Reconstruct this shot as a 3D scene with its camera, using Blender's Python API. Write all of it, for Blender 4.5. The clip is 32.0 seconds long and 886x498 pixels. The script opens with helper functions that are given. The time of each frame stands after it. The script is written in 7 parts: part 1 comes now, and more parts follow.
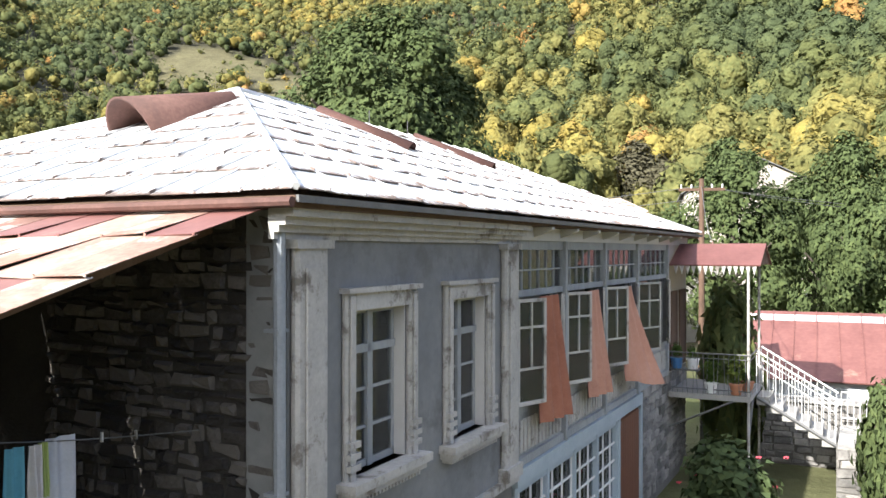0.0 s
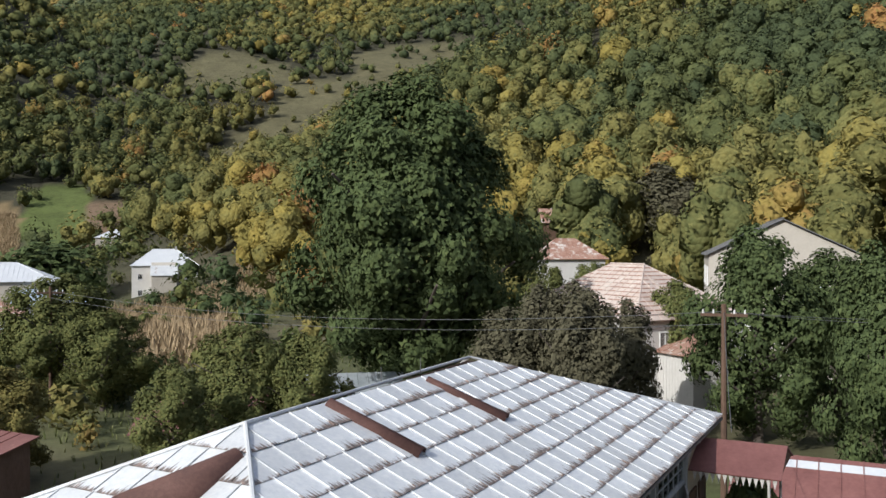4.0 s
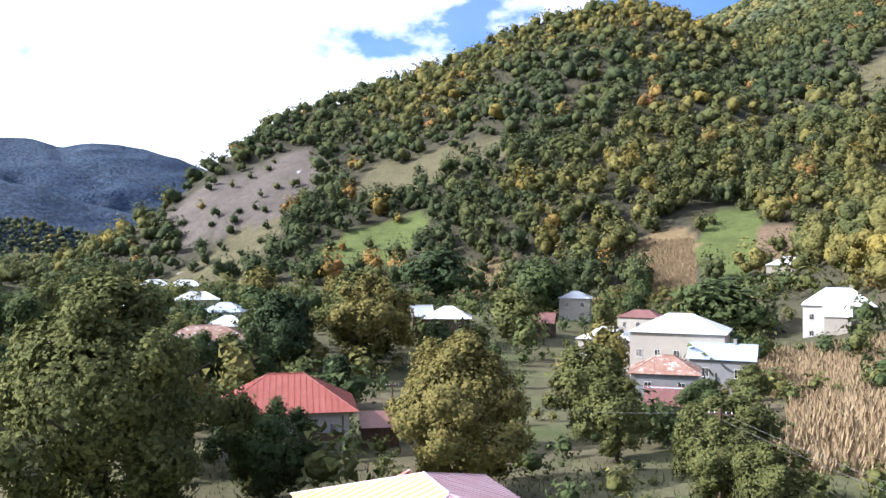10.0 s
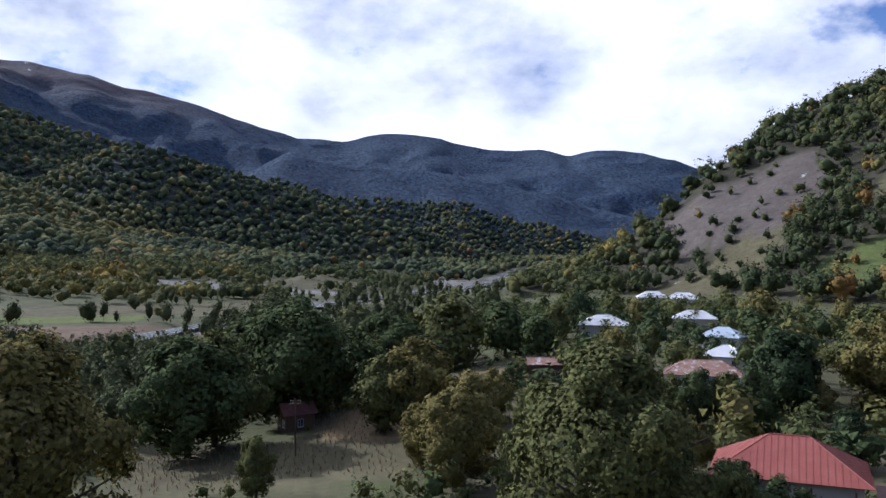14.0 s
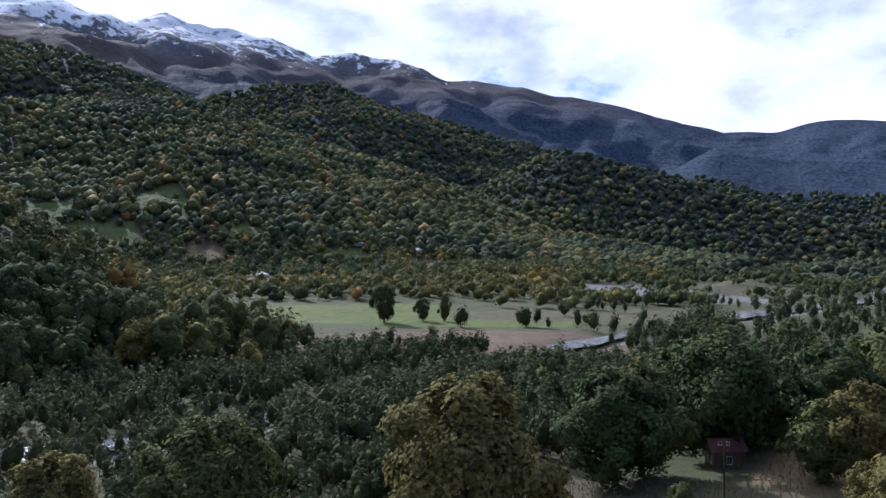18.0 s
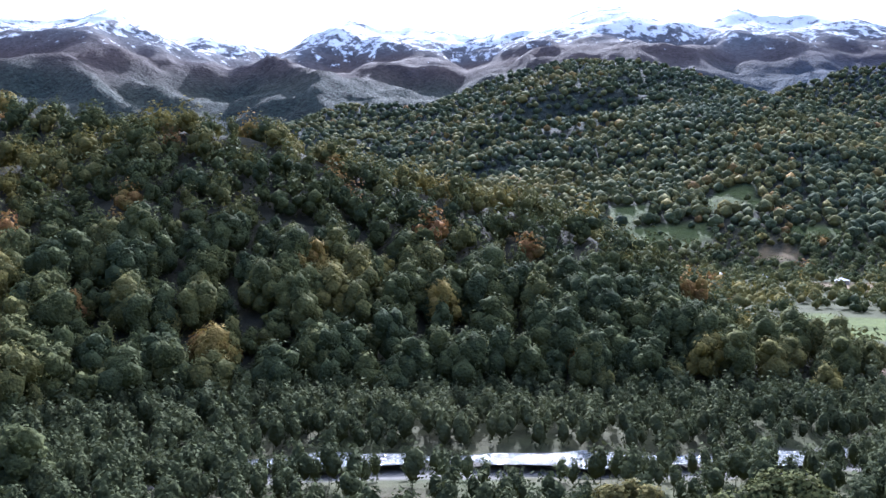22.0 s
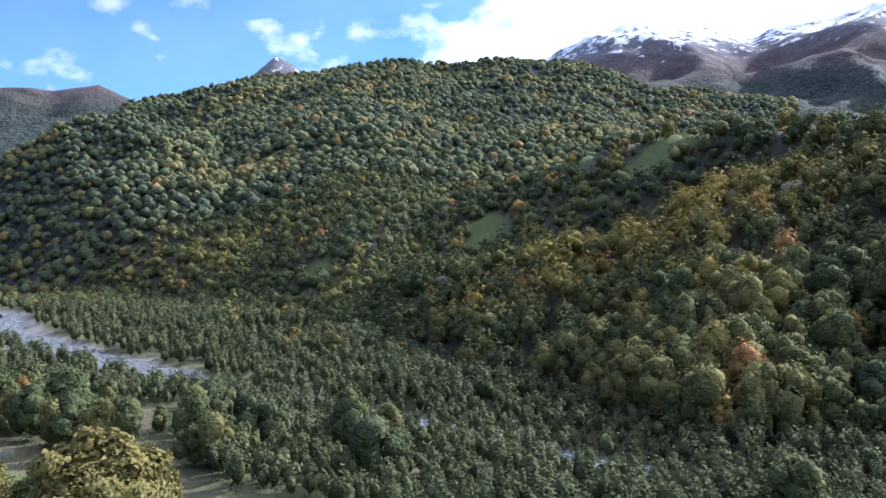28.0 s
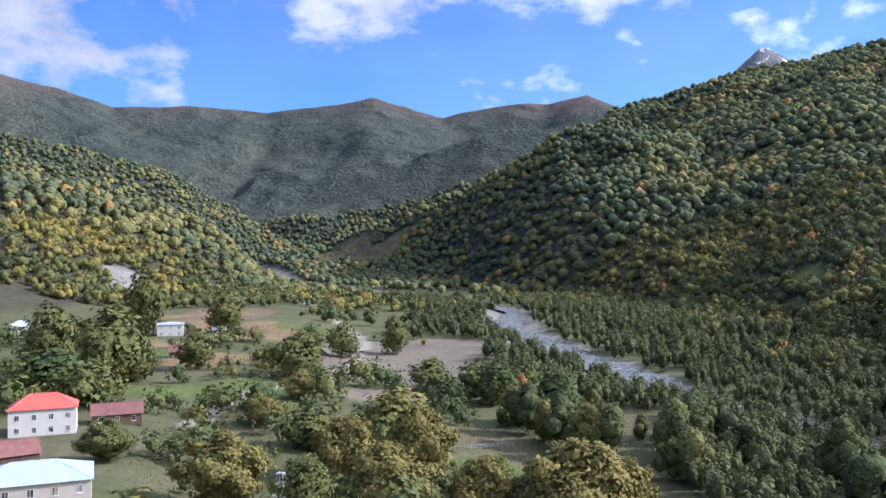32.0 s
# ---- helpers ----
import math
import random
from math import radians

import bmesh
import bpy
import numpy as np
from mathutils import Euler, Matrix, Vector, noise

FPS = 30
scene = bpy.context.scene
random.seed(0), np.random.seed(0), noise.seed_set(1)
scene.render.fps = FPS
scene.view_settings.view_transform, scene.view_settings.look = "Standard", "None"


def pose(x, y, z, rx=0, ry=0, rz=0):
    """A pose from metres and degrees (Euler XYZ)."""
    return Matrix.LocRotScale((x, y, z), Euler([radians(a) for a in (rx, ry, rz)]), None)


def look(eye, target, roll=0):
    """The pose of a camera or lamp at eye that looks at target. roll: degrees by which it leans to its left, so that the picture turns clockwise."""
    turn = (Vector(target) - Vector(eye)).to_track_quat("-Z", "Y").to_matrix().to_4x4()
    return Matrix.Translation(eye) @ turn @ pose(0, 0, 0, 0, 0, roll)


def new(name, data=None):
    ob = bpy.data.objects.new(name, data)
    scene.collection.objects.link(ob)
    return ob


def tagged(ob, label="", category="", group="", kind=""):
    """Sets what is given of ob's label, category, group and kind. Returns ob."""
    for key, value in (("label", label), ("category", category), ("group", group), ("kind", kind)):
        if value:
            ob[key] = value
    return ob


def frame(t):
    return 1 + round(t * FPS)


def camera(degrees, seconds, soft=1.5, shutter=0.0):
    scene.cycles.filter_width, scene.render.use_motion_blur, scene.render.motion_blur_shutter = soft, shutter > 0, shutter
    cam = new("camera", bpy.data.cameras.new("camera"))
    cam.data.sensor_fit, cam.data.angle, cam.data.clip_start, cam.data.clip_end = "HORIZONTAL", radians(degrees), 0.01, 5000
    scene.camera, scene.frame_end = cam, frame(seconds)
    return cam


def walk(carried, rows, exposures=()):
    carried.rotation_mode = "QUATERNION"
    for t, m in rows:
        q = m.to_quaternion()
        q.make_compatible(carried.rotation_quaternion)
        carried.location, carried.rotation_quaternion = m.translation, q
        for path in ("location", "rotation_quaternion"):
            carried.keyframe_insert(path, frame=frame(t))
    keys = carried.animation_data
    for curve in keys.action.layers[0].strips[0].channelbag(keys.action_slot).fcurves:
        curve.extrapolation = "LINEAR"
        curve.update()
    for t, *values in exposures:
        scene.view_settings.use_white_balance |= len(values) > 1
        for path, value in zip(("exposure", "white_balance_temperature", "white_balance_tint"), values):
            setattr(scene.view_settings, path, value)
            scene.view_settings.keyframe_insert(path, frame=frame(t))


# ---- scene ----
from collections import defaultdict

cam = camera(55.28, 32.0)
# seconds, x, y, z, tilt above level, roll, turn to the left of north
PATH = [
    (0, -0.00, -0.00, 6.00, 0.133, 0.032, -0.000),
    (0.5, 0.03, -0.02, 6.62, 0.052, 0.022, -0.150),
    (1, 0.04, -0.05, 7.29, -0.018, 0.011, -0.127),
    (1.5, 0.04, -0.04, 7.95, -0.078, -0.002, -0.237),
    (2, 0.03, -0.02, 8.59, -0.125, -0.012, -0.276),
    (2.5, 0.01, 0.02, 9.23, -0.173, -0.021, -0.340),
    (4.5, 0.28, 0.22, 12.02, -0.159, -0.034, 3.825),
    (5, 0.20, 0.26, 12.83, -0.134, -0.019, 7.029),
    (5.5, 0.27, 0.32, 13.67, -0.096, -0.003, 10.707),
    (6, 0.28, 0.37, 14.47, -0.067, 0.006, 14.044),
    (6.5, 0.30, 0.45, 15.23, -0.028, -0.004, 18.007),
    (7, 0.32, 0.52, 15.95, 0.016, -0.031, 22.140),
    (7.5, 0.34, 0.56, 16.66, 0.040, -0.060, 26.059),
    (8, 0.36, 0.54, 17.38, 0.053, -0.083, 29.646),
    (8.5, 0.38, 0.53, 18.10, 0.073, -0.095, 33.293),
    (9, 0.38, 0.56, 18.79, 0.090, -0.095, 36.604),
    (9.5, 0.35, 0.64, 19.44, 0.107, -0.076, 40.523),
    (10, 0.29, 0.75, 20.06, 0.100, -0.044, 44.960),
    (10.5, 0.20, 0.82, 20.71, 0.086, -0.032, 49.366),
    (11, 0.15, 0.89, 21.41, 0.090, -0.035, 53.482),
    (11.5, 0.08, 0.96, 22.17, 0.059, -0.036, 57.684),
    (12, -0.01, 1.02, 23.03, 0.053, -0.027, 61.917),
    (12.5, -0.07, 1.05, 23.94, 0.064, 0.003, 65.834),
    (13, -0.11, 1.08, 24.84, 0.063, 0.042, 69.959),
    (13.5, -0.15, 1.06, 25.67, 0.094, 0.063, 74.285),
    (14, -0.15, 1.00, 26.39, 0.091, 0.047, 77.726),
    (14.5, -0.11, 0.95, 27.05, 0.064, 0.017, 80.806),
    (16.5, 0.34, 0.83, 29.87, 0.023, -0.346, 94.601),
    (17, 0.32, 0.84, 30.86, 0.020, -0.335, 98.252),
    (17.5, 0.30, 0.87, 31.79, -0.010, -0.319, 102.209),
    (18, 0.31, 0.88, 32.62, 0.001, -0.315, 105.874),
    (18.5, 0.34, 0.81, 33.39, 0.003, -0.309, 110.547),
    (19, 0.38, 0.72, 34.09, -0.015, -0.294, 115.273),
    (19.5, 0.40, 0.63, 34.76, -0.039, -0.271, 119.896),
    (20, 0.40, 0.54, 35.45, -0.046, -0.244, 124.423),
    (20.5, 0.37, 0.48, 36.15, -0.027, -0.213, 128.801),
    (21, 0.32, 0.46, 36.89, -0.063, -0.190, 133.456),
    (21.5, 0.25, 0.46, 37.63, -0.070, -0.179, 138.463),
    (22, 0.18, 0.47, 38.37, -0.024, -0.173, 143.162),
    (22.5, 0.14, 0.48, 39.08, 0.030, -0.168, 147.443),
    (23, 0.15, 0.47, 39.74, 0.092, -0.144, 151.699),
    (23.5, 0.17, 0.46, 40.39, 0.095, -0.110, 155.547),
    (24, 0.17, 0.45, 41.03, 0.101, -0.073, 159.530),
    (24.5, 0.15, 0.44, 41.66, 0.069, -0.040, 163.387),
    (26.5, -0.06, 0.21, 44.03, -0.135, -0.006, 179.807),
    (27, -0.05, 0.12, 44.58, -0.160, -0.041, 183.996),
    (27.5, -0.04, 0.03, 45.12, -0.191, -0.076, 188.302),
    (28, -0.07, -0.04, 45.64, -0.168, -0.097, 192.646),
    (28.5, -0.10, -0.08, 46.12, -0.125, -0.099, 196.876),
    (29, -0.14, -0.12, 46.56, -0.119, -0.095, 201.099),
    (29.5, -0.15, -0.14, 47.00, -0.122, -0.090, 205.127),
    (30, -0.15, -0.16, 47.45, -0.129, -0.091, 209.002),
    (30.5, -0.14, -0.19, 47.94, -0.118, -0.096, 212.958),
    (31, -0.15, -0.23, 48.45, -0.103, -0.098, 216.769),
    (31.5, -0.18, -0.27, 49.00, -0.131, -0.092, 220.653),
    (32, -0.22, -0.31, 49.57, -0.144, -0.085, 224.401),
]
walk(cam, [(t, pose(x, y, z, 90 + up, 0, turn) @ pose(0, 0, 0, 0, 0, roll)) for t, x, y, z, up, roll, turn in PATH],
     exposures=[(0.0, 1.38, 6300, 10), (1.0, 0.8, 6300, 10), (2.0, 0.0, 6250, 10), (4.5, -0.1, 6050, 10), (6.0, 0.68, 5950, 12), (7.5, 1.05, 5950, 12), (9.0, 1.1, 5900, 14), (11.0, 0.65, 5700, 16),
                (13.0, -0.05, 5500, 19), (16.5, -0.2, 5350, 20), (19.0, 0.2, 5250, 20), (21.0, 0.75, 5150, 20), (23.0, 1.05, 5100, 20), (26.5, 0.95, 5250, 20), (28.0, 0.95, 5350, 20), (32.0, 0.7, 5500, 20)])


# ---- sky and sun: early afternoon, the sun to the south-west ----
SUN_TURN, SUN_UP = 138.0, 32.0


def toward(turn, up=0.0):
    a, e = radians(turn), radians(up)
    return Vector((-math.sin(a) * math.cos(e), math.cos(a) * math.cos(e), math.sin(e)))


def graph(tree):
    """Short hands for making nodes: make(kind, settings, inputs) and link."""
    def make(kind, inputs=(), **settings):
        node = tree.nodes.new(kind)
        if "operation" in settings:
            node.operation = settings["operation"]
        if "data_type" in settings:
            node.data_type = settings["data_type"]
        if "blend_type" in settings:
            node.blend_type = settings["blend_type"]
        if "smooth" in settings:
            node.interpolation_type = "SMOOTHSTEP"
        if "attribute" in settings:
            node.attribute_name = settings["attribute"]
        for key, value in dict(inputs).items():
            if isinstance(value, bpy.types.NodeSocket):
                tree.links.new(value, node.inputs[key])
            else:
                node.inputs[key].default_value = value
        return node
    return make


def ramp(make, fac, stops, interpolation="LINEAR"):
    node = make("ShaderNodeValToRGB", {"Fac": fac})
    node.color_ramp.interpolation = interpolation
    while len(node.color_ramp.elements) < len(stops):
        node.color_ramp.elements.new(0.5)
    for e, (p, c) in zip(node.color_ramp.elements, stops):
        e.position, e.color = p, (*c, 1) if len(c) == 3 else c
    return node.outputs["Color"]


def gray(v):
    return (v, v, v)


world = bpy.data.worlds.new("sky")
scene.world = world
world.use_nodes = True
world.node_tree.nodes.clear()
mk = graph(world.node_tree)
sky = mk("ShaderNodeTexSky")
sky.sky_type, sky.sun_disc, sky.sun_elevation, sky.sun_rotation = "NISHITA", False, radians(SUN_UP), radians(360 - SUN_TURN)
sky.altitude, sky.air_density, sky.dust_density, sky.ozone_density = 1200.0, 1.0, 0.6, 1.5
way = mk("ShaderNodeTexCoord").outputs["Generated"]
puff_at = mk("ShaderNodeVectorMath", {0: way, 1: (1.0, 1.0, 1.8)}, operation="MULTIPLY").outputs[0]
puffs = mk("ShaderNodeTexNoise", {"Vector": puff_at, "Scale": 3.9, "Detail": 9.0, "Roughness": 0.55, "Lacunarity": 2.1})
shade = mk("ShaderNodeTexNoise", {"Vector": mk("ShaderNodeVectorMath", {0: puff_at, 1: (3.0, 1.0, 0.12)}, operation="ADD").outputs[0], "Scale": 5.5, "Detail": 6.0, "Roughness": 0.55})
near_sun = mk("ShaderNodeVectorMath", {0: way, 1: toward(SUN_TURN - 18, 20)}, operation="DOT_PRODUCT")
glare = mk("ShaderNodeMapRange", {"Value": near_sun.outputs["Value"], "From Min": -0.1, "From Max": 0.85, "To Min": -0.012, "To Max": 0.20}, smooth=True)
thick = mk("ShaderNodeMath", {0: puffs.outputs["Fac"], 1: glare.outputs[0]}, operation="ADD")
mask = ramp(mk, thick.outputs[0], [(0.0, gray(0.04)), (0.49, gray(0.10)), (0.56, gray(0.80)), (0.66, gray(1)), (1.0, gray(1))])
white = ramp(mk, shade.outputs["Fac"], [(0.30, (5.0, 5.4, 6.1)), (0.43, (8.6, 8.8, 9.0)), (0.58, (11.6, 11.6, 11.4))])
# cloud is brightest round the sun and duller on the far side of the sky
bright = mk("ShaderNodeMapRange", {"Value": near_sun.outputs["Value"], "From Min": -0.5, "From Max": 0.75, "To Min": 0.46, "To Max": 1.12}, smooth=True)
white = mk("ShaderNodeVectorMath", {0: white, 3: bright.outputs[0]}, operation="SCALE").outputs[0]
blue = mk("ShaderNodeMix", {0: 1.0, 6: sky.outputs[0], 7: (0.42, 0.74, 1.12, 1)}, data_type="RGBA", blend_type="MULTIPLY")
mixed = mk("ShaderNodeMix", {0: mask, 6: blue.outputs[2], 7: white}, data_type="RGBA")
back = mk("ShaderNodeBackground", {"Color": mixed.outputs[2], "Strength": 0.105})
mk("ShaderNodeOutputWorld", {"Surface": back.outputs[0]})

sun = new("sun", bpy.data.lights.new("sun", "SUN"))
sun.data.energy, sun.data.angle, sun.data.color = 4.9, radians(0.5), (1.0, 0.95, 0.86)
sun.matrix_world = look((0, 0, 300), Vector((0, 0, 300)) - toward(SUN_TURN, SUN_UP))


# ---- building helpers ----
class Shape:
    """Collects corners and faces of one mesh."""
    def __init__(self):
        self.v, self.f = [], []

    def add(self, verts, faces, m=None):
        k = len(self.v)
        self.v += [tuple(m @ Vector(p)) for p in verts] if m else [tuple(p) for p in verts]
        self.f += [tuple(k + i for i in f) for f in faces]
        return self

    def box(self, x0, y0, z0, x1, y1, z1, m=None, cut=0.0):
        x0, x1, y0, y1, z0, z1 = min(x0, x1), max(x0, x1), min(y0, y1), max(y0, y1), min(z0, z1), max(z0, z1)
        if cut:
            c = min(cut, (x1 - x0) * .45, (y1 - y0) * .45)
            ring = [(x0 + c, y0), (x1 - c, y0), (x1, y0 + c), (x1, y1 - c), (x1 - c, y1), (x0 + c, y1), (x0, y1 - c), (x0, y0 + c)]
        else:
            ring = [(x0, y0), (x1, y0), (x1, y1), (x0, y1)]
        return self.prism(ring, z0, z1, m)

    def prism(self, ring, z0, z1, m=None):
        n = len(ring)
        verts = [(x, y, z0) for x, y in ring] + [(x, y, z1) for x, y in ring]
        faces = [tuple(range(n))[::-1], tuple(range(n, 2 * n))] + [(i, (i + 1) % n, n + (i + 1) % n, n + i) for i in range(n)]
        return self.add(verts, faces, m)

    def tube(self, a, b, r0, r1=None, sides=8, cap=True):
        r1 = r0 if r1 is None else r1
        a, b = Vector(a), Vector(b)
        q = (b - a).to_track_quat("Z", "Y").to_matrix()
        rings = []
        for p, r in ((a, r0), (b, r1)):
            rings += [p + q @ Vector((r * math.cos(2 * math.pi * i / sides), r * math.sin(2 * math.pi * i / sides), 0)) for i in range(sides)]
        faces = [(i, (i + 1) % sides, sides + (i + 1) % sides, sides + i) for i in range(sides)]
        if cap:
            faces += [tuple(range(sides))[::-1], tuple(range(sides, 2 * sides))]
        return self.add(rings, faces)

    def slab(self, corners, thick):
        """A flat polygon given by its top corners, thickened downwards along its normal."""
        c = [Vector(p) for p in corners]
        n = (c[1] - c[0]).cross(c[2] - c[0]).normalized()
        if n.z < 0:
            c, n = c[::-1], -n
        k = len(c)
        return self.add(c + [p - n * thick for p in c], [tuple(range(k)), tuple(range(k, 2 * k))[::-1]] + [(i, k + i, k + (i + 1) % k, (i + 1) % k) for i in range(k)])

    def mesh(self, name, material, smooth=False):
        me = bpy.data.meshes.new(name)
        me.from_pydata(self.v, [], self.f)
        me.materials.append(material)
        if smooth:
            me.polygons.foreach_set("use_smooth", [True] * len(me.polygons))
        return me


def part(name, shape, material=None, parent=None, label="", smooth=False):
    ob = new(name, shape.mesh(name, material, smooth) if isinstance(shape, Shape) else shape)
    ob.parent = parent
    if label:
        ob["label"] = label
    return ob


def thing(name, m, label, category, group="", kind=""):
    ob = new(name)
    ob.matrix_world = m
    return tagged(ob, label, category, group, kind)


def big_mesh(name, verts, faces, material, smooth=False, **layers):
    """A mesh from numpy arrays; every face has the same number of corners. layers: one value or colour a corner point."""
    me = bpy.data.meshes.new(name)
    k = faces.shape[1]
    me.vertices.add(len(verts)), me.loops.add(faces.size), me.polygons.add(len(faces))
    me.vertices.foreach_set("co", np.asarray(verts, np.float32).ravel())
    me.loops.foreach_set("vertex_index", faces.astype(np.int32).ravel())
    me.polygons.foreach_set("loop_start", np.arange(0, faces.size, k, dtype=np.int32))
    me.polygons.foreach_set("use_smooth", np.full(len(faces), smooth))
    me.update(calc_edges=True)
    me.materials.append(material)
    for key, data in layers.items():
        data = np.asarray(data, np.float32)
        if key == "custom_normal":
            me.attributes.new(key, "FLOAT_VECTOR", "POINT").data.foreach_set("vector", data.ravel())
        elif data.ndim == 1:
            me.attributes.new(key, "FLOAT", "POINT").data.foreach_set("value", data)
        else:
            me.attributes.new(key, "FLOAT_COLOR", "POINT").data.foreach_set("color", np.c_[data, np.ones(len(data))].astype(np.float32).ravel())
    return me


# ---- materials ----
def material(name, build):
    mat = bpy.data.materials.new(name)
    mat.use_nodes = True
    mat.node_tree.nodes.clear()
    make = graph(mat.node_tree)
    make("ShaderNodeOutputMaterial", {"Surface": build(make)})
    return mat


def worn(name, stops, scale=1.0, rough=0.7, metal=0.0, bump=0.3, fine=12.0, random_by=0.0, stretch=(1, 1, 1), depth=0.02, spots=None):
    """A surface whose colour runs over stops with broad and fine noise; spots=(colour, amount, scale) lays patches over it."""
    def build(make):
        co = make("ShaderNodeTexCoord").outputs["Object"]
        co = make("ShaderNodeVectorMath", {0: co, 1: stretch}, operation="MULTIPLY").outputs[0]
        broad = make("ShaderNodeTexNoise", {"Vector": co, "Scale": scale, "Detail": 5.0, "Roughness": 0.6})
        grain = make("ShaderNodeTexNoise", {"Vector": co, "Scale": scale * fine, "Detail": 4.0, "Roughness": 0.65})
        both = make("ShaderNodeMath", {0: broad.outputs["Fac"], 1: 0.62}, operation="MULTIPLY")
        both = make("ShaderNodeMath", {0: grain.outputs["Fac"], 1: 0.38, 2: both.outputs[0]}, operation="MULTIPLY_ADD").outputs[0]
        if random_by:
            rnd = make("ShaderNodeObjectInfo").outputs["Random"]
            both = make("ShaderNodeMath", {0: rnd, 1: random_by, 2: both}, operation="MULTIPLY_ADD").outputs[0]
            both = make("ShaderNodeMath", {0: both, 1: random_by / 2}, operation="SUBTRACT").outputs[0]
        n = len(stops)
        colour = ramp(make, both, [(0.30 + 0.40 * i / max(1, n - 1), c) for i, c in enumerate(stops)])
        if spots:
            tone, amount, size = spots
            spot = make("ShaderNodeTexNoise", {"Vector": co, "Scale": size, "Detail": 6.0, "Roughness": 0.7})
            fac = ramp(make, spot.outputs["Fac"], [(1 - amount - 0.05, gray(0)), (1 - amount + 0.05, gray(1))])
            colour = make("ShaderNodeMix", {0: fac, 6: colour, 7: (*tone, 1)}, data_type="RGBA").outputs[2]
        bumped = make("ShaderNodeBump", {"Height": grain.outputs["Fac"], "Strength": bump, "Distance": depth})
        return make("ShaderNodeBsdfPrincipled", {"Base Color": colour, "Roughness": rough, "Metallic": metal, "Normal": bumped.outputs[0]}).outputs[0]
    return material(name, build)


def foliage(name, stops, dapple=1.6, glow=0.16, clumps=1.1, lo=0.0, hi=1.0):
    """Leaves: the tree's own tint picks a colour along stops, with fine variation leaf by leaf and some light let through."""
    def build(make):
        tint = make("ShaderNodeAttribute", attribute="tint").outputs["Fac"]
        co = make("ShaderNodeNewGeometry").outputs["Position"]
        fine = make("ShaderNodeTexNoise", {"Vector": co, "Scale": dapple, "Detail": 3.0, "Roughness": 0.7})
        isle = make("ShaderNodeNewGeometry").outputs["Random Per Island"]
        t = make("ShaderNodeMath", {0: fine.outputs["Fac"], 1: 0.30, 2: tint}, operation="MULTIPLY_ADD").outputs[0]
        t = make("ShaderNodeMath", {0: isle, 1: 0.14, 2: t}, operation="MULTIPLY_ADD").outputs[0]
        t = make("ShaderNodeMath", {0: t, 1: 0.22}, operation="SUBTRACT").outputs[0]
        colour = ramp(make, t, stops)
        value = make("ShaderNodeMapRange", {"Value": isle, "To Min": 0.86, "To Max": 1.14})
        colour = make("ShaderNodeVectorMath", {0: colour, 3: value.outputs[0]}, operation="SCALE").outputs[0]
        clump = make("ShaderNodeTexVoronoi", {"Vector": co, "Scale": clumps})
        rough = make("ShaderNodeBump", {"Height": clump.outputs["Distance"], "Strength": 0.7, "Distance": 0.7 / clumps})
        rough.invert = True
        leaf = make("ShaderNodeBsdfPrincipled", {"Base Color": colour, "Roughness": 0.8, "Specular IOR Level": 0.03, "Normal": rough.outputs[0]})
        thin = make("ShaderNodeBsdfTranslucent", {"Color": colour})
        return make("ShaderNodeMixShader", {0: glow, 1: leaf.outputs[0], 2: thin.outputs[0]}).outputs[0]
    return material(name, build)


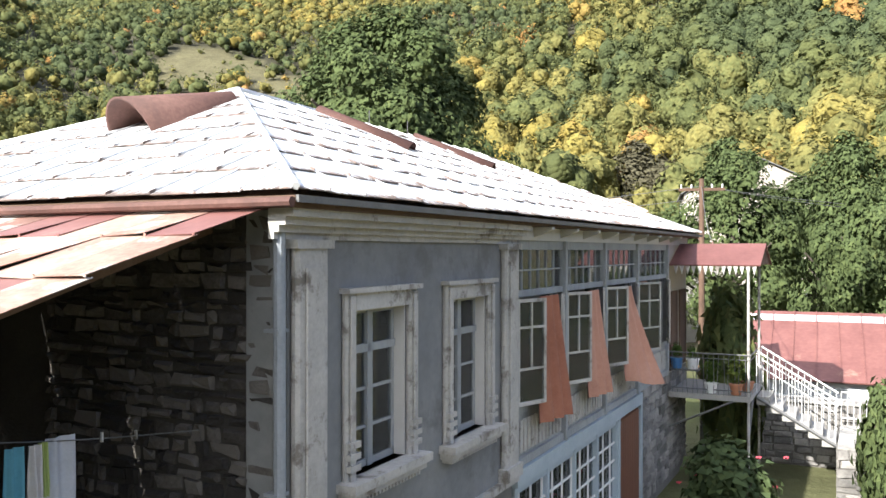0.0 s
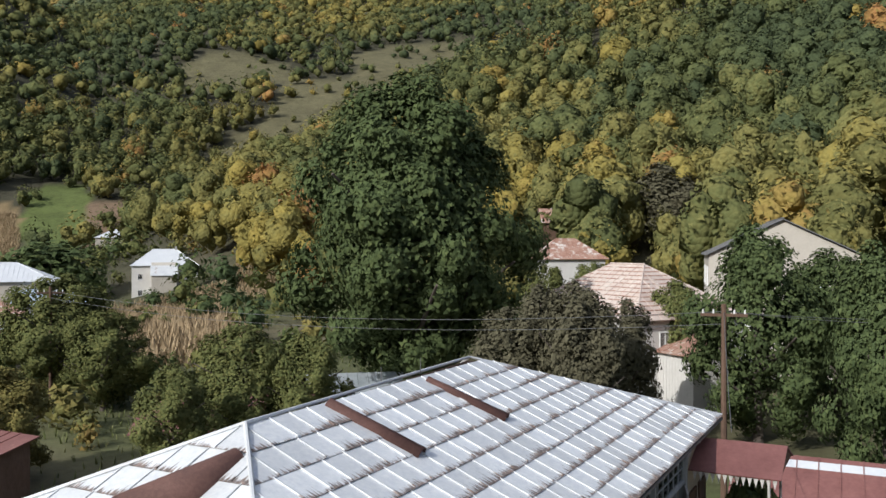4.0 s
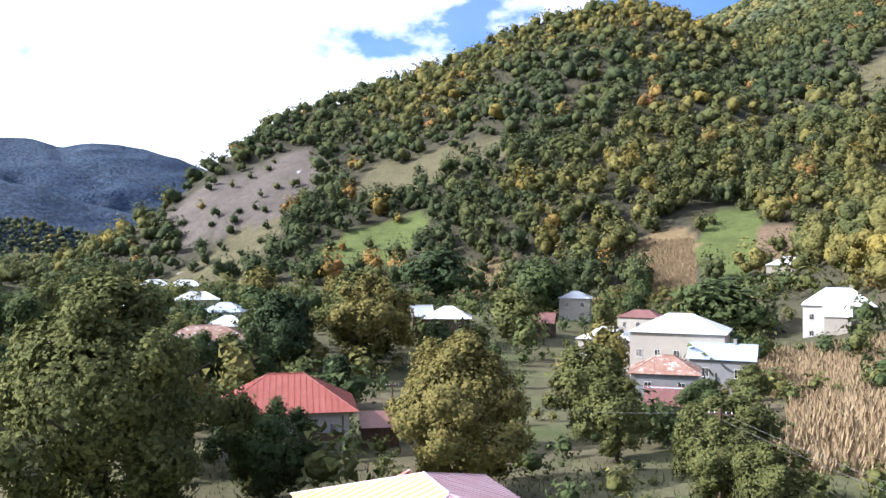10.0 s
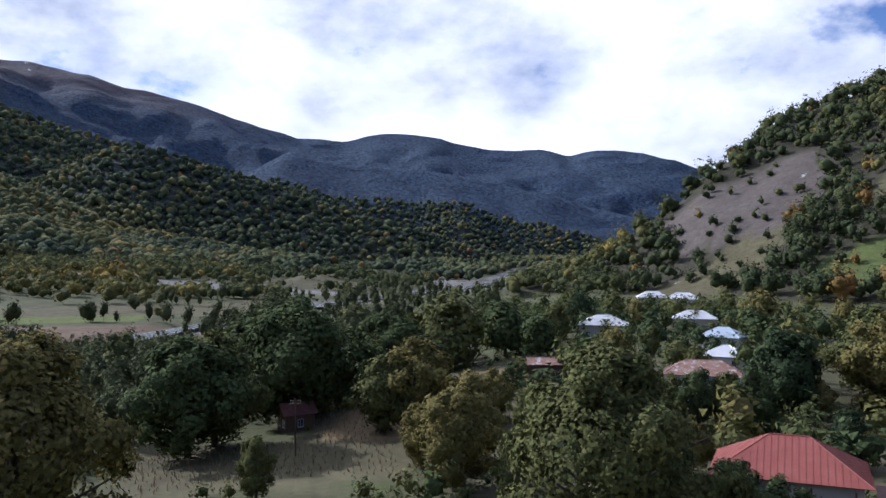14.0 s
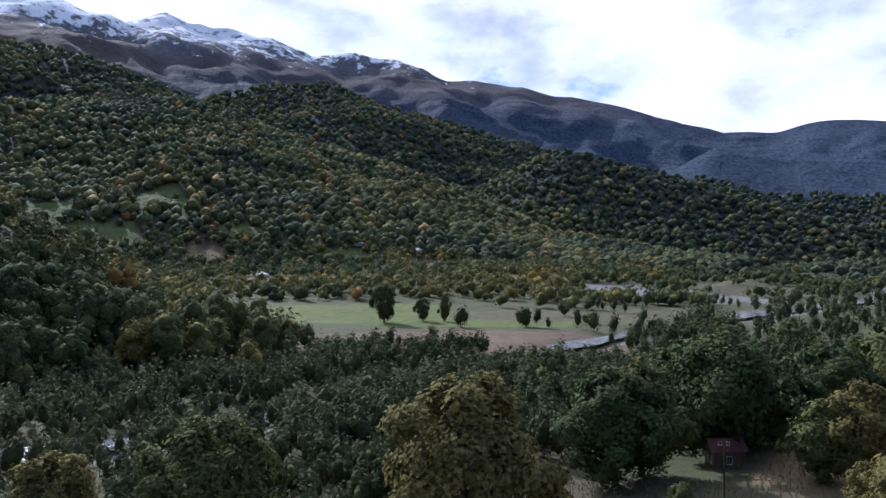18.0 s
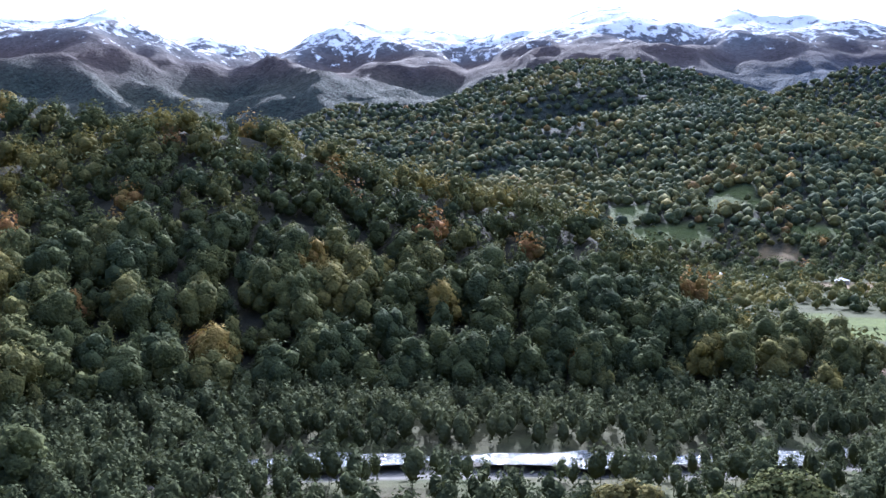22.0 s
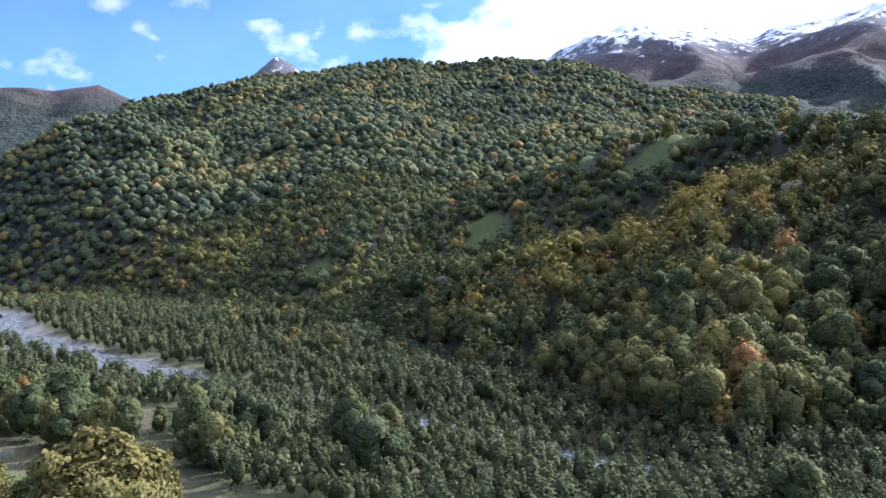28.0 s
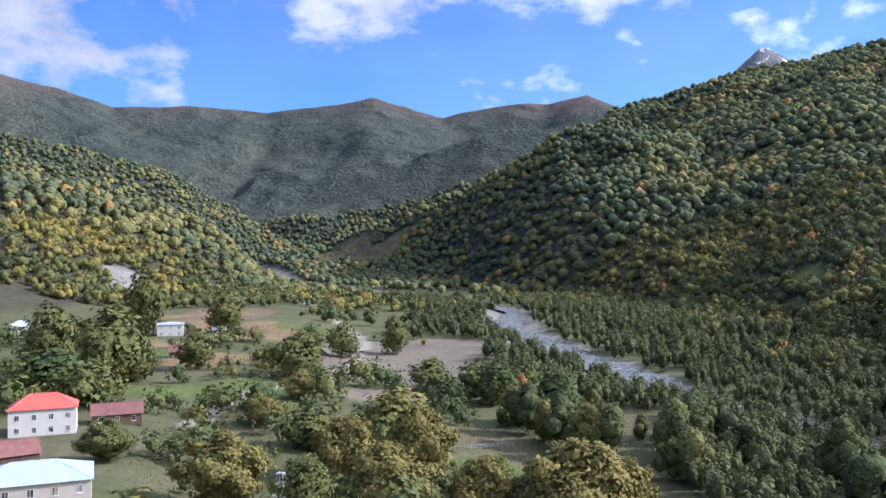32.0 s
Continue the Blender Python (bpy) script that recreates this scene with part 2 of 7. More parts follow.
def terrain_ground(name):
    def build(make):
        geo = make("ShaderNodeNewGeometry")
        co = geo.outputs["Position"]
        base = make("ShaderNodeAttribute", attribute="cover").outputs["Color"]
        n1 = make("ShaderNodeTexNoise", {"Vector": co, "Scale": 0.05, "Detail": 8.0, "Roughness": 0.65})
        n2 = make("ShaderNodeTexNoise", {"Vector": co, "Scale": 0.9, "Detail": 6.0, "Roughness": 0.7})
        v = make("ShaderNodeMath", {0: n1.outputs["Fac"], 1: 0.9}, operation="MULTIPLY")
        v = make("ShaderNodeMath", {0: n2.outputs["Fac"], 1: 0.9, 2: v.outputs[0]}, operation="MULTIPLY_ADD")
        n3 = make("ShaderNodeTexNoise", {"Vector": co, "Scale": 0.22, "Detail": 5.0, "Roughness": 0.75})
        v = make("ShaderNodeMath", {0: n3.outputs["Fac"], 1: 1.1, 2: v.outputs[0]}, operation="MULTIPLY_ADD")
        v = make("ShaderNodeMath", {0: v.outputs[0], 1: 0.43}, operation="SUBTRACT")
        tone = make("ShaderNodeVectorMath", {0: base, 3: v.outputs[0]}, operation="SCALE").outputs[0]
        crowns = make("ShaderNodeTexVoronoi", {"Vector": co, "Scale": 0.085})
        far = make("ShaderNodeAttribute", attribute="far").outputs["Fac"]
        fleck = make("ShaderNodeSeparateColor", {0: crowns.outputs["Color"]}).outputs[0]
        fleck = make("ShaderNodeMapRange", {"Value": fleck, "To Min": 0.65, "To Max": 1.35}).outputs[0]
        fleck = make("ShaderNodeMix", {0: far, 2: 1.0, 3: fleck}, data_type="FLOAT").outputs[0]
        tone = make("ShaderNodeVectorMath", {0: tone, 3: fleck}, operation="SCALE").outputs[0]
        # snow lies in streaks on the high crests
        z = make("ShaderNodeSeparateXYZ", {0: co}).outputs["Z"]
        streak = make("ShaderNodeTexNoise", {"Vector": make("ShaderNodeVectorMath", {0: co, 1: (1, 1, 0.45)}, operation="MULTIPLY").outputs[0],
                                             "Scale": 0.017, "Detail": 9.0, "Roughness": 0.72})
        h = make("ShaderNodeMapRange", {"Value": z, "From Min": 800.0, "From Max": 1110.0, "To Min": -0.20, "To Max": 0.10})
        s = make("ShaderNodeMath", {0: streak.outputs["Fac"], 1: h.outputs[0]}, operation="ADD")
        snow = ramp(make, s.outputs[0], [(0.50, gray(0)), (0.56, gray(1))])
        tone = make("ShaderNodeMix", {0: snow, 6: tone, 7: (0.86, 0.88, 0.92, 1)}, data_type="RGBA").outputs[2]
        rough = make("ShaderNodeTexNoise", {"Vector": co, "Scale": 0.035, "Detail": 10.0, "Roughness": 0.7})
        cells = make("ShaderNodeTexVoronoi", {"Vector": co, "Scale": 0.075})
        mixed_h = make("ShaderNodeMath", {0: cells.outputs["Distance"], 1: -0.30, 2: rough.outputs["Fac"]}, operation="MULTIPLY_ADD")
        b1 = make("ShaderNodeBump", {"Height": mixed_h.outputs[0], "Strength": 0.9, "Distance": 16.0})
        b1.inputs["Strength"].default_value = 1.0
        scale = make("ShaderNodeMath", {0: far, 1: 1.0}, operation="MULTIPLY")
        b1.id_data.links.new(scale.outputs[0], b1.inputs["Strength"])
        gully = make("ShaderNodeTexNoise", {"Vector": co, "Scale": 0.0065, "Detail": 9.0, "Roughness": 0.62})
        gully.noise_type = "RIDGED_MULTIFRACTAL"
        b0 = make("ShaderNodeBump", {"Height": gully.outputs["Fac"], "Strength": make("ShaderNodeAttribute", attribute="high").outputs["Fac"], "Distance": 40.0, "Normal": b1.outputs[0]})
        b2 = make("ShaderNodeBump", {"Height": n2.outputs["Fac"], "Strength": 0.5, "Distance": 0.25, "Normal": b0.outputs[0]})
        return make("ShaderNodeBsdfPrincipled", {"Base Color": tone, "Roughness": 0.92, "Specular IOR Level": 0.15, "Normal": b2.outputs[0]}).outputs[0]
    return material(name, build)


GREEN, OLIVE, YELLOW, ORANGE, BROWN = (0.109, 0.121, 0.048), (0.191, 0.175, 0.062), (0.296, 0.215, 0.069), (0.312, 0.162, 0.062), (0.204, 0.122, 0.073)
leaf_wood = foliage("woodland leaves", [(0.0, (0.072, 0.092, 0.046)), (0.25, GREEN), (0.45, OLIVE), (0.62, (0.262, 0.212, 0.058)), (0.78, YELLOW), (0.92, ORANGE), (1.0, BROWN)], dapple=0.5)
# woodland colours made paler and bluer: distance haze is put into them
leaf_far = foliage("hazed far leaves", clumps=0.3, stops=[(0.0, (0.083, 0.104, 0.064)), (0.25, (0.115, 0.134, 0.067)), (0.45, (0.183, 0.178, 0.073)), (0.65, (0.245, 0.205, 0.073)), (0.85, (0.309, 0.200, 0.073)), (1.0, (0.266, 0.160, 0.083))], dapple=0.3)
leaf_village = foliage("village leaves", [(0.0, (0.059, 0.085, 0.042)), (0.25, (0.088, 0.114, 0.046)), (0.5, (0.153, 0.152, 0.054)), (0.75, (0.238, 0.185, 0.063)), (1.0, (0.307, 0.181, 0.074))], dapple=2.5)
leaf_grey = foliage("grey-green leaves", [(0.0, (0.067, 0.081, 0.039)), (0.5, (0.106, 0.118, 0.056)), (1.0, (0.150, 0.151, 0.074))], dapple=2.0)
leaf_dry = foliage("dull brown-green leaves", [(0.0, (0.075, 0.075, 0.047)), (0.5, (0.119, 0.109, 0.070)), (1.0, (0.170, 0.141, 0.092))], dapple=2.0)
bark = worn("bark", [(0.035, 0.028, 0.022), (0.08, 0.064, 0.052), (0.13, 0.11, 0.09)], scale=3.0, rough=0.9, bump=0.8, stretch=(1, 1, 0.25))
ground_mat = terrain_ground("land")

# ---- the lie of the land ----
def lattice(x, y, seed):
    n = (x * 374761393 + y * 668265263 + seed * 974634777).astype(np.int64) & 0x7fffffff
    n = ((n ^ (n >> 13)) * 1274126177) & 0x7fffffff
    return ((n ^ (n >> 16)) & 0xffff) / 65535.0


def value_noise(x, y, size, seed, octaves=4):
    total, amp, out = 0.0, 1.0, 0.0
    for o in range(octaves):
        u, v = x / size * 2 ** o, y / size * 2 ** o
        i, j = np.floor(u).astype(np.int64), np.floor(v).astype(np.int64)
        a, b = u - i, v - j
        a, b = a * a * (3 - 2 * a), b * b * (3 - 2 * b)
        s = seed + 17 * o
        n = (lattice(i, j, s) * (1 - a) + lattice(i + 1, j, s) * a) * (1 - b) + (lattice(i, j + 1, s) * (1 - a) + lattice(i + 1, j + 1, s) * a) * b
        out, total, amp = out + n * amp, total + amp, amp * 0.5
    return out / total - 0.5


def polar(turn, d):
    a = np.radians(turn)
    return -np.sin(a) * d, np.cos(a) * d


def step(a, b, x):
    t = np.clip((x - a) / (b - a), 0, 1)
    return t * t * (3 - 2 * t)


RIVER = [(1900, -1250), (1150, -830), (800, -700), (640, -655), (514, -612), (400, -480), (325, -416), (268, -374), (216, -340), (172, -312), (120, -290), (60, -252), (0, -212), (-62, -184), (-109, -158), (-160, -118), (-200, -98), (-330, -60), (-500, 10), (-680, 115), (-840, 222), (-1100, 330), (-1700, 560)]


TRACK = [(215, -120), (250, -160), (258, -183), (275, -215), (318, -262), (392, -335), (529, -415), (663, -476)]


def to_line(x, y, line):
    best = np.full(np.shape(x), 1e9)
    for (ax, ay), (bx, by) in zip(line, line[1:]):
        ux, uy = bx - ax, by - ay
        t = np.clip(((x - ax) * ux + (y - ay) * uy) / (ux * ux + uy * uy), 0, 1)
        best = np.minimum(best, np.hypot(x - ax - t * ux, y - ay - t * uy))
    return best


# crests: fall per metre, roughness, and the line as (turn, distance, height)
CRESTS = []


def crest(fall, rough, *line):
    CRESTS.append((fall, rough, line))


crest(0.49, 10, (-45, 520, 185), (-35, 500, 180), (-25, 480, 165), (-12, 450, 138), (-5, 410, 104), (0, 370, 68), (4, 340, 48), (8, 315, 34), (14, 290, 12))
crest(0.44, 26, (30, 1500, 350), (26.5, 1500, 384), (24.5, 1500, 410), (23, 1500, 428), (20, 1500, 466), (10, 1600, 560), (-10, 1700, 620), (-40, 1800, 600))
crest(0.50, 60, (60.4, 4500, 430), (64.4, 4500, 530), (67.4, 4500, 549), (69.3, 4500, 520), (71, 4500, 559), (73.2, 4500, 555), (76.2, 4500, 585), (79.6, 4500, 640), (81.8, 4500, 644), (84.3, 4500, 599), (87.5, 4500, 613), (91.5, 4500, 704), (95.7, 4500, 800), (98.3, 4500, 832))
crest(0.50, 60, (98.3, 4500, 832), (102.2, 4500, 901), (105.6, 4500, 918), (108.9, 4500, 1009), (114.7, 4500, 1023), (117.1, 4500, 1082), (120.7, 4500, 1139), (124.1, 4500, 1195), (127.4, 4500, 1122), (129.2, 4500, 1150), (131.4, 4500, 1261), (132.8, 4500, 1270))
crest(0.50, 60, (132.8, 4500, 1270), (135.5, 4500, 1214), (138.2, 4500, 1174), (142, 4500, 1144), (145.7, 4500, 1185), (149.5, 4500, 1206), (151.8, 4500, 1117), (154.1, 4500, 1048), (156.8, 4500, 1078), (159.1, 4500, 1101), (161.3, 4500, 1083), (162.4, 4500, 1130), (164.8, 4500, 1200), (167.1, 4500, 1148))
crest(0.52, 60, (167.1, 4500, 1148), (170.4, 4500, 1105), (172.6, 4500, 1060), (174.5, 4500, 1105), (177.7, 4500, 1123), (179.8, 4500, 1199), (182.6, 4500, 1099), (186, 4500, 1000), (195, 4500, 900))
crest(0.9, 20, (205.2, 4500, 930), (203.7, 4500, 1048), (202.4, 4500, 985))
crest(0.50, 50, (200, 4300, 720), (210, 4300, 735), (213.2, 4300, 745), (214.7, 4300, 810), (217.3, 4300, 767), (219.6, 4300, 771), (221.9, 4300, 744), (224.5, 4300, 702), (226.8, 4300, 759), (229.1, 4300, 809), (232.9, 4300, 752), (236.2, 4300, 717), (241.2, 4300, 739), (245.7, 4300, 713), (248.9, 4300, 789), (255, 4300, 850))
crest(0.45, 40, (150, 2400, 440), (142.9, 2300, 422), (139.1, 2300, 503), (134.8, 2300, 538), (130.3, 2300, 528), (127, 2300, 496), (123.7, 2300, 439))
crest(0.50, 40, (120.7, 2800, 530), (117.7, 2800, 568), (113.4, 2800, 577), (110.8, 2800, 500), (107, 2800, 468), (103.3, 2800, 416), (97.9, 2800, 334), (92.9, 2800, 289), (87.6, 2800, 211), (80, 2800, 90))
crest(0.50, 20, (97.6, 2000, 262), (94.5, 2000, 230), (90.9, 2000, 186), (86.8, 2000, 145), (82.5, 2000, 96), (78.4, 2000, 51), (73.9, 2000, 8))
crest(0.50, 40, (87.9, 3200, 396), (83.6, 3200, 341), (78.5, 3200, 326), (73.2, 3200, 265), (67.4, 3200, 180), (64.4, 3200, 137))

# hills: level of the foot, roughness, and rows of (turn, distance of the foot, distance of the crest, height of the crest)
HILLS = []


def hill(level, rough, *rows):
    HILLS.append((level, rough, np.array(rows, float)))


hill(0, 17, (20, 340, 900, 150), (24, 345, 880, 205), (26, 352, 850, 220), (27.2, 358, 850, 226), (28.4, 362, 850, 240), (30.4, 366, 850, 250), (32, 370, 850, 258), (34, 372, 850, 260), (36, 375, 850, 253), (38.3, 380, 850, 247), (40.6, 385, 850, 236), (43.6, 395, 850, 216), (47.2, 408, 840, 191), (51, 427, 820, 167), (53.5, 441, 800, 152), (55.9, 459, 770, 138), (57.9, 483, 740, 113), (60.2, 510, 700, 85), (62.4, 540, 690, 58), (65.1, 572, 680, 35), (67, 582, 680, 22), (69, 590, 680, 11), (71, 600, 680, 0), (73, 600, 690, -9))
hill(4, 30, (86, 1250, 1700, 4), (90, 1200, 1700, 20), (94, 1120, 1700, 42), (98.9, 1000, 1700, 68), (102, 950, 1700, 111), (105.4, 910, 1700, 151), (108.9, 890, 1700, 192), (112.5, 880, 1700, 225), (116.2, 880, 1700, 248), (120, 880, 1700, 299), (123.8, 880, 1700, 320), (127.6, 880, 1700, 308), (131.4, 880, 1700, 296), (135.1, 880, 1700, 283), (138.8, 880, 1700, 266), (142.3, 880, 1700, 224), (147.3, 900, 1700, 195), (152, 900, 1700, 180))
hill(-8, 9, (114.5, 305, 320, -9), (116.2, 300, 325, -7), (120, 290, 335, 0), (123.8, 280, 345, 4), (127.6, 272, 365, 23), (131.4, 268, 380, 37), (135.2, 264, 395, 49), (138.8, 262, 400, 57), (142.3, 260, 400, 62), (147.6, 252, 400, 66), (151.3, 252, 405, 81), (155.1, 252, 410, 90), (162.7, 250, 430, 97), (166.5, 246, 430, 78), (170.3, 240, 430, 74), (173.9, 236, 430, 71), (177.4, 240, 430, 60), (180.8, 272, 425, 43), (184.4, 305, 430, 37), (190, 340, 470, 30), (195.9, 440, 560, 24), (200, 520, 640, 14), (205.2, 640, 720, 0), (208, 680, 740, -9))
hill(-8, 12, (158, 400, 460, 60), (162.7, 390, 480, 94), (168.4, 400, 520, 116), (173.9, 410, 600, 126), (177.5, 420, 660, 130), (180.8, 430, 700, 128), (184.4, 450, 760, 117), (188.2, 480, 800, 101), (192, 520, 800, 82), (197, 600, 820, 48), (203, 700, 840, 10), (206, 740, 840, -9))
hill(-8, 44, (170, 640, 2400, 420), (178.9, 640, 2400, 475), (182.2, 640, 2400, 543), (185.9, 640, 2400, 565), (188.2, 640, 2400, 575), (192, 600, 2400, 556), (195.8, 520, 2400, 568), (198.9, 530, 2400, 561), (201.1, 570, 2400, 536), (205.6, 680, 2400, 510), (208.1, 760, 2400, 480), (211, 850, 2400, 440), (213.3, 1000, 2400, 417), (215, 1300, 2400, 330), (218, 1600, 2400, 200), (221, 1800, 2400, 40))
hill(-8, 20, (204, 640, 1400, 150), (208, 740, 1450, 220), (213, 880, 1500, 262), (216.2, 980, 1500, 246), (220, 1200, 1550, 187), (223.8, 1450, 1780, 148), (227.6, 1600, 2000, 112), (231.4, 1650, 2200, 66), (235, 1700, 2300, 26), (237, 1900, 2300, -9))
hill(-6, 14, (235, 1050, 1250, -8), (236.5, 1000, 1200, 8), (238.1, 950, 1180, 42), (239.9, 900, 1150, 68), (242.3, 850, 1150, 90), (245.7, 780, 1150, 108), (248.9, 720, 1150, 124), (252, 680, 1150, 132), (258, 600, 1050, 150), (266, 480, 900, 165), (280, 360, 700, 180), (300, 300, 600, 190), (318, 240, 540, 188), (330, 250, 540, 150))
hill(-6, 30, (233, 2400, 2700, 0), (236, 2300, 2700, 90), (242.3, 2000, 2700, 268), (248, 1800, 2700, 330), (255, 1700, 2700, 390), (270, 1600, 2600, 400))
hill(-6, 40, (210, 2500, 3200, 480), (217, 2500, 3200, 500), (221.9, 2500, 3200, 468), (225.7, 2500, 3200, 394), (231.4, 2500, 3200, 262), (237, 2600, 3200, 165), (241, 2700, 3200, 60))


def valley_floor(x, y):
    """Height of the terraces and river flats, without the hills."""
    bank = to_line(x, y, RIVER)
    north = (y + 0.35 * x > -260) & (y > -90 - 0.62 * np.abs(x))
    z = -9 + np.where(north, 9.0 * step(95, 180, bank), 3.0 * step(60, 300, bank))
    z = z - 5.0 * step(-30, -80, x) * (1 - step(-112, -165, x)) * step(-10, 40, y) * np.where(north, 1, 0)
    turn, d = np.degrees(np.arctan2(-x, y)) % 360, np.hypot(x, y)
    z = z + 17.0 * step(440, 960, d) * step(84, 100, turn) * (1 - step(160, 170, turn))
    z = z + 3.8 * step(240, 246, turn) * (1 - step(256, 264, turn)) * step(110, 150, d) * (1 - step(270, 340, d))
    z = z + 0.6 * value_noise(x, y, 30.0, 3)
    return z - 2.2 * (1 - step(9, 24, bank))


def land(x, y):
    """Height of the ground, and how far the place is from the valley's bed."""
    x, y = np.asarray(x, float), np.asarray(y, float)
    z = valley_floor(x, y)
    top = np.full(np.shape(x), -1e9)
    for fall, rough, line in CRESTS:
        pts = [(*polar(t, d), h) for t, d, h in line]
        h = np.full(np.shape(x), -1e9)
        for (ax, ay, ah), (bx, by, bh) in zip(pts, pts[1:]):
            ux, uy = bx - ax, by - ay
            t = np.clip(((x - ax) * ux + (y - ay) * uy) / (ux * ux + uy * uy), 0, 1)
            away = np.hypot(x - ax - t * ux, y - ay - t * uy)
            h = np.maximum(h, ah + t * (bh - ah) - fall * away)
        crest = np.min([np.hypot(x - p[0], y - p[1]) for p in pts], axis=0)
        wrinkle = rough * value_noise(x, y, rough * 9.0, int(rough), 5) * np.clip(crest / (rough * 7.0), 0.12, 1.6)
        if rough > 30:
            ribs = 0.30 - np.abs(value_noise(x, y, 620.0, int(rough), 5)) * 2.2
            wrinkle = wrinkle + rough * 2.8 * ribs * np.clip(crest / 520.0, 0.0, 1.3) + np.clip((h - 880) / 150, 0, 1) * rough * (0.45 + 1.5 * value_noise(x, y, 170.0, 71, 4))
        top = np.maximum(top, h + wrinkle)
    turn, d = np.degrees(np.arctan2(-x, y)) % 360, np.hypot(x, y)
    for level, rough, rows in HILLS:
        ahead = np.where((turn > 345) & (rows[0, 0] < 200), turn - 360, turn)
        foot, far, high = (np.interp(ahead, rows[:, 0], rows[:, k]) for k in (1, 2, 3))
        u = (d - foot) / (far - foot)
        rib = 0.28 - np.abs(value_noise(x, y, rough * 9.0, int(rough) + 5, 4)) * 2.0
        swell = np.clip(u, 0, 1) * np.clip(1.35 - u, 0, 1)
        h = level + (high - level) * np.clip(u, 0, 1) + rough * (2.4 * rib + 1.2 * value_noise(x, y, rough * 3.0, int(rough), 4)) * swell * np.clip((high - level) / (rough * 4), 0, 1)
        h = np.where(u < 0, level - 30 * np.clip(-u * 3, 0, 1), h) - np.clip(d - far, 0, None) * 0.30
        h = np.where((ahead < rows[0, 0]) | (ahead > rows[-1, 0]) | (u < -0.3), -1e9, h)
        top = np.maximum(top, h)
    k = 4.0
    z = np.where(top > z + 28, top, k * np.log(np.exp(np.clip((top - z) / k, -40, 8)) + 1) + z)
    return z


def ground_z(x, y):
    return float(land(np.array([x]), np.array([y]))[0])


# fields and open patches: turn, distance, half width (turn), half depth, colour
MEADOW, GRASS, STRAW, EARTH, GRAVEL, SCREE = (0.108, 0.098, 0.054), (0.090, 0.112, 0.036), (0.19, 0.14, 0.075), (0.150, 0.105, 0.070), (0.185, 0.175, 0.16), (0.112, 0.096, 0.084)
FIELD = (0.112, 0.138, 0.036)
STONY = (0.150, 0.128, 0.098)
OPEN = []


def clearing(turn, dist, half_turn, half_depth, tone):
    OPEN.append((turn, dist, half_turn, half_depth, tone))


clearing(9.5, 560, 5.0, 75, MEADOW)
clearing(13.5, 470, 3.0, 60, MEADOW)
clearing(3.5, 690, 5.0, 60, MEADOW)
clearing(15.5, 640, 4.5, 45, MEADOW)
clearing(18.5, 350, 2.6, 28, MEADOW)
clearing(13.0, 380, 2.4, 35, MEADOW)
clearing(47.5, 565, 4.0, 34, MEADOW)
clearing(42.0, 560, 3.0, 24, MEADOW)
clearing(50.5, 470, 4.6, 30, GRASS)
clearing(60, 530, 5, 36, MEADOW)
clearing(42.5, 400, 3.0, 24, STRAW)
clearing(55.8, 618, 3.6, 58, SCREE)
clearing(60.6, 615, 2.4, 62, SCREE)
clearing(26.2, 395, 1.9, 50, GRASS)
clearing(23.3, 380, 1.3, 28, EARTH)
clearing(30.0, 380, 1.9, 40, STRAW)
clearing(21.0, 170, 4.2, 40, STRAW)
clearing(19.0, 118, 3.8, 20, STRAW)
clearing(18.6, 96, 4.6, 14, STRAW)
clearing(36.0, 300, 2.5, 30, STRAW)
clearing(86, 830, 6.0, 90, MEADOW)
clearing(90, 520, 6.0, 50, MEADOW)
clearing(117, 515, 6.0, 58, FIELD)
clearing(111, 510, 7.0, 60, FIELD)
clearing(103, 470, 7.0, 22, FIELD)
clearing(99, 520, 7.0, 40, MEADOW)
clearing(106, 385, 14.0, 50, EARTH)
clearing(97, 330, 6.0, 40, EARTH)
clearing(91, 700, 9.0, 60, GRAVEL)
clearing(86, 1050, 8.0, 60, MEADOW)
clearing(76, 880, 3.0, 130, GRAVEL)
clearing(69, 900, 4.0, 90, MEADOW)
clearing(128.5, 1000, 3.0, 45, GRASS)
clearing(124, 1110, 1.8, 45, GRASS)
clearing(119.3, 1015, 2.0, 32, GRASS)
clearing(130.5, 1090, 1.6, 45, GRASS)
clearing(121.5, 950, 1.6, 26, STRAW)
clearing(112.5, 960, 1.8, 24, GRASS)
clearing(106, 950, 2.0, 24, STRAW)
clearing(100.5, 1000, 2.0, 26, GRASS)
clearing(116, 770, 4.0, 35, STRAW)
clearing(100, 780, 4.0, 30, STRAW)
clearing(231, 1950, 2.6, 130, MEADOW)
clearing(228.5, 1800, 2.0, 90, MEADOW)
clearing(244.5, 860, 1.6, 45, GRAVEL)
clearing(177.5, 640, 3.4, 24, GRASS)
clearing(190, 690, 1.6, 50, GRASS)
clearing(204.5, 1240, 1.4, 30, GRASS)
clearing(201, 680, 1.0, 20, GRASS)
clearing(183, 720, 1.0, 40, GRASS)
clearing(222, 240, 6.0, 45, MEADOW)
clearing(221, 215, 4.0, 16, GRASS)
clearing(215, 275, 5.0, 34, MEADOW)
clearing(228, 420, 6.5, 110, STONY)
clearing(229.1, 388, 1.7, 20, GRASS)
clearing(237, 300, 4.0, 36, GRASS)
clearing(240, 380, 4.0, 30, STRAW)
clearing(237, 520, 4.0, 60, STRAW)
clearing(239, 640, 3.0, 55, EARTH)
clearing(233, 560, 2.4, 30, GRASS)
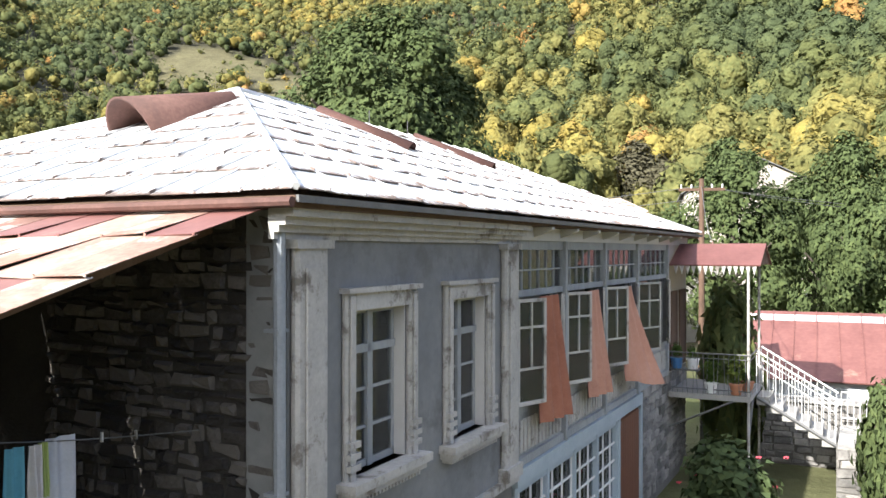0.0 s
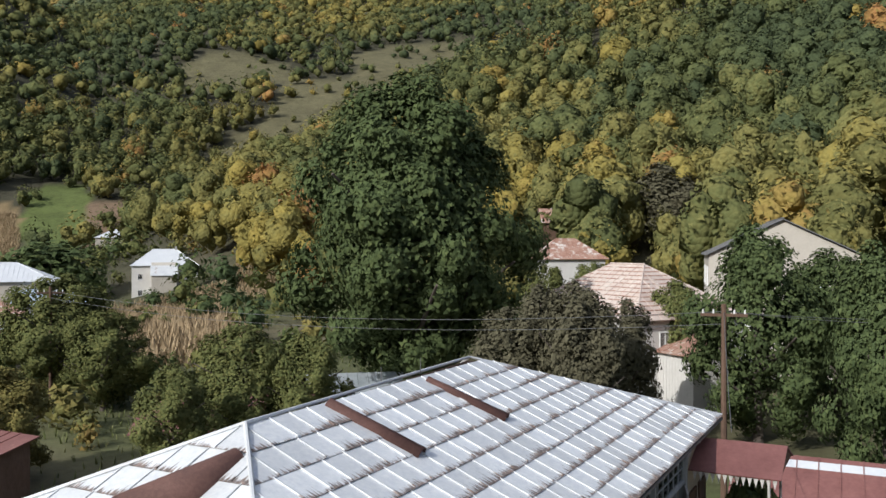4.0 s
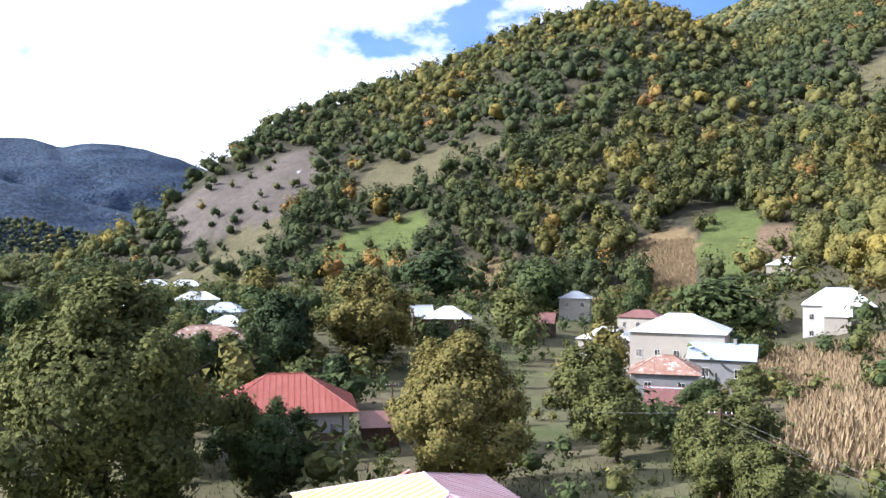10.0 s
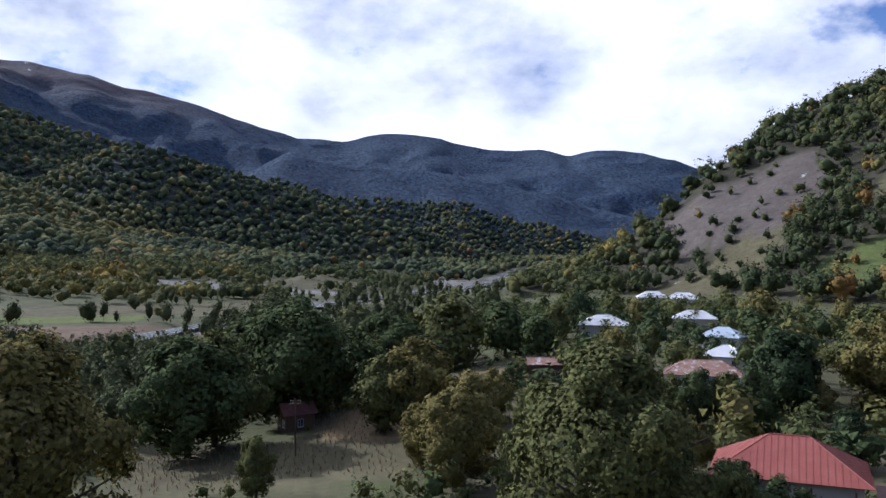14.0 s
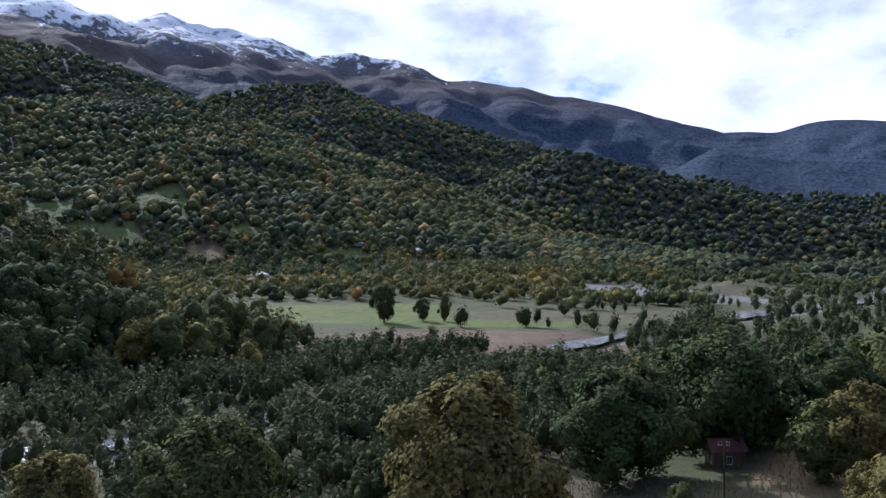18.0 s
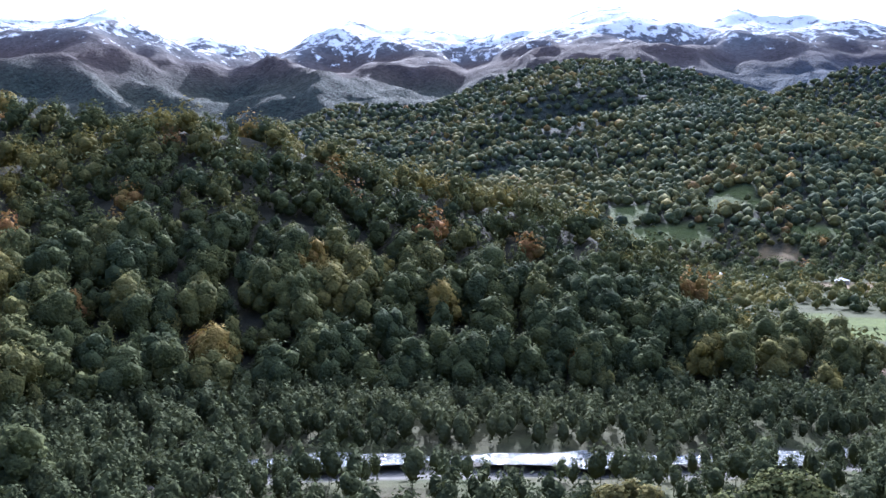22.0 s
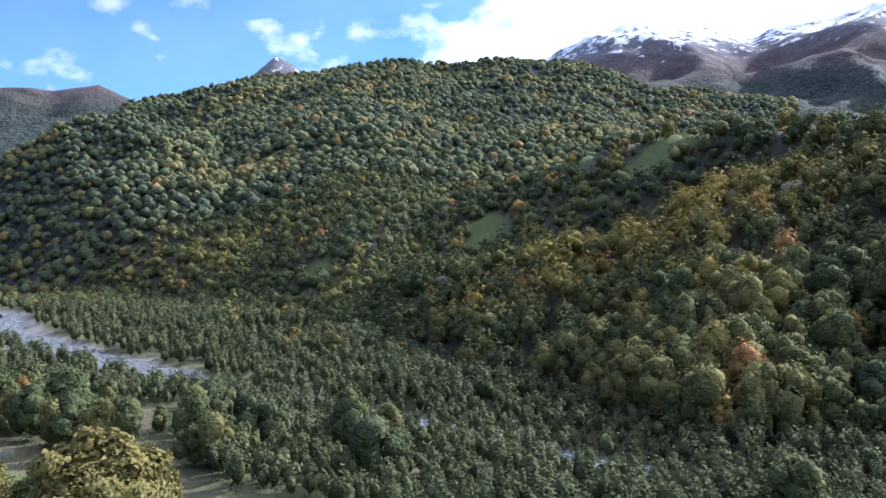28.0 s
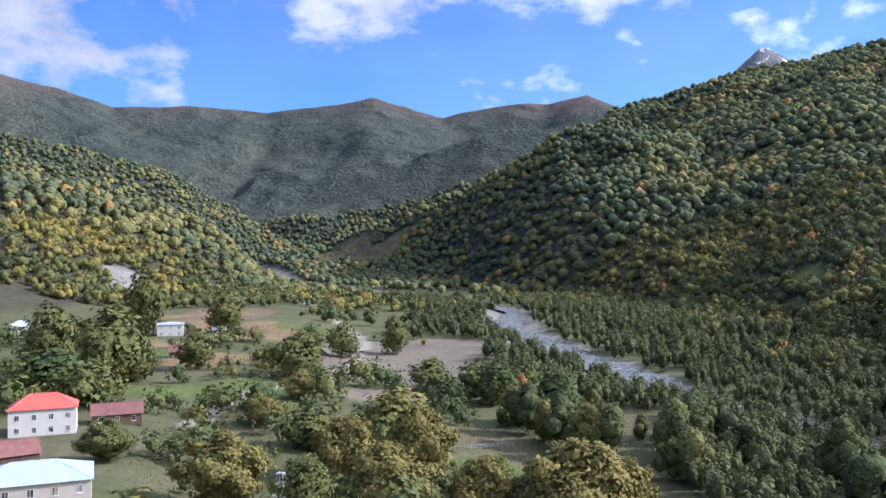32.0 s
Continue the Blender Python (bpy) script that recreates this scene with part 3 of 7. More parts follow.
for spot in ((241, 640, 3.5, 20, STRAW), (241.5, 570, 4.0, 20, STRAW), (239.5, 512, 3.5, 15, EARTH), (242, 458, 4.0, 16, STRAW), (244, 418, 4.0, 15, GRASS), (243, 350, 5.0, 24, MEADOW), (243, 300, 5.0, 18, GRASS)):
    clearing(*spot)
clearing(222, 620, 5.0, 18, GRASS)
clearing(214, 560, 3.0, 14, GRASS)
clearing(205, 520, 2.0, 12, GRASS)
clearing(89, 138, 12, 20, MEADOW)
clearing(80, 165, 7.0, 22, STRAW)
clearing(75, 195, 4.0, 14, STRAW)
clearing(103, 100, 9, 16, GRASS)


def open_mask(turn, d, x, y):
    """For each place the index of the open patch that it lies in, or -1."""
    wob = 1.1 * value_noise(x, y, 45.0, 9, 4) + 0.12
    out = np.full(np.shape(x), -1)
    for i, (t, dist, wt, wd, _) in enumerate(OPEN):
        a, b = (((turn - t + 180) % 360) - 180) / wt, (d - dist) / wd
        e = (a ** 4 + b ** 4) ** 0.25
        out = np.where(e + wob < 1.0, i, out)
    return out


SECTORS = 860
turns = np.arange(SECTORS) * 360.0 / SECTORS
dists = np.concatenate([[0.02, 1.5], np.geomspace(4.0, 90.0, 40), np.geomspace(92.0, 560.0, 104), np.geomspace(572.0, 1700.0, 40), np.geomspace(1735.0, 4900.0, 84), [400, 430, 850, 1300, 1500, 2000, 2300, 2400, 2800, 3200, 4300, 4500]])
dists = np.unique(np.sort(dists))
RINGS = len(dists)
TT, DD = np.meshgrid(turns, dists)
GX, GY = polar(TT, DD)
GZ = land(GX, GY)
idx = np.arange(SECTORS * RINGS).reshape(RINGS, SECTORS)
quads = np.stack([idx[:-1], idx[1:], np.roll(idx[1:], -1, 1), np.roll(idx[:-1], -1, 1)], -1).reshape(-1, 4)[:, ::-1]
cover = np.empty((RINGS, SECTORS, 3))
cover[:] = (0.055, 0.052, 0.034)
flats = (1 - step(1.0, 3.0, GZ - valley_floor(GX, GY)))[..., None]
cover = cover * (1 - flats) + flats * np.array((0.088, 0.092, 0.044))
near = step(320, 120, DD)[..., None]
yard = (0.5 + value_noise(GX, GY, 18.0, 21, 4) * 1.6)[..., None].clip(0, 1)
cover = cover * (1 - near) + near * (np.array((0.072, 0.088, 0.034)) * yard + np.array((0.120, 0.098, 0.064)) * (1 - yard))
forest = (0.5 + value_noise(GX, GY, 160.0, 5, 5) * 1.5)[..., None].clip(0, 1)
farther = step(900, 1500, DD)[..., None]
# blue distance haze is put into the colour of the far western slopes
west_haze = (step(140, 108, TT) * step(2600, 3000, DD))[..., None] * np.ones(3)
woodland = (np.array((0.034, 0.056, 0.098)) * forest + np.array((0.050, 0.075, 0.112)) * (1 - forest)) * west_haze + (np.array((0.036, 0.050, 0.044)) * forest + np.array((0.060, 0.068, 0.052)) * (1 - forest)) * (1 - west_haze)
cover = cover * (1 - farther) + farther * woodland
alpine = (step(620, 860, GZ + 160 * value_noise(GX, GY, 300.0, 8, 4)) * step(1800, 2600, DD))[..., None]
cover = cover * (1 - alpine) + alpine * (np.array((0.072, 0.062, 0.072)) * west_haze + np.array((0.084, 0.062, 0.058)) * (1 - west_haze))
rock = (step(820, 1050, GZ + 200 * value_noise(GX, GY, 200.0, 4, 4)) * step(3000, 3400, DD))[..., None]
cover = cover * (1 - rock) + rock * np.array((0.14, 0.145, 0.16))
patch = open_mask(TT, DD, GX, GY)
for i, (_, _, _, _, tone) in enumerate(OPEN):
    cover[patch == i] = tone
bed = to_line(GX, GY, RIVER)
wide = 9 + 6 * value_noise(GX, GY, 50.0, 14, 2) * 2 + 12 * step(-480, -620, GX) + 10 * step(140, 200, GX)
cover[(bed < wide) & (GZ < 0)] = GRAVEL
cover[to_line(GX, GY, TRACK) < 3.2] = (0.24, 0.215, 0.18)
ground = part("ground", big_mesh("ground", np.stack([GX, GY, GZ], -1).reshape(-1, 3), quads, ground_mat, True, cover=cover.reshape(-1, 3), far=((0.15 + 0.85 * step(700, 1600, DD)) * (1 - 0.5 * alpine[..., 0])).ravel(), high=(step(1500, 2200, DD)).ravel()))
tagged(ground, "valley floor, village yards, fields and wooded mountainsides with snowy crests", "ground", kind="structure")

# ---- woods ----
def ball(level):
    """The corners and triangles of a round body."""
    bm = bmesh.new()
    bmesh.ops.create_icosphere(bm, subdivisions=level, radius=1.0)
    v = np.array([x.co for x in bm.verts])
    f = np.array([[x.index for x in p.verts] for p in bm.faces])
    bm.free()
    return v, f


BALLS = {1: ball(1), 2: ball(2)}


def unit(v):
    return v / (np.linalg.norm(v, axis=-1, keepdims=True) + 1e-9)


def leaf_cards(rng, at, normal, size):
    """Pairs of small three-cornered leaves round the given places, facing outwards."""
    at = np.repeat(at, 2, 0) + rng.normal(size=(2 * len(at), 3)) * size * 0.55
    out = np.repeat(unit(normal), 2, 0)
    n = len(at)
    face = unit(out + rng.normal(size=(n, 3)) * 0.27)
    side = unit(np.cross(face, rng.normal(size=(n, 3))))
    up = np.cross(face, side)
    s = (size * rng.uniform(0.55, 1.35, n))[:, None]
    corners = np.stack([at - side * s * 0.62 - up * s * 0.5, at + side * s * 0.62 - up * s * rng.uniform(0.1, 0.6, (n, 1)), at + up * s * 0.85], 1)
    return corners.reshape(-1, 3), np.arange(3 * n).reshape(n, 3), np.repeat(unit(out * 0.85 + face * 0.3), 3, 0)


def crown(seed, lobes, sprays, spray, core=1, wide=0.38, low=0.22, tall=1.0, pointed=0.0, fill=0.80, bodies=0):
    """A tree crown of height 1: rounded lobes carry leaves on their outsides, and leafy bodies fill the inside."""
    rng = np.random.default_rng(seed)
    mid, half = (tall + low) / 2, (tall - low) / 2
    size = 1.0 if lobes == 1 else min(0.78, max(0.18, (1.6 if lobes < 14 else 1.2) / math.sqrt(lobes)))
    c, r = [], []
    for i in range(lobes):
        k = 0.0 if lobes == 1 else 2 * (i + 0.5) / lobes - 1
        z = k * (1 - size * 0.75)
        girth = math.sqrt(max(0.0, 1 - abs(k) ** (2.0 if k > 0 else 3.0))) * (1 - pointed * 0.5 * (k + 1) * 0.5)
        a = i * 2.4 + rng.uniform(-0.9, 0.9)
        reach = (1 - size * 0.7) * girth * rng.uniform(0.35, 1.05) if lobes > 1 else 0.0
        c.append((reach * math.cos(a), reach * math.sin(a), z))
        r.append(size * rng.uniform(0.75, 1.15) * (1 - 0.35 * pointed * (k + 1) / 2))
    c, r = np.array(c), np.array(r)
    grow = np.array((wide, wide, half))
    lift = np.array((0, 0, mid))
    verts, faces, normals, k = [], [], [], 0
    if core:
        bv, bf = BALLS[core]
        for j in range(max(1, min(bodies, lobes))):
            lump = 1 + 0.10 * np.sin(bv @ rng.normal(size=3) * 3.1 + rng.uniform(0, 6))[:, None] + 0.06 * rng.normal(size=(len(bv), 1))
            body = bv * lump * fill if not bodies else c[j] + bv * lump * r[j] * fill
            verts.append(body * grow + lift), faces.append(bf + k), normals.append(unit(bv + 0.25 * rng.normal(size=bv.shape)))
            k += len(bv)
    if sprays:
        pick = rng.choice(lobes, sprays, p=r ** 2 / (r ** 2).sum())
        d = rng.normal(size=(sprays, 3))
        d += c[pick] * 0.9
        d[:, 2] += 0.2
        d = unit(d)
        at = c[pick] + d * (r[pick] * (1.08 - (0.3 if core and lobes < 14 else 0.8) * rng.random(sprays) ** 1.7))[:, None]
        if lobes > 13:
            inner = rng.random(sprays) < 0.22
            at = np.where(inner[:, None], d * rng.uniform(0.45, 0.72, (sprays, 1)), at)
        v, f, n = leaf_cards(rng, at * grow + lift, (0.55 if lobes < 14 else 1.3) * d + unit(at + np.array((0, 0, 0.25))), spray)
        verts.append(v), faces.append(f + k), normals.append(n)
    return np.concatenate(verts), np.concatenate(faces), np.concatenate(normals)


def with_stem(form, radius=0.018, top=0.4):
    """The same crown on a thin three-sided stem."""
    v, f, n = form
    ring = np.array([(math.cos(a), math.sin(a)) for a in (0, 2.1, 4.2)])
    stem = np.concatenate([np.c_[ring * radius, np.full(3, -0.08)], np.c_[ring * radius * 0.5, np.full(3, top)]])
    k = len(v)
    return (np.concatenate([v, stem]), np.concatenate([f, k + np.array([(0, 1, 4), (0, 4, 3), (1, 2, 5), (1, 5, 4), (2, 0, 3), (2, 3, 5)])]),
            np.concatenate([n, np.tile(np.c_[ring, np.zeros(3)], (2, 1))]))


def grove(name, forms, x, y, z, height, tint, material, label, seed, squat=1.0):
    """One mesh of many trees: every place gets one of the forms, turned and scaled."""
    rng = np.random.default_rng(seed)
    verts, faces, tints, normals, k = [], [], [], [], 0
    which = rng.integers(0, len(forms), len(x))
    for i, (fv, ff, fn) in enumerate(forms):
        sel = np.where(which == i)[0]
        if not len(sel):
            continue
        a = rng.uniform(0, 2 * math.pi, len(sel))
        w = height[sel] * rng.uniform(0.85, 1.2, len(sel)) * squat
        ca, sa = np.cos(a) * w, np.sin(a) * w
        vx = x[sel, None] + fv[None, :, 0] * ca[:, None] - fv[None, :, 1] * sa[:, None]
        vy = y[sel, None] + fv[None, :, 0] * sa[:, None] + fv[None, :, 1] * ca[:, None]
        vz = z[sel, None] + fv[None, :, 2] * height[sel, None]
        verts.append(np.stack([vx, vy, vz], -1).reshape(-1, 3))
        faces.append((ff[None] + (np.arange(len(sel)) * len(fv))[:, None, None] + k).reshape(-1, 3))
        tints.append(np.repeat(tint[sel], len(fv)))
        ca, sa = np.cos(a)[:, None], np.sin(a)[:, None]
        normals.append(np.stack([fn[None, :, 0] * ca - fn[None, :, 1] * sa, fn[None, :, 0] * sa + fn[None, :, 1] * ca, np.repeat(fn[None, :, 2], len(sel), 0)], -1).reshape(-1, 3))
        k += len(sel) * len(fv)
    me = big_mesh(name, np.concatenate(verts), np.concatenate(faces), material, True, tint=np.concatenate(tints), custom_normal=np.concatenate(normals))
    return tagged(part(name, me), label, "trees", kind="stuff")


# the steepest line of sight along each bearing from the top of the camera's rise, to leave out woods behind a ridge
rise = (GZ + 4 - 48.0) / DD
horizon = np.maximum.accumulate(rise, axis=0)


def in_sight(turn, d, z, height):
    i = np.clip(np.searchsorted(dists, d) - 2, 0, RINGS - 1)
    j = np.round((turn % 360) / 360 * SECTORS).astype(int) % SECTORS
    return (z + height - 48.0) / d > horizon[i, j] - 0.006


def scatter(lo, hi, gap, seed, turn_lo=-32, turn_hi=252):
    """Jittered places on a grid between two distances and two bearings: x, y, turn, distance."""
    rng = np.random.default_rng(seed)
    n = int(2 * hi / gap)
    gx, gy = np.meshgrid(np.arange(n), np.arange(n))
    x = (gx.ravel() + rng.uniform(-0.45, 0.45, n * n)) * gap - hi
    y = (gy.ravel() + rng.uniform(-0.45, 0.45, n * n)) * gap - hi
    d = np.hypot(x, y)
    turn = np.degrees(np.arctan2(-x, y))
    turn = np.where(turn < -60, turn + 360, turn)
    keep = (d > lo) & (d < hi) & (turn > turn_lo) & (turn < turn_hi)
    return x[keep], y[keep], turn[keep], d[keep]


def tint_of(x, y, turn, d, seed):
    """Autumn colour: patches of turned wood among the green, shifted by bearing; the near crest's yellow sunlit edge is
    put into the tint.
    """
    rng = np.random.default_rng(seed)
    broad = value_noise(x, y, 130.0, 31, 3)
    t = 0.22 + 0.75 * broad + rng.normal(size=len(x)) * 0.11
    t += -0.05 * step(14, -8, turn) + 0.02 * step(60, 20, turn) + 0.02 * step(120, 140, turn)
    # sunlight along the near crest is put into the crowns as yellow tint
    t += 0.24 * step(365, 395, d) * (1 - step(450, 480, d)) * step(122, 130, turn) * (1 - step(180, 192, turn))
    t += 0.02 * step(182, 192, turn) * step(420, 520, d) + 0.06 * step(95, 110, turn) * step(800, 900, d) * (turn < 160)
    lone = rng.random(len(x))
    t = np.where(lone > 0.968, rng.uniform(0.66, 0.92, len(x)), t)
    return np.clip(t, 0.02, 1.0)


YARDS = [(12.5, 65.5, 13), (15.0, 128.0, 6), (17.0, 160.0, 4), (26.0, 72.0, 11), (15, 150, 6), (-80, 221, 15), (-131, 314, 14), (-112, 322, 10)] + [(*polar(t, d), r) for t, d, r in ((249.6, 232, 24), (249.4, 205, 22), (250.2, 165, 24), (251.0, 190, 18), (245.4, 238, 16), (245.4, 222, 14), (241.7, 402, 14), (242.2, 500, 18), (242.2, 470, 18), (250.9, 520, 20), (239.2, 500, 14), (235.2, 165, 10), (229.1, 400, 40))]


def village(x, y, turn, d):
    """True where the village and its gardens keep the wild wood away."""
    north = (turn < 95) & (d < np.interp(turn, [-32, -14, -6, 4, 14, 24, 45, 60, 75, 95], [58, 66, 84, 104, 200, 350, 330, 420, 420, 260]))
    east = (turn > 222) & (d < np.interp(turn, [222, 232, 250], [330, 620, 760]))
    for hx, hy, reach in YARDS:
        north = north | (turn < 100) & (np.hypot(x - hx, y - hy) < reach)
    return north | east


near_forms = [crown(40 + i, 9, 340, 0.034, 1, wide=0.40, low=0.06, pointed=0.3 * (i % 3), fill=0.84, bodies=9) for i in range(7)]
slope_forms = [crown(140 + i, 8, 90, 0.062, 1, wide=0.44, low=0.08, fill=0.74, pointed=0.2 * (i % 3), bodies=5) for i in range(7)]
mid_forms = [crown(60 + i, 5, 22, 0.10, 1, wide=0.46, low=0.04, fill=0.82, bodies=2) for i in range(6)]
dot_forms = [crown(90 + i, 2, 4, 0.18, 1, wide=0.46, low=0.0, fill=0.92, pointed=0.4) for i in range(6)]


def woods(name, lo, hi, gap, forms, height, seed, label, squat=1.0, leaf=None, turn_lo=-32, turn_hi=252):
    x, y, turn, d = scatter(lo, hi, gap, seed, turn_lo, turn_hi)
    z = land(x, y)
    rng = np.random.default_rng(seed + 1)
    bank = to_line(x, y, RIVER)
    clear = open_mask(turn, d, x, y) >= 0
    lone = rng.random(len(x)) < np.where(turn < 70, 0.28, 0.07)
    flat = z - valley_floor(x, y) < 2.0
    hedge = rng.random(len(x)) < np.where((d > 590) & (turn > 88) & (turn < 140), 0.85, np.where(d > 760, np.where(value_noise(x, y, 80.0, 51, 3) > -0.06, 0.9, 0.12), np.where(value_noise(x, y, 70.0, 52, 4) > 0.14, 0.85, 0.006)))
    keep = ~village(x, y, turn, d) & (~clear | lone) & (~flat | hedge) & (bank > 25)
    h = height * rng.uniform(0.6, 1.3, len(x)) * np.where(clear, 0.6, np.where(flat, 0.85, 1.0))
    keep &= in_sight(turn, d, z, h)
    x, y, turn, d, z, h = (a[keep] for a in (x, y, turn, d, z, h))
    return grove(name, forms, x, y, z - 0.4, h, tint_of(x, y, turn, d, seed + 2), leaf or leaf_wood, label, seed + 3, squat)


woods("hillside_wood", 120, 330, 8.8, near_forms, 16.5, 100, "mixed autumn wood on the near slopes, green turning yellow")
woods("slope_wood", 330, 560, 10.5, slope_forms, 14.5, 110, "mixed autumn wood of green and yellow crowns on the slopes")
woods("upper_wood", 560, 1000, 11.6, mid_forms, 14.0, 120, "dense mixed wood high on the hillsides")
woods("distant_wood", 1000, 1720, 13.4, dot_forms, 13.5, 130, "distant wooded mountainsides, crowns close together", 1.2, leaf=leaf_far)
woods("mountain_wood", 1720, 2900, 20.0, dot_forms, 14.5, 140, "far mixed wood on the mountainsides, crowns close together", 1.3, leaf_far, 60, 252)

# hedges, scrub and small garden trees between the plots
scrub_forms = [crown(240 + i, 6, 62, 0.105, 1, wide=0.55, low=0.0, fill=0.46) for i in range(6)]
x, y, turn, d = scatter(45, 560, 6.0, 240)
z, rng = land(x, y), np.random.default_rng(241)
thick = value_noise(x, y, 45.0, 41, 3) + 0.10 * step(120, 220, d)
keep = village(x, y, turn, d) & (open_mask(turn, d, x, y) < 0) & (rng.random(len(x)) < 0.30 + 0.50 * step(115, 90, d) * (turn > 8) * (turn < 60) + 0.22 * step(180, 150, d) * (turn > 8) * (turn < 60) + 0.15 * step(100, 160, d) * (turn > 18) * (turn < 75) + 0.04 * (turn > 222) + 1.5 * thick) & ((d > 60) | (turn > 15) & (turn < 200))
for hx, hy, reach in YARDS:
    keep &= np.hypot(x - hx, y - hy) > reach
keep &= (to_line(x, y, RIVER) > 60) & (d > np.where(turn > 60, 75, 48))
x, y, z, turn, d = (a[keep] for a in (x, y, z, turn, d))
h = np.random.default_rng(242).gamma(3.0, 0.9, len(x)).clip(1.0, 7.0) * (1 + 0.5 * step(100, 160, d)) * np.where(turn > 222, 1.25, 1.0)
grove("garden_scrub", scrub_forms, x, y, z - 0.2, h, np.clip(0.30 + 0.7 * value_noise(x, y, 40.0, 43, 3) + np.random.default_rng(243).normal(size=len(x)) * 0.12, 0, 0.9), leaf_village, "hedges, shrubs and small trees between the gardens", 244)

# the alders and poplars of the river flats
poplar_forms = [with_stem(crown(200 + i, 3, 50, 0.060, 1, wide=0.27, low=0.10, pointed=0.8, fill=0.80, bodies=2), 0.010, 0.5) for i in range(6)]
x, y, turn, d = scatter(80, 900, 4.5, 210, 60, 252)
bank, z = to_line(x, y, RIVER), land(x, y)
rng = np.random.default_rng(211)
wide = np.where(y > np.interp(x, [-700, -200, -109, 60, 200, 514], [0, -98, -158, -252, -330, -620]), 85, np.where(turn < 121, 95, 210)) + 60 * value_noise(x, y, 120.0, 33, 3)
keep = (bank > np.where(turn > 208, 17, np.where(turn > 156, 4, 10)) + 12 * value_noise(x, y, 30.0, 35, 2)) & ((bank > 50) | (turn > 152) | (turn < 117) | (rng.random(len(x)) < np.where(y > np.interp(x, [-200, -109, 60, 200], [-98, -158, -252, -330]), 0.45, 0.85))) & (bank < wide) & (z - valley_floor(x, y) < 3.0) & (z < 3) & (open_mask(turn, d, x, y) < 0) & (rng.random(len(x)) > 0.10 + np.where(turn < 104, 0.84, 0.62) * step(230, 450, d))
keep &= ~((turn > 208) & (turn < 232) & (y > -250) & (bank > 40)) & (d > 84)
h = rng.uniform(6.5, 11.5, len(x)) * (1 + 0.25 * step(300, 500, d)) * (1 + 0.5 * value_noise(x, y, 60.0, 36, 2))
x, y, z, h = x[keep], y[keep], z[keep], h[keep]
grove("riverside_poplars", poplar_forms, x, y, z, h, np.clip(0.35 + 0.9 * value_noise(x, y, 70.0, 37, 3) + rng.normal(size=len(x)) * 0.1, 0, 1), leaf_grey, "young grey-green poplars and alders on the river flats", 212)

# ---- the river ----
def water_material(make):
    co = make("ShaderNodeNewGeometry").outputs["Position"]
    wave = make("ShaderNodeTexNoise", {"Vector": co, "Scale": 1.1, "Detail": 5.0, "Roughness": 0.7})
    foam = make("ShaderNodeTexNoise", {"Vector": co, "Scale": 0.5, "Detail": 8.0, "Roughness": 0.75})
    colour = ramp(make, foam.outputs["Fac"], [(0.5, (0.16, 0.17, 0.17)), (0.68, (0.55, 0.57, 0.58))])
    bump = make("ShaderNodeBump", {"Height": wave.outputs["Fac"], "Strength": 0.8, "Distance": 0.4})
    return make("ShaderNodeBsdfPrincipled", {"Base Color": colour, "Roughness": 0.12, "IOR": 1.33, "Normal": bump.outputs[0]}).outputs[0]


line = [Vector((*p, 0)) for p in RIVER]
dense = []
for a, b, c, e in zip([line[0]] + line[:-2], line[:-1], line[1:], line[2:] + [line[-1]]):
    for k in range(10):
        t = k / 10
        dense.append(0.5 * ((2 * b) + (c - a) * t + (2 * a - 5 * b + 4 * c - e) * t * t + (3 * b - a - 3 * c + e) * t ** 3))
stream = Shape()
rows = []
for i, p in enumerate(dense):
    q = dense[min(i + 1, len(dense) - 1)] - dense[max(i - 1, 0)]
    side = Vector((-q.y, q.x, 0)).normalized()
    w = 5.0 + float(9.0 * step(140, 200, p.x) * (1 - 0.5 * step(300, 420, p.x))) + 2.5 * math.sin(i * 0.7) + 1.5 * math.sin(i * 1.9)
    rows.append((p + side * w, p - side * w))
stream.add([(*q.xy, -9.35) for r in rows for q in r], [(2 * i, 2 * i + 1, 2 * i + 3, 2 * i + 2) for i in range(len(rows) - 1)])
tagged(part("water", stream, material("river water", water_material), smooth=True), "shallow mountain river glittering over gravel", "river", kind="structure")

# ---- village materials ----
zinc = worn("pale zinc sheet", [(0.50, 0.51, 0.53), (0.62, 0.63, 0.64), (0.72, 0.72, 0.71)], scale=0.5, rough=0.45, metal=0.25, bump=0.1, spots=((0.30, 0.19, 0.13), 0.36, 0.35))
zinc_clean = worn("galvanised sheet", [(0.55, 0.57, 0.60), (0.70, 0.71, 0.73)], scale=0.4, rough=0.4, metal=0.2, bump=0.1)
rust_roof = worn("rusted sheet", [(0.20, 0.10, 0.072), (0.30, 0.165, 0.12), (0.40, 0.29, 0.23)], scale=0.7, rough=0.75, bump=0.3, spots=((0.58, 0.54, 0.50), 0.42, 0.8))
red_roof = worn("red painted sheet", [(0.26, 0.062, 0.045), (0.33, 0.085, 0.062), (0.37, 0.115, 0.09)], scale=0.5, rough=0.55, bump=0.15)
bright_red = worn("new red sheet", [(0.46, 0.085, 0.06), (0.54, 0.12, 0.09)], scale=0.4, rough=0.5, bump=0.1)
maroon_roof = worn("maroon painted sheet", [(0.125, 0.048, 0.042), (0.18, 0.075, 0.066), (0.24, 0.11, 0.095)], scale=0.6, rough=0.6, bump=0.2, spots=((0.30, 0.18, 0.14), 0.34, 0.8))
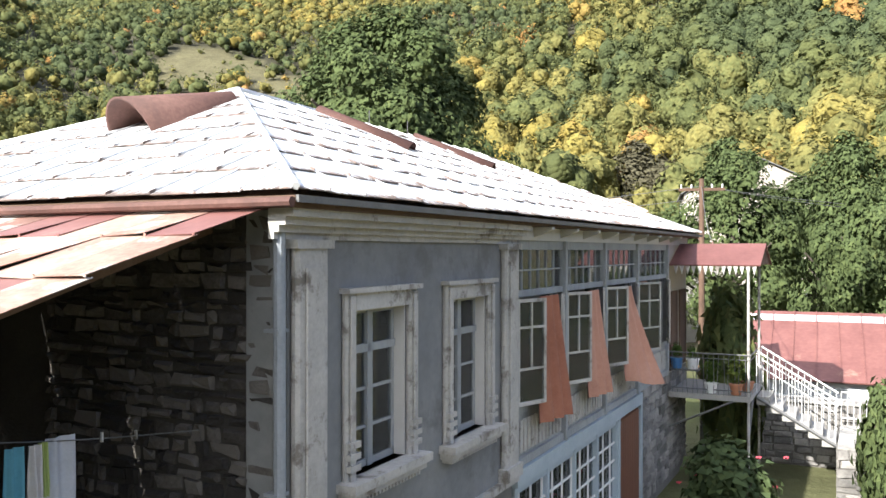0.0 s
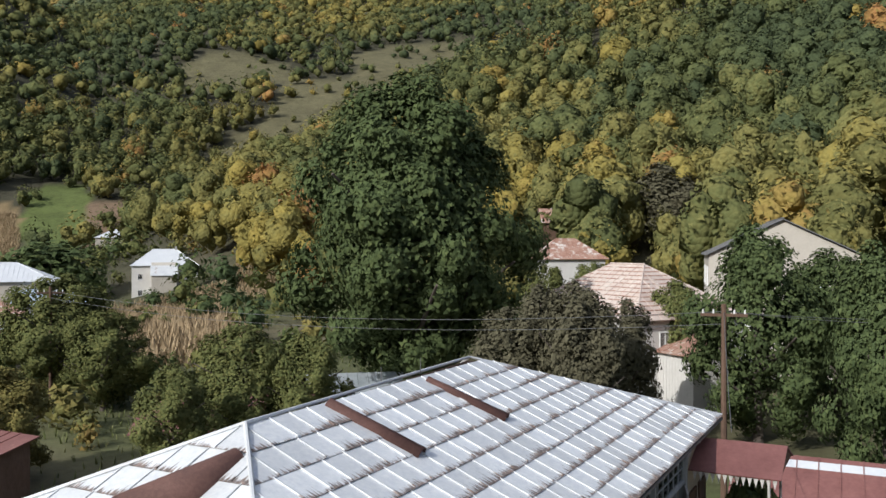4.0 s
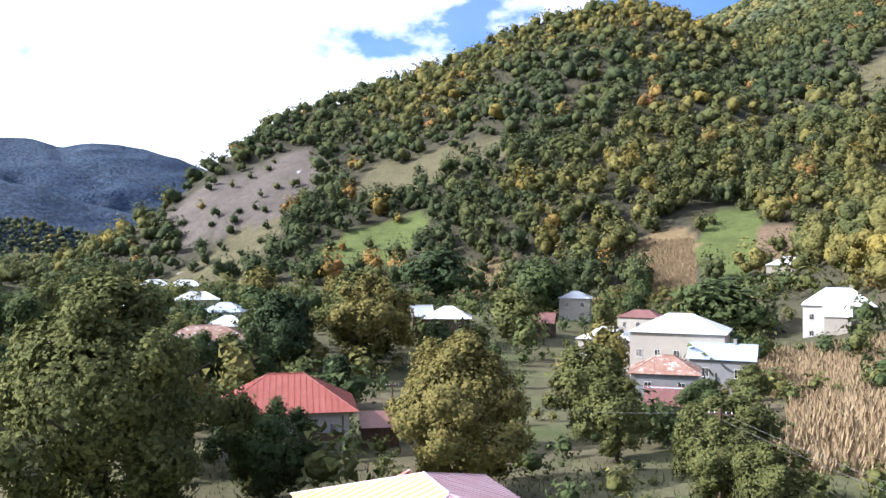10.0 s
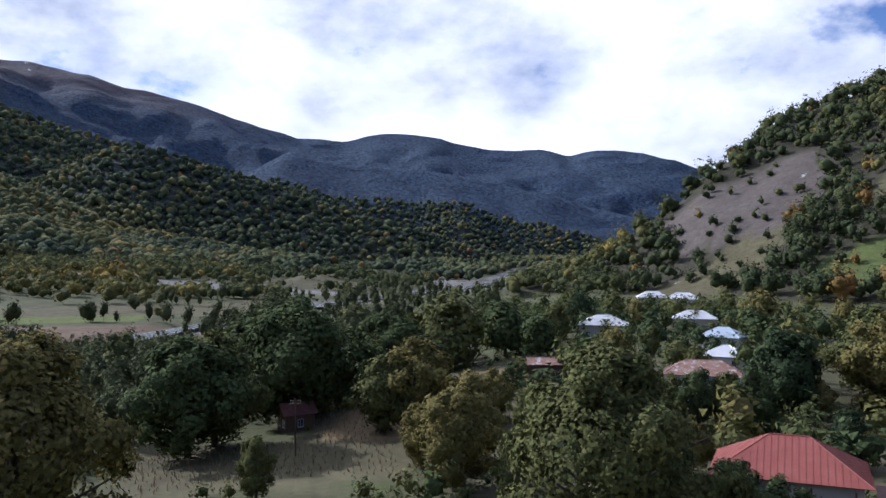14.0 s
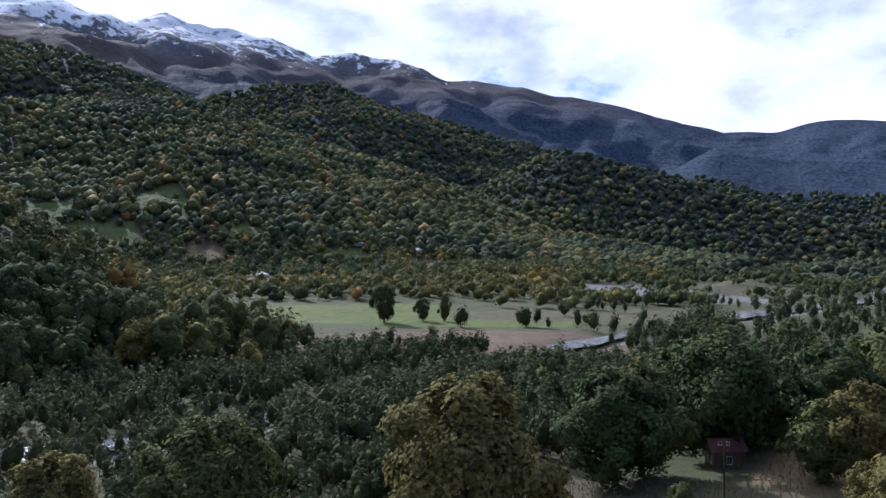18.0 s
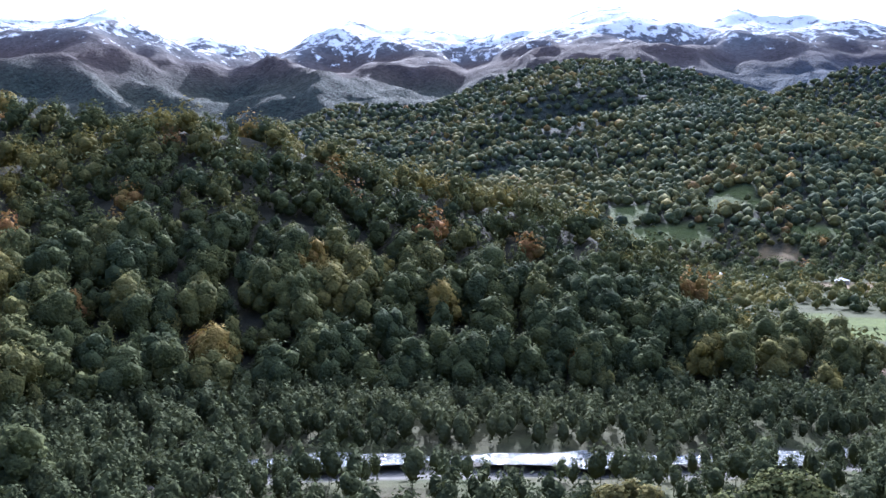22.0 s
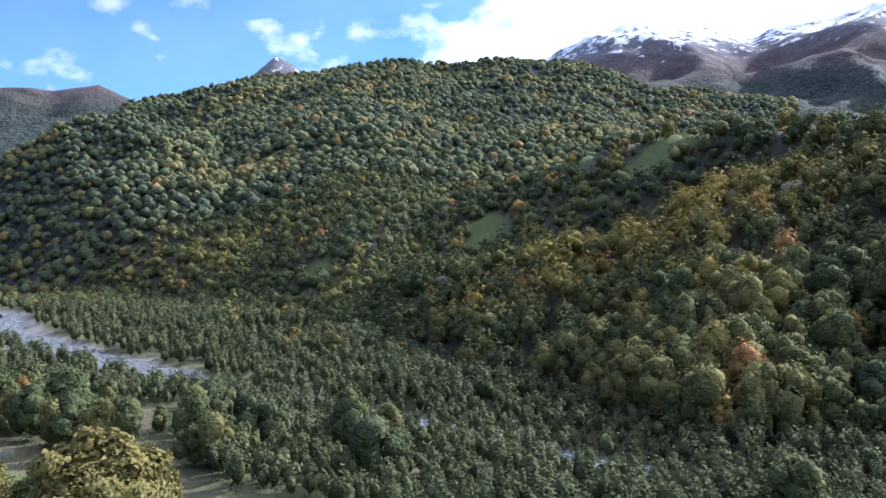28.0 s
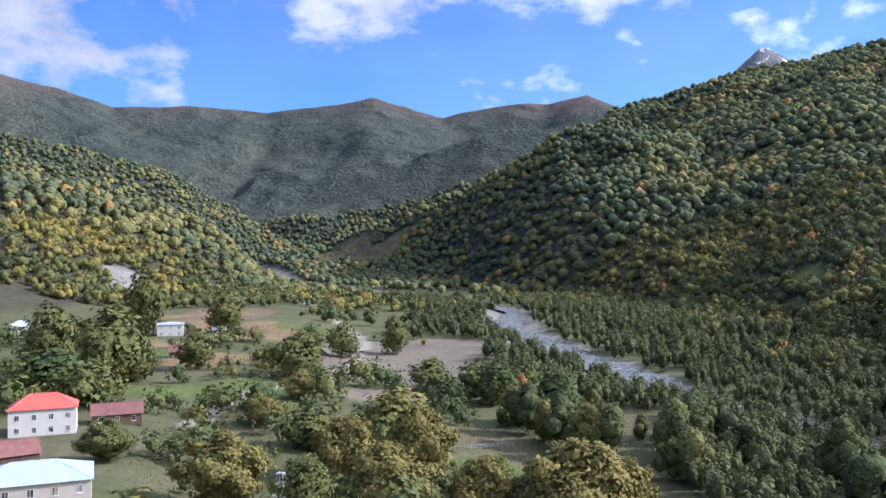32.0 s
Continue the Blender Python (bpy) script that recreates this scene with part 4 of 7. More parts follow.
pink_roof = worn("faded pink sheet", [(0.50, 0.30, 0.33), (0.58, 0.38, 0.41), (0.64, 0.50, 0.53)], scale=0.35, rough=0.5, metal=0.1, bump=0.1, random_by=0.25)
yellow_roof = worn("yellow painted sheet", [(0.58, 0.44, 0.17), (0.66, 0.54, 0.26)], scale=0.4, rough=0.5, bump=0.1)
silver_roof = worn("weathered silver sheet", [(0.26, 0.30, 0.32), (0.38, 0.41, 0.43), (0.50, 0.52, 0.53)], scale=0.6, rough=0.45, metal=0.3, bump=0.1, spots=((0.22, 0.19, 0.16), 0.38, 0.9))
blue_roof = worn("pale blue sheet", [(0.36, 0.44, 0.54), (0.46, 0.54, 0.62)], scale=0.4, rough=0.45, metal=0.15, bump=0.1)
tile_roof = worn("beige sheet tiles", [(0.42, 0.33, 0.29), (0.52, 0.43, 0.38), (0.60, 0.52, 0.47)], scale=0.9, rough=0.7, bump=0.2, random_by=0.3)
plaster = worn("grey plaster", [(0.150, 0.153, 0.160), (0.200, 0.203, 0.208), (0.255, 0.253, 0.250)], scale=0.7, rough=0.9, bump=0.35, fine=9, spots=((0.145, 0.143, 0.142), 0.40, 0.9))
pale_plaster = worn("pale plaster", [(0.50, 0.48, 0.45), (0.62, 0.60, 0.57)], scale=0.4, rough=0.85, bump=0.2)
grey_block = worn("grey block", [(0.22, 0.22, 0.225), (0.30, 0.30, 0.30)], scale=0.8, rough=0.9, bump=0.4)
beige_wall = worn("beige render", [(0.40, 0.36, 0.31), (0.50, 0.46, 0.40)], scale=0.6, rough=0.9, bump=0.3)
trim = worn("peeling pale paint", [(0.30, 0.29, 0.27), (0.42, 0.40, 0.375), (0.52, 0.50, 0.47)], scale=1.6, rough=0.8, bump=0.5, spots=((0.17, 0.15, 0.13), 0.41, 2.6))
grey_wood = worn("weathered grey boards", [(0.20, 0.21, 0.215), (0.30, 0.31, 0.31), (0.40, 0.41, 0.41)], scale=1.5, rough=0.85, bump=0.4, stretch=(1, 1, 0.3))
dark_wood = worn("dark stained boards", [(0.055, 0.032, 0.022), (0.11, 0.065, 0.042), (0.16, 0.10, 0.07)], scale=1.2, rough=0.85, bump=0.5, stretch=(1, 1, 0.3), random_by=0.2)
door_wood = worn("brown door boards", [(0.14, 0.055, 0.03), (0.22, 0.09, 0.05)], scale=1.2, rough=0.7, bump=0.3, stretch=(1, 1, 0.2))
blue_paint = worn("light blue paint", [(0.30, 0.36, 0.41), (0.42, 0.48, 0.52)], scale=1.5, rough=0.7, bump=0.25)
white_paint = worn("white paint", [(0.66, 0.66, 0.65), (0.78, 0.78, 0.77)], scale=2.0, rough=0.6, bump=0.15)
stone_mat = worn("field stone", [(0.11, 0.105, 0.10), (0.21, 0.20, 0.19), (0.34, 0.32, 0.30)], scale=1.6, rough=0.92, bump=0.7, random_by=0.35, depth=0.03)
# darker copy of the mortar: shade under the lean-to is put into its colour
shaded_mortar = worn("shade-darkened mortar", [(0.030, 0.027, 0.025), (0.060, 0.055, 0.050)], scale=2.0, rough=0.95, bump=0.6)
mortar = worn("lime mortar", [(0.13, 0.12, 0.11), (0.21, 0.20, 0.185)], scale=2.0, rough=0.95, bump=0.6)
iron = worn("painted iron", [(0.10, 0.10, 0.10), (0.20, 0.20, 0.20)], scale=3.0, rough=0.6, metal=0.4, bump=0.2)
pipe_tin = worn("blue-grey tin", [(0.20, 0.22, 0.25), (0.32, 0.34, 0.37)], scale=2.0, rough=0.6, metal=0.2, bump=0.2)
peach = worn("faded terracotta cloth", [(0.36, 0.165, 0.115), (0.45, 0.23, 0.165), (0.50, 0.28, 0.21)], scale=1.0, rough=0.9, bump=0.15)
flag_mat = worn("pale flagstone", [(0.24, 0.23, 0.215), (0.36, 0.345, 0.32), (0.46, 0.44, 0.41)], scale=1.4, rough=0.9, bump=0.5, random_by=0.4)
dark_peach = worn("dark terracotta cloth", [(0.22, 0.078, 0.045), (0.30, 0.115, 0.07), (0.36, 0.16, 0.10)], scale=1.0, rough=0.9, bump=0.15)
concrete = worn("concrete", [(0.26, 0.25, 0.24), (0.38, 0.37, 0.35)], scale=1.0, rough=0.9, bump=0.4)
straw_mat = worn("dry maize", [(0.19, 0.13, 0.07), (0.30, 0.22, 0.125), (0.38, 0.30, 0.19)], scale=0.5, rough=0.9, bump=0.3)


def glass(make):
    return make("ShaderNodeBsdfPrincipled", {"Base Color": (0.02, 0.024, 0.028, 1), "Roughness": 0.06, "Specular IOR Level": 0.6}).outputs[0]


pane_mat = material("dark window glass", glass)


# ---- houses of the village ----
def window(parent, m, w, h, frame_mat, bars=1):
    """A window in a wall: frame, sill and panes; m puts its lower middle on the wall, looking out along -y."""
    ring = Shape()
    t = 0.07
    ring.box(-w / 2, -0.05, 0, -w / 2 + t, 0.06, h, m).box(w / 2 - t, -0.05, 0, w / 2, 0.06, h, m)
    ring.box(-w / 2 + t, -0.05, h - t, w / 2 - t, 0.06, h, m).box(-w / 2 + t, -0.05, 0, w / 2 - t, 0.06, t, m)
    for k in range(bars):
        x = -w / 2 + w * (k + 1) / (bars + 1)
        ring.box(x - 0.025, -0.03, t, x + 0.025, 0.06, h - t, m)
    win = part("window", ring, frame_mat, parent)
    part("pane", Shape().box(-w / 2 + t, 0.0, t, w / 2 - t, 0.03, h - t, m), pane_mat, win)
    part("sill", Shape().box(-w / 2 - 0.06, -0.10, -0.06, w / 2 + 0.06, 0.05, 0.0, m), frame_mat, win)
    return win


def roof_faces(length, width, ridge, eave, top):
    """Corners of the slopes of a hipped roof (ridge: its length; equal to length for a gable)."""
    a, b, r = length / 2, width / 2, ridge / 2
    p = [(-a, -b, eave), (a, -b, eave), (a, b, eave), (-a, b, eave), (-r, 0, top), (r, 0, top)]
    out = [(p[0], p[1], p[5], p[4]), (p[2], p[3], p[4], p[5])]
    if ridge < length - 0.01:
        out += [(p[1], p[2], p[5]), (p[3], p[0], p[4])]
    return out


def seams(face, gap, size=0.04):
    """Standing seams that run up one slope of a roof, one shape each."""
    made = []
    c = [Vector(p) for p in face]
    along, n = (c[1] - c[0]), (c[1] - c[0]).cross(c[2] - c[0]).normalized()
    span, along = along.length, along.normalized()
    up = n.cross(along)
    if up.z < 0:
        up = -up
    n = n if n.z > 0 else -n
    poly = [((p - c[0]).dot(along), (p - c[0]).dot(up)) for p in c]
    for k in range(1, int(span / gap)):
        s = k * gap
        hits = []
        for (x0, y0), (x1, y1) in zip(poly, poly[1:] + poly[:1]):
            if (x0 - s) * (x1 - s) < 0:
                hits.append(y0 + (s - x0) / (x1 - x0) * (y1 - y0))
        if len(hits) == 2 and max(hits) > 0.3:
            base = c[0] + along * s
            lo, hi = base, base + up * max(hits)
            w = along * size / 2
            made.append(Shape().add([lo - w, lo + w, hi + w, hi - w, lo - w + n * size, lo + w + n * size, hi + w + n * size, hi - w + n * size],
                      [(4, 5, 6, 7), (0, 1, 5, 4), (1, 2, 6, 5), (2, 3, 7, 6), (3, 0, 4, 7)]))
    return made


def house(name, x, y, rot, length, width, eave, top, ridge, wall_mat, roof_mat, label, base=None, over=0.45, storeys=2, windows=3, frame_mat=None, chimney=False, roof_two=None, group="village houses", lift=0.0, category="house", ends=2):
    """A plain house: eave and top are heights above the sea of the valley, base the ground."""
    base = ground_z(x, y) - 0.5 + lift if base is None else base
    frame_mat = frame_mat or white_paint
    ob = thing(name, pose(x, y, base, 0, 0, rot), label, category, group)
    low = ground_z(x, y)
    if eave < low + 2.6:
        top, eave = top + low + 2.6 - eave, low + 2.6
    e, t = eave - base, top - base
    a, b = length / 2 - over, width / 2 - over
    walls = Shape().box(-a, -b, 0, a, b, e)
    if ridge >= length - 0.01:
        for s in (-1, 1):
            walls.add([(s * a, -b, e), (s * a, b, e), (s * a, 0, t - 0.12), (s * (a - 0.3), -b, e), (s * (a - 0.3), b, e), (s * (a - 0.3), 0, t - 0.12)],
                      [(0, 1, 2), (3, 5, 4), (0, 2, 5, 3), (1, 4, 5, 2)])
    part("wall", walls, wall_mat, ob)
    near_by = math.hypot(x, y) < 190
    for i, face in enumerate(roof_faces(length, width, ridge, e, t)):
        skin = roof_two if roof_two and i == 0 else roof_mat
        slope = part("roof_slope", Shape().slab(face, 0.07), skin, ob)
        for one in seams(face, 0.75) if near_by else ():
            part("seam", one, skin, slope)
    cap = Shape()
    f = roof_faces(length, width, ridge, e, t)
    cap.tube(Vector(f[0][3]) + Vector((0, 0, 0.02)), Vector(f[0][2]) + Vector((0, 0, 0.02)), 0.09, sides=6)
    if ridge < length - 0.01:
        for q, s in ((f[0][0], f[0][3]), (f[0][1], f[0][2]), (f[1][0], f[1][3]), (f[1][1], f[1][2])):
            cap.tube(q, s, 0.06, sides=6)
    part("ridge_cap", cap, roof_mat, ob)
    floor = (e - 0.4) / storeys
    for s in range(storeys):
        z = floor * s + 0.9 + (0.3 if s == 0 else 0.1)
        h = min(1.5, floor - 1.3)
        if h < 0.5:
            continue
        for k in range(windows):
            wx = -a + 2 * a * (k + 0.5) / windows
            for side in (0, 180):
                window(ob, pose(0, 0, 0, 0, 0, side) @ pose(wx, -b, z), 1.1, h, frame_mat)
        for k in range(ends):
            wy = -b + 2 * b * (k + 0.5) / ends
            for side in (90, -90):
                window(ob, pose(0, 0, 0, 0, 0, side) @ pose(wy, -a, z), 1.0, h, frame_mat)
    if chimney:
        part("chimney", Shape().box(length * 0.15, -0.3, t - 1.2, length * 0.15 + 0.5, 0.3, t + 0.7, cut=0.03).box(length * 0.15 - 0.06, -0.36, t + 0.7, length * 0.15 + 0.56, 0.36, t + 0.8), concrete, ob)
    return ob


def shed(name, x, y, rot, length, width, low, high, wall_mat, roof_mat, label, base=None, group="village sheds"):
    """A lean-to shed of upright boards with one slope of sheet metal."""
    base = ground_z(x, y) - 0.3 if base is None else base
    ob = thing(name, pose(x, y, base, 0, 0, rot), label, "shed", group)
    a, b, l, h = length / 2, width / 2, low - base, high - base
    body = Shape().add([(-a, -b, 0), (a, -b, 0), (a, b, 0), (-a, b, 0), (-a, -b, l), (a, -b, l), (a, b, h), (-a, b, h)],
                       [(0, 3, 2, 1), (4, 5, 6, 7), (0, 1, 5, 4), (1, 2, 6, 5), (2, 3, 7, 6), (3, 0, 4, 7)])
    part("frame", body, wall_mat, ob)
    n = int(length / 0.28)
    for k in range(n):
        x0 = -a + length * k / n
        part("board", Shape().box(x0 + 0.012, -b - 0.035, 0.05, x0 + length / n - 0.012, -b, l - 0.05), wall_mat, ob)
    face = [(-a - 0.3, -b - 0.35, l - 0.02), (a + 0.3, -b - 0.35, l - 0.02), (a + 0.3, b + 0.25, h + 0.1), (-a - 0.3, b + 0.25, h + 0.1)]
    top = part("roof", Shape().slab(face, 0.05), roof_mat, ob)
    for one in seams(face, 0.7, 0.035):
        part("seam", one, roof_mat, top)
    return ob


pink = house("pink_house", -34.0, 34.5, -25.9, 18.3, 13.6, 4.4, 6.85, 4.6, mortar, pink_roof, "stone house under a faded pink and yellow sheet roof", base=-1.2, over=0.6, windows=4, frame_mat=white_paint, roof_two=yellow_roof)
funnel = Shape()
for i in range(9):
    a = math.pi * i / 8
    funnel.v += [(-6.3, -0.45 * math.cos(a) - 0.3, 6.55 + 0.45 * math.sin(a)), (-4.2, -0.10 * math.cos(a) - 0.2, 7.75 + 0.12 * math.sin(a))]
funnel.f += [(2 * i, 2 * i + 1, 2 * i + 3, 2 * i + 2) for i in range(8)]
part("roof_vent", funnel, rust_roof, pink, "rusty half-round vent")
shed("timber_annex", *polar(32.0, 42.0), -25.9, 5.5, 4.5, 1.9, 2.9, dark_wood, maroon_roof, "brown timber lean-to with a rusty roof beside the stone house")
red = house("red_roof_house", -89.5, 62.5, 55.0, 17.5, 13.0, 0.6, 4.5, 4.5, pale_plaster, red_roof, "white two-storey house under a red hipped sheet roof", base=-7.0, windows=4, over=1.1)
part("gallery", Shape().box(-7, -6.6, 4.2, 7, -5.6, 4.35).box(-7, -6.6, 4.35, 7, -6.5, 5.2).box(-6.9, -6.6, 5.2, -6.7, -6.4, 7.2).box(-2.4, -6.6, 5.2, -2.2, -6.4, 7.2).box(2.2, -6.6, 5.2, 2.4, -6.4, 7.2).box(6.7, -6.6, 5.2, 6.9, -6.4, 7.2), dark_wood, red, "dark wooden gallery")
shed("wooden_lean_to", -83.0, 72.5, 55.0, 4.5, 4.0, -2.4, -1.2, dark_wood, maroon_roof, "dark boarded lean-to with a dull red sheet roof beside the house")
house("zinc_house", -77.5, 139.5, 22.0, 17.0, 12.5, 5.6, 8.6, 4.5, beige_wall, zinc_clean, "beige house under a bright zinc hipped roof", base=-5.0, windows=5)
house("block_annex", -66.7, 134.4, 22.0, 11.0, 9.5, 2.2, 4.4, 11.0, grey_block, blue_roof, "grey block house with a zinc gable roof", base=-5.2, windows=2, chimney=True)
house("rusty_stone_house", -66.0, 114.5, 28.0, 10.5, 9.0, 2.0, 4.3, 2.2, grey_block, rust_roof, "stone house under a rust-streaked white sheet roof", base=-5.0, windows=2)
shed("blue_lean_to", -61.5, 106.5, 28.0, 5.0, 4.0, -1.3, 0.6, blue_paint, maroon_roof, "blue-painted lean-to with a dull red roof against the stone house")
house("white_stone_house", -79.5, 221.0, 20.0, 17.0, 12.0, 6.4, 10.6, 6.0, pale_plaster, zinc_clean, "pale two-storey house with a zinc hipped roof and porch", base=-2.5, windows=4, chimney=True)
shed("porch_wing", -77.0, 213.5, 20.0, 6.0, 4.5, 4.0, 7.2, beige_wall, zinc, "porch wing with a steep sheet roof before the pale house")
house("upper_white_house", -131.0, 314.0, 22.0, 16.0, 12.0, 9.6, 12.8, 3.0, beige_wall, zinc_clean, "far house with a white hipped roof below the fields", windows=3)
house("flat_house", -112.0, 322.0, 22.0, 11.0, 8.0, 9.6, 10.8, 11.0, beige_wall, zinc_clean, "low outbuilding with a white sheet roof", storeys=1)
house("dark_zinc_house", -143.5, 146.5, 42.0, 11.5, 10.0, 3.9, 6.6, 2.0, dark_wood, zinc_clean, "dark two-storey house with a pale zinc roof", windows=2, frame_mat=pale_plaster)
house("side_roof_house", -150.5, 144.0, 60.0, 6.0, 5.0, 4.0, 6.6, 6.0, dark_wood, zinc_clean, "small gabled house with a pale roof", storeys=1, windows=1)
tiled = house("tiled_house", 12.5, 65.5, -62.0, 15.0, 10.5, 6.3, 9.9, 4.0, pale_plaster, tile_roof, "white house under a beige banded sheet roof among pear trees", base=0.0, windows=3)
for slope in [o for o in tiled.children if o.name.startswith("roof_slope")]:
    c = [v.co.copy() for v in slope.data.vertices][:len(slope.data.vertices) // 2]
    low_, high_ = sorted(c, key=lambda p: p.z)[:2], sorted(c, key=lambda p: p.z)[2:]
    high_ = sorted(high_, key=lambda p: (p - low_[0]).length) if len(high_) == 2 else [high_[0], high_[0]]
    for k in range(1, 13):
        f, g = k / 13, k / 13 + 0.014
        lift_ = Vector((0, 0, 0.035))
        part("batten", Shape().slab([low_[0].lerp(high_[0], f) + lift_, low_[1].lerp(high_[1], f) + lift_, low_[1].lerp(high_[1], g) + lift_, low_[0].lerp(high_[0], g) + lift_], 0.03), rust_roof, slope)
shed("stair_porch", 15.0, 57.5, -62.0, 4.5, 3.0, 4.2, 5.4, pale_plaster, rust_roof, "pale boarded porch with a rust-streaked roof")
house("two_tone_house", 15.0, 128.0, 10.0, 10.5, 9.0, 9.4, 12.4, 3.0, pale_plaster, rust_roof, "house with a white and rust-red sheet roof below the wood", windows=2)
house("wooden_barn", 17.0, 160.0, 8.0, 7.0, 6.0, 15.6, 18.3, 7.0, dark_wood, rust_roof, "rust-brown wooden barn with a gable on the slope", storeys=1, windows=1, frame_mat=dark_wood, category="barn")
house("gabled_house", 26.0, 72.0, -104.0, 13.0, 11.5, 10.6, 13.4, 13.0, beige_wall, iron, "tall pale plastered house with a gable behind the trees", base=1.0, storeys=3, windows=3, over=0.3)
shed("silver_shed", -7.2, 57.2, 12.0, 6.2, 4.0, 0.9, 2.3, dark_wood, silver_roof, "boarded shed with a silver sheet roof under the great tree")
shed("rusty_long_shed", -14.5, 51.5, 8.0, 10.0, 4.0, 0.4, 1.7, dark_wood, maroon_roof, "long shed with a maroon rusted roof between the trees")
house("brown_cottage", *polar(38.3, 226), 30.0, 9.0, 7.0, 1.0, 3.6, 9.0, dark_wood, maroon_roof, "brown wooden cottage with a gable", storeys=1, windows=1, frame_mat=dark_wood)
for name, turn, d, rot, length, width, eave, rise_, roof_, wall_, label in [
        ("white_cottage", 33.7, 185, 20, 12, 9, 3.2, 2.4, zinc, beige_wall, "cottage with a pale patched sheet roof in the gardens"),
        ("white_cottage", 35.9, 260, 30, 10, 8, 6.4, 2.0, zinc_clean, beige_wall, "small house with a bright zinc roof behind the orchard"),
        ("brown_house", 31.6, 235, 15, 12, 8, 5.6, 1.8, maroon_roof, beige_wall, "low beige house with a dull brown roof"),
        ("striped_roof_house", 60.3, 166, 60, 15, 9, 3.6, 2.4, rust_roof, pale_plaster, "house with a white and rust striped sheet roof"),
        ("pale_house", 59.0, 201, 50, 10, 9, 3.0, 2.2, zinc_clean, pale_plaster, "pale house with a zinc roof beside the lane"),
        ("pale_house", 59.2, 241, 40, 12, 9, 3.4, 2.4, blue_roof, pale_plaster, "pale house with a blue-grey zinc roof"),
        ("pale_house", 61.0, 300, 60, 15, 10, 3.6, 2.6, zinc_clean, beige_wall, "house with a bright zinc hipped roof in the village"),
        ("rusty_roof_house", 66.8, 261, 65, 15, 11, 4.2, 2.8, zinc, beige_wall, "house with a pale roof patched with rust"),
        ("pale_house", 63.7, 441, 70, 16, 11, 2.0, 3.0, zinc_clean, beige_wall, "far village house with a white hipped roof"),
        ("pale_house", 61.8, 431, 55, 17, 11, 1.8, 3.0, zinc_clean, beige_wall, "far village house with a white roof, larger than its neighbour"),
        ("pale_house", 57.0, 330, 45, 9, 8, 7.0, 2.0, zinc_clean, beige_wall, "small house with a zinc roof on the slope"),
        ("striped_shed", 70.4, 182, 75, 9, 6, 4.4, 1.2, rust_roof, dark_wood, "shed with a white and rust striped roof among the trees"),
        ("grey_shed", 76.4, 235, 80, 8, 6, 1.2, 1.0, iron, dark_wood, "dark shed with a grey sheet roof among the trees"),
        ("maroon_shed", 87.2, 166, 110, 7, 5, -5.0, 2.0, maroon_roof, dark_wood, "dark wooden shed with a maroon gable roof beside the plot"),
        ("valley_house", 125.0, 850, 40, 19, 13, 0.0, 2.4, zinc_clean, beige_wall, "far house with a white roof across the river"),
        ("valley_house", 122.4, 830, 20, 18, 12, 0.0, 2.4, zinc_clean, beige_wall, "far house with a white roof across the river"),
        ("valley_house", 117.9, 800, 30, 17, 12, 0.0, 2.4, zinc_clean, beige_wall, "far house with a white roof across the river"),
        ("valley_house", 96.2, 850, 10, 16, 12, 0.0, 2.4, zinc_clean, beige_wall, "far house with a white roof across the river"),
        ("valley_house", 104.2, 800, 15, 16, 12, 0.0, 2.4, zinc_clean, beige_wall, "far house with a white roof across the river"),
        ("valley_house", 110.0, 860, 15, 13, 11, 0.0, 2.4, zinc_clean, beige_wall, "far house with a white roof across the river"),
        ("valley_house", 114.4, 1000, 25, 22, 13, 0.0, 2.4, zinc_clean, beige_wall, "far house with a white roof across the river"),
        ("valley_house", 111.5, 1000, 25, 18, 12, 0.0, 2.4, zinc_clean, beige_wall, "far house with a white roof across the river"),
        ("valley_house", 107.6, 1010, 25, 16, 12, 0.0, 2.4, zinc_clean, beige_wall, "far house with a white roof across the river"),
        ("valley_house", 101.6, 840, 25, 14, 11, 0.0, 2.4, zinc_clean, beige_wall, "far house with a white roof across the river"),
        ("white_red_house", 249.6, 232, 66, 16, 10, 10.5, 3.2, bright_red, pale_plaster, "white two-storey house under a bright red hipped roof"),
        ("blue_roof_house", 250.2, 165, 67, 20, 13, 9.5, 2.6, blue_roof, beige_wall, "beige house under a wide pale blue hipped sheet roof"),
        ("maroon_house", 251.6, 196, 80, 12, 8, 7.2, 2.6, maroon_roof, dark_wood, "dark house with a maroon gable roof"),
        ("red_roof_shed", 245.4, 238, 66, 13, 7, 4.2, 2.6, maroon_roof, dark_wood, "long shed with a dull red sheet roof"),
        ("hay_barn", 241.7, 402, 60, 9, 7, -1.8, 2.6, maroon_roof, dark_wood, "brown wooden barn in the fields"),
        ("field_house", 242.2, 500, 60, 15, 12, 7.5, 1.0, blue_roof, pale_plaster, "white block house with a low blue-grey roof"),
        ("field_house", 250.9, 520, 70, 13, 11, 6.5, 3.0, blue_roof, pale_plaster, "white house with a pale blue hipped roof"),
        ("field_hut", 239.2, 500, 60, 8, 6, 1.8, 2.2, zinc_clean, blue_paint, "small hut with a white gable in the fields"),
        ("maroon_hut", 240.8, 120, 66, 8, 6, 9.2, 1.6, maroon_roof, dark_wood, "hut with a maroon roof behind the trees")]:
    gable = name in ("striped_shed", "grey_shed", "maroon_shed", "maroon_house", "red_roof_shed", "hay_barn", "field_hut", "maroon_hut")
    hx, hy = polar(turn, d)
    low = ground_z(hx, hy) - 0.5
    eave = min(max(eave, low + (2.6 if gable else 3.4)), low + (4.2 if gable else 7.0))
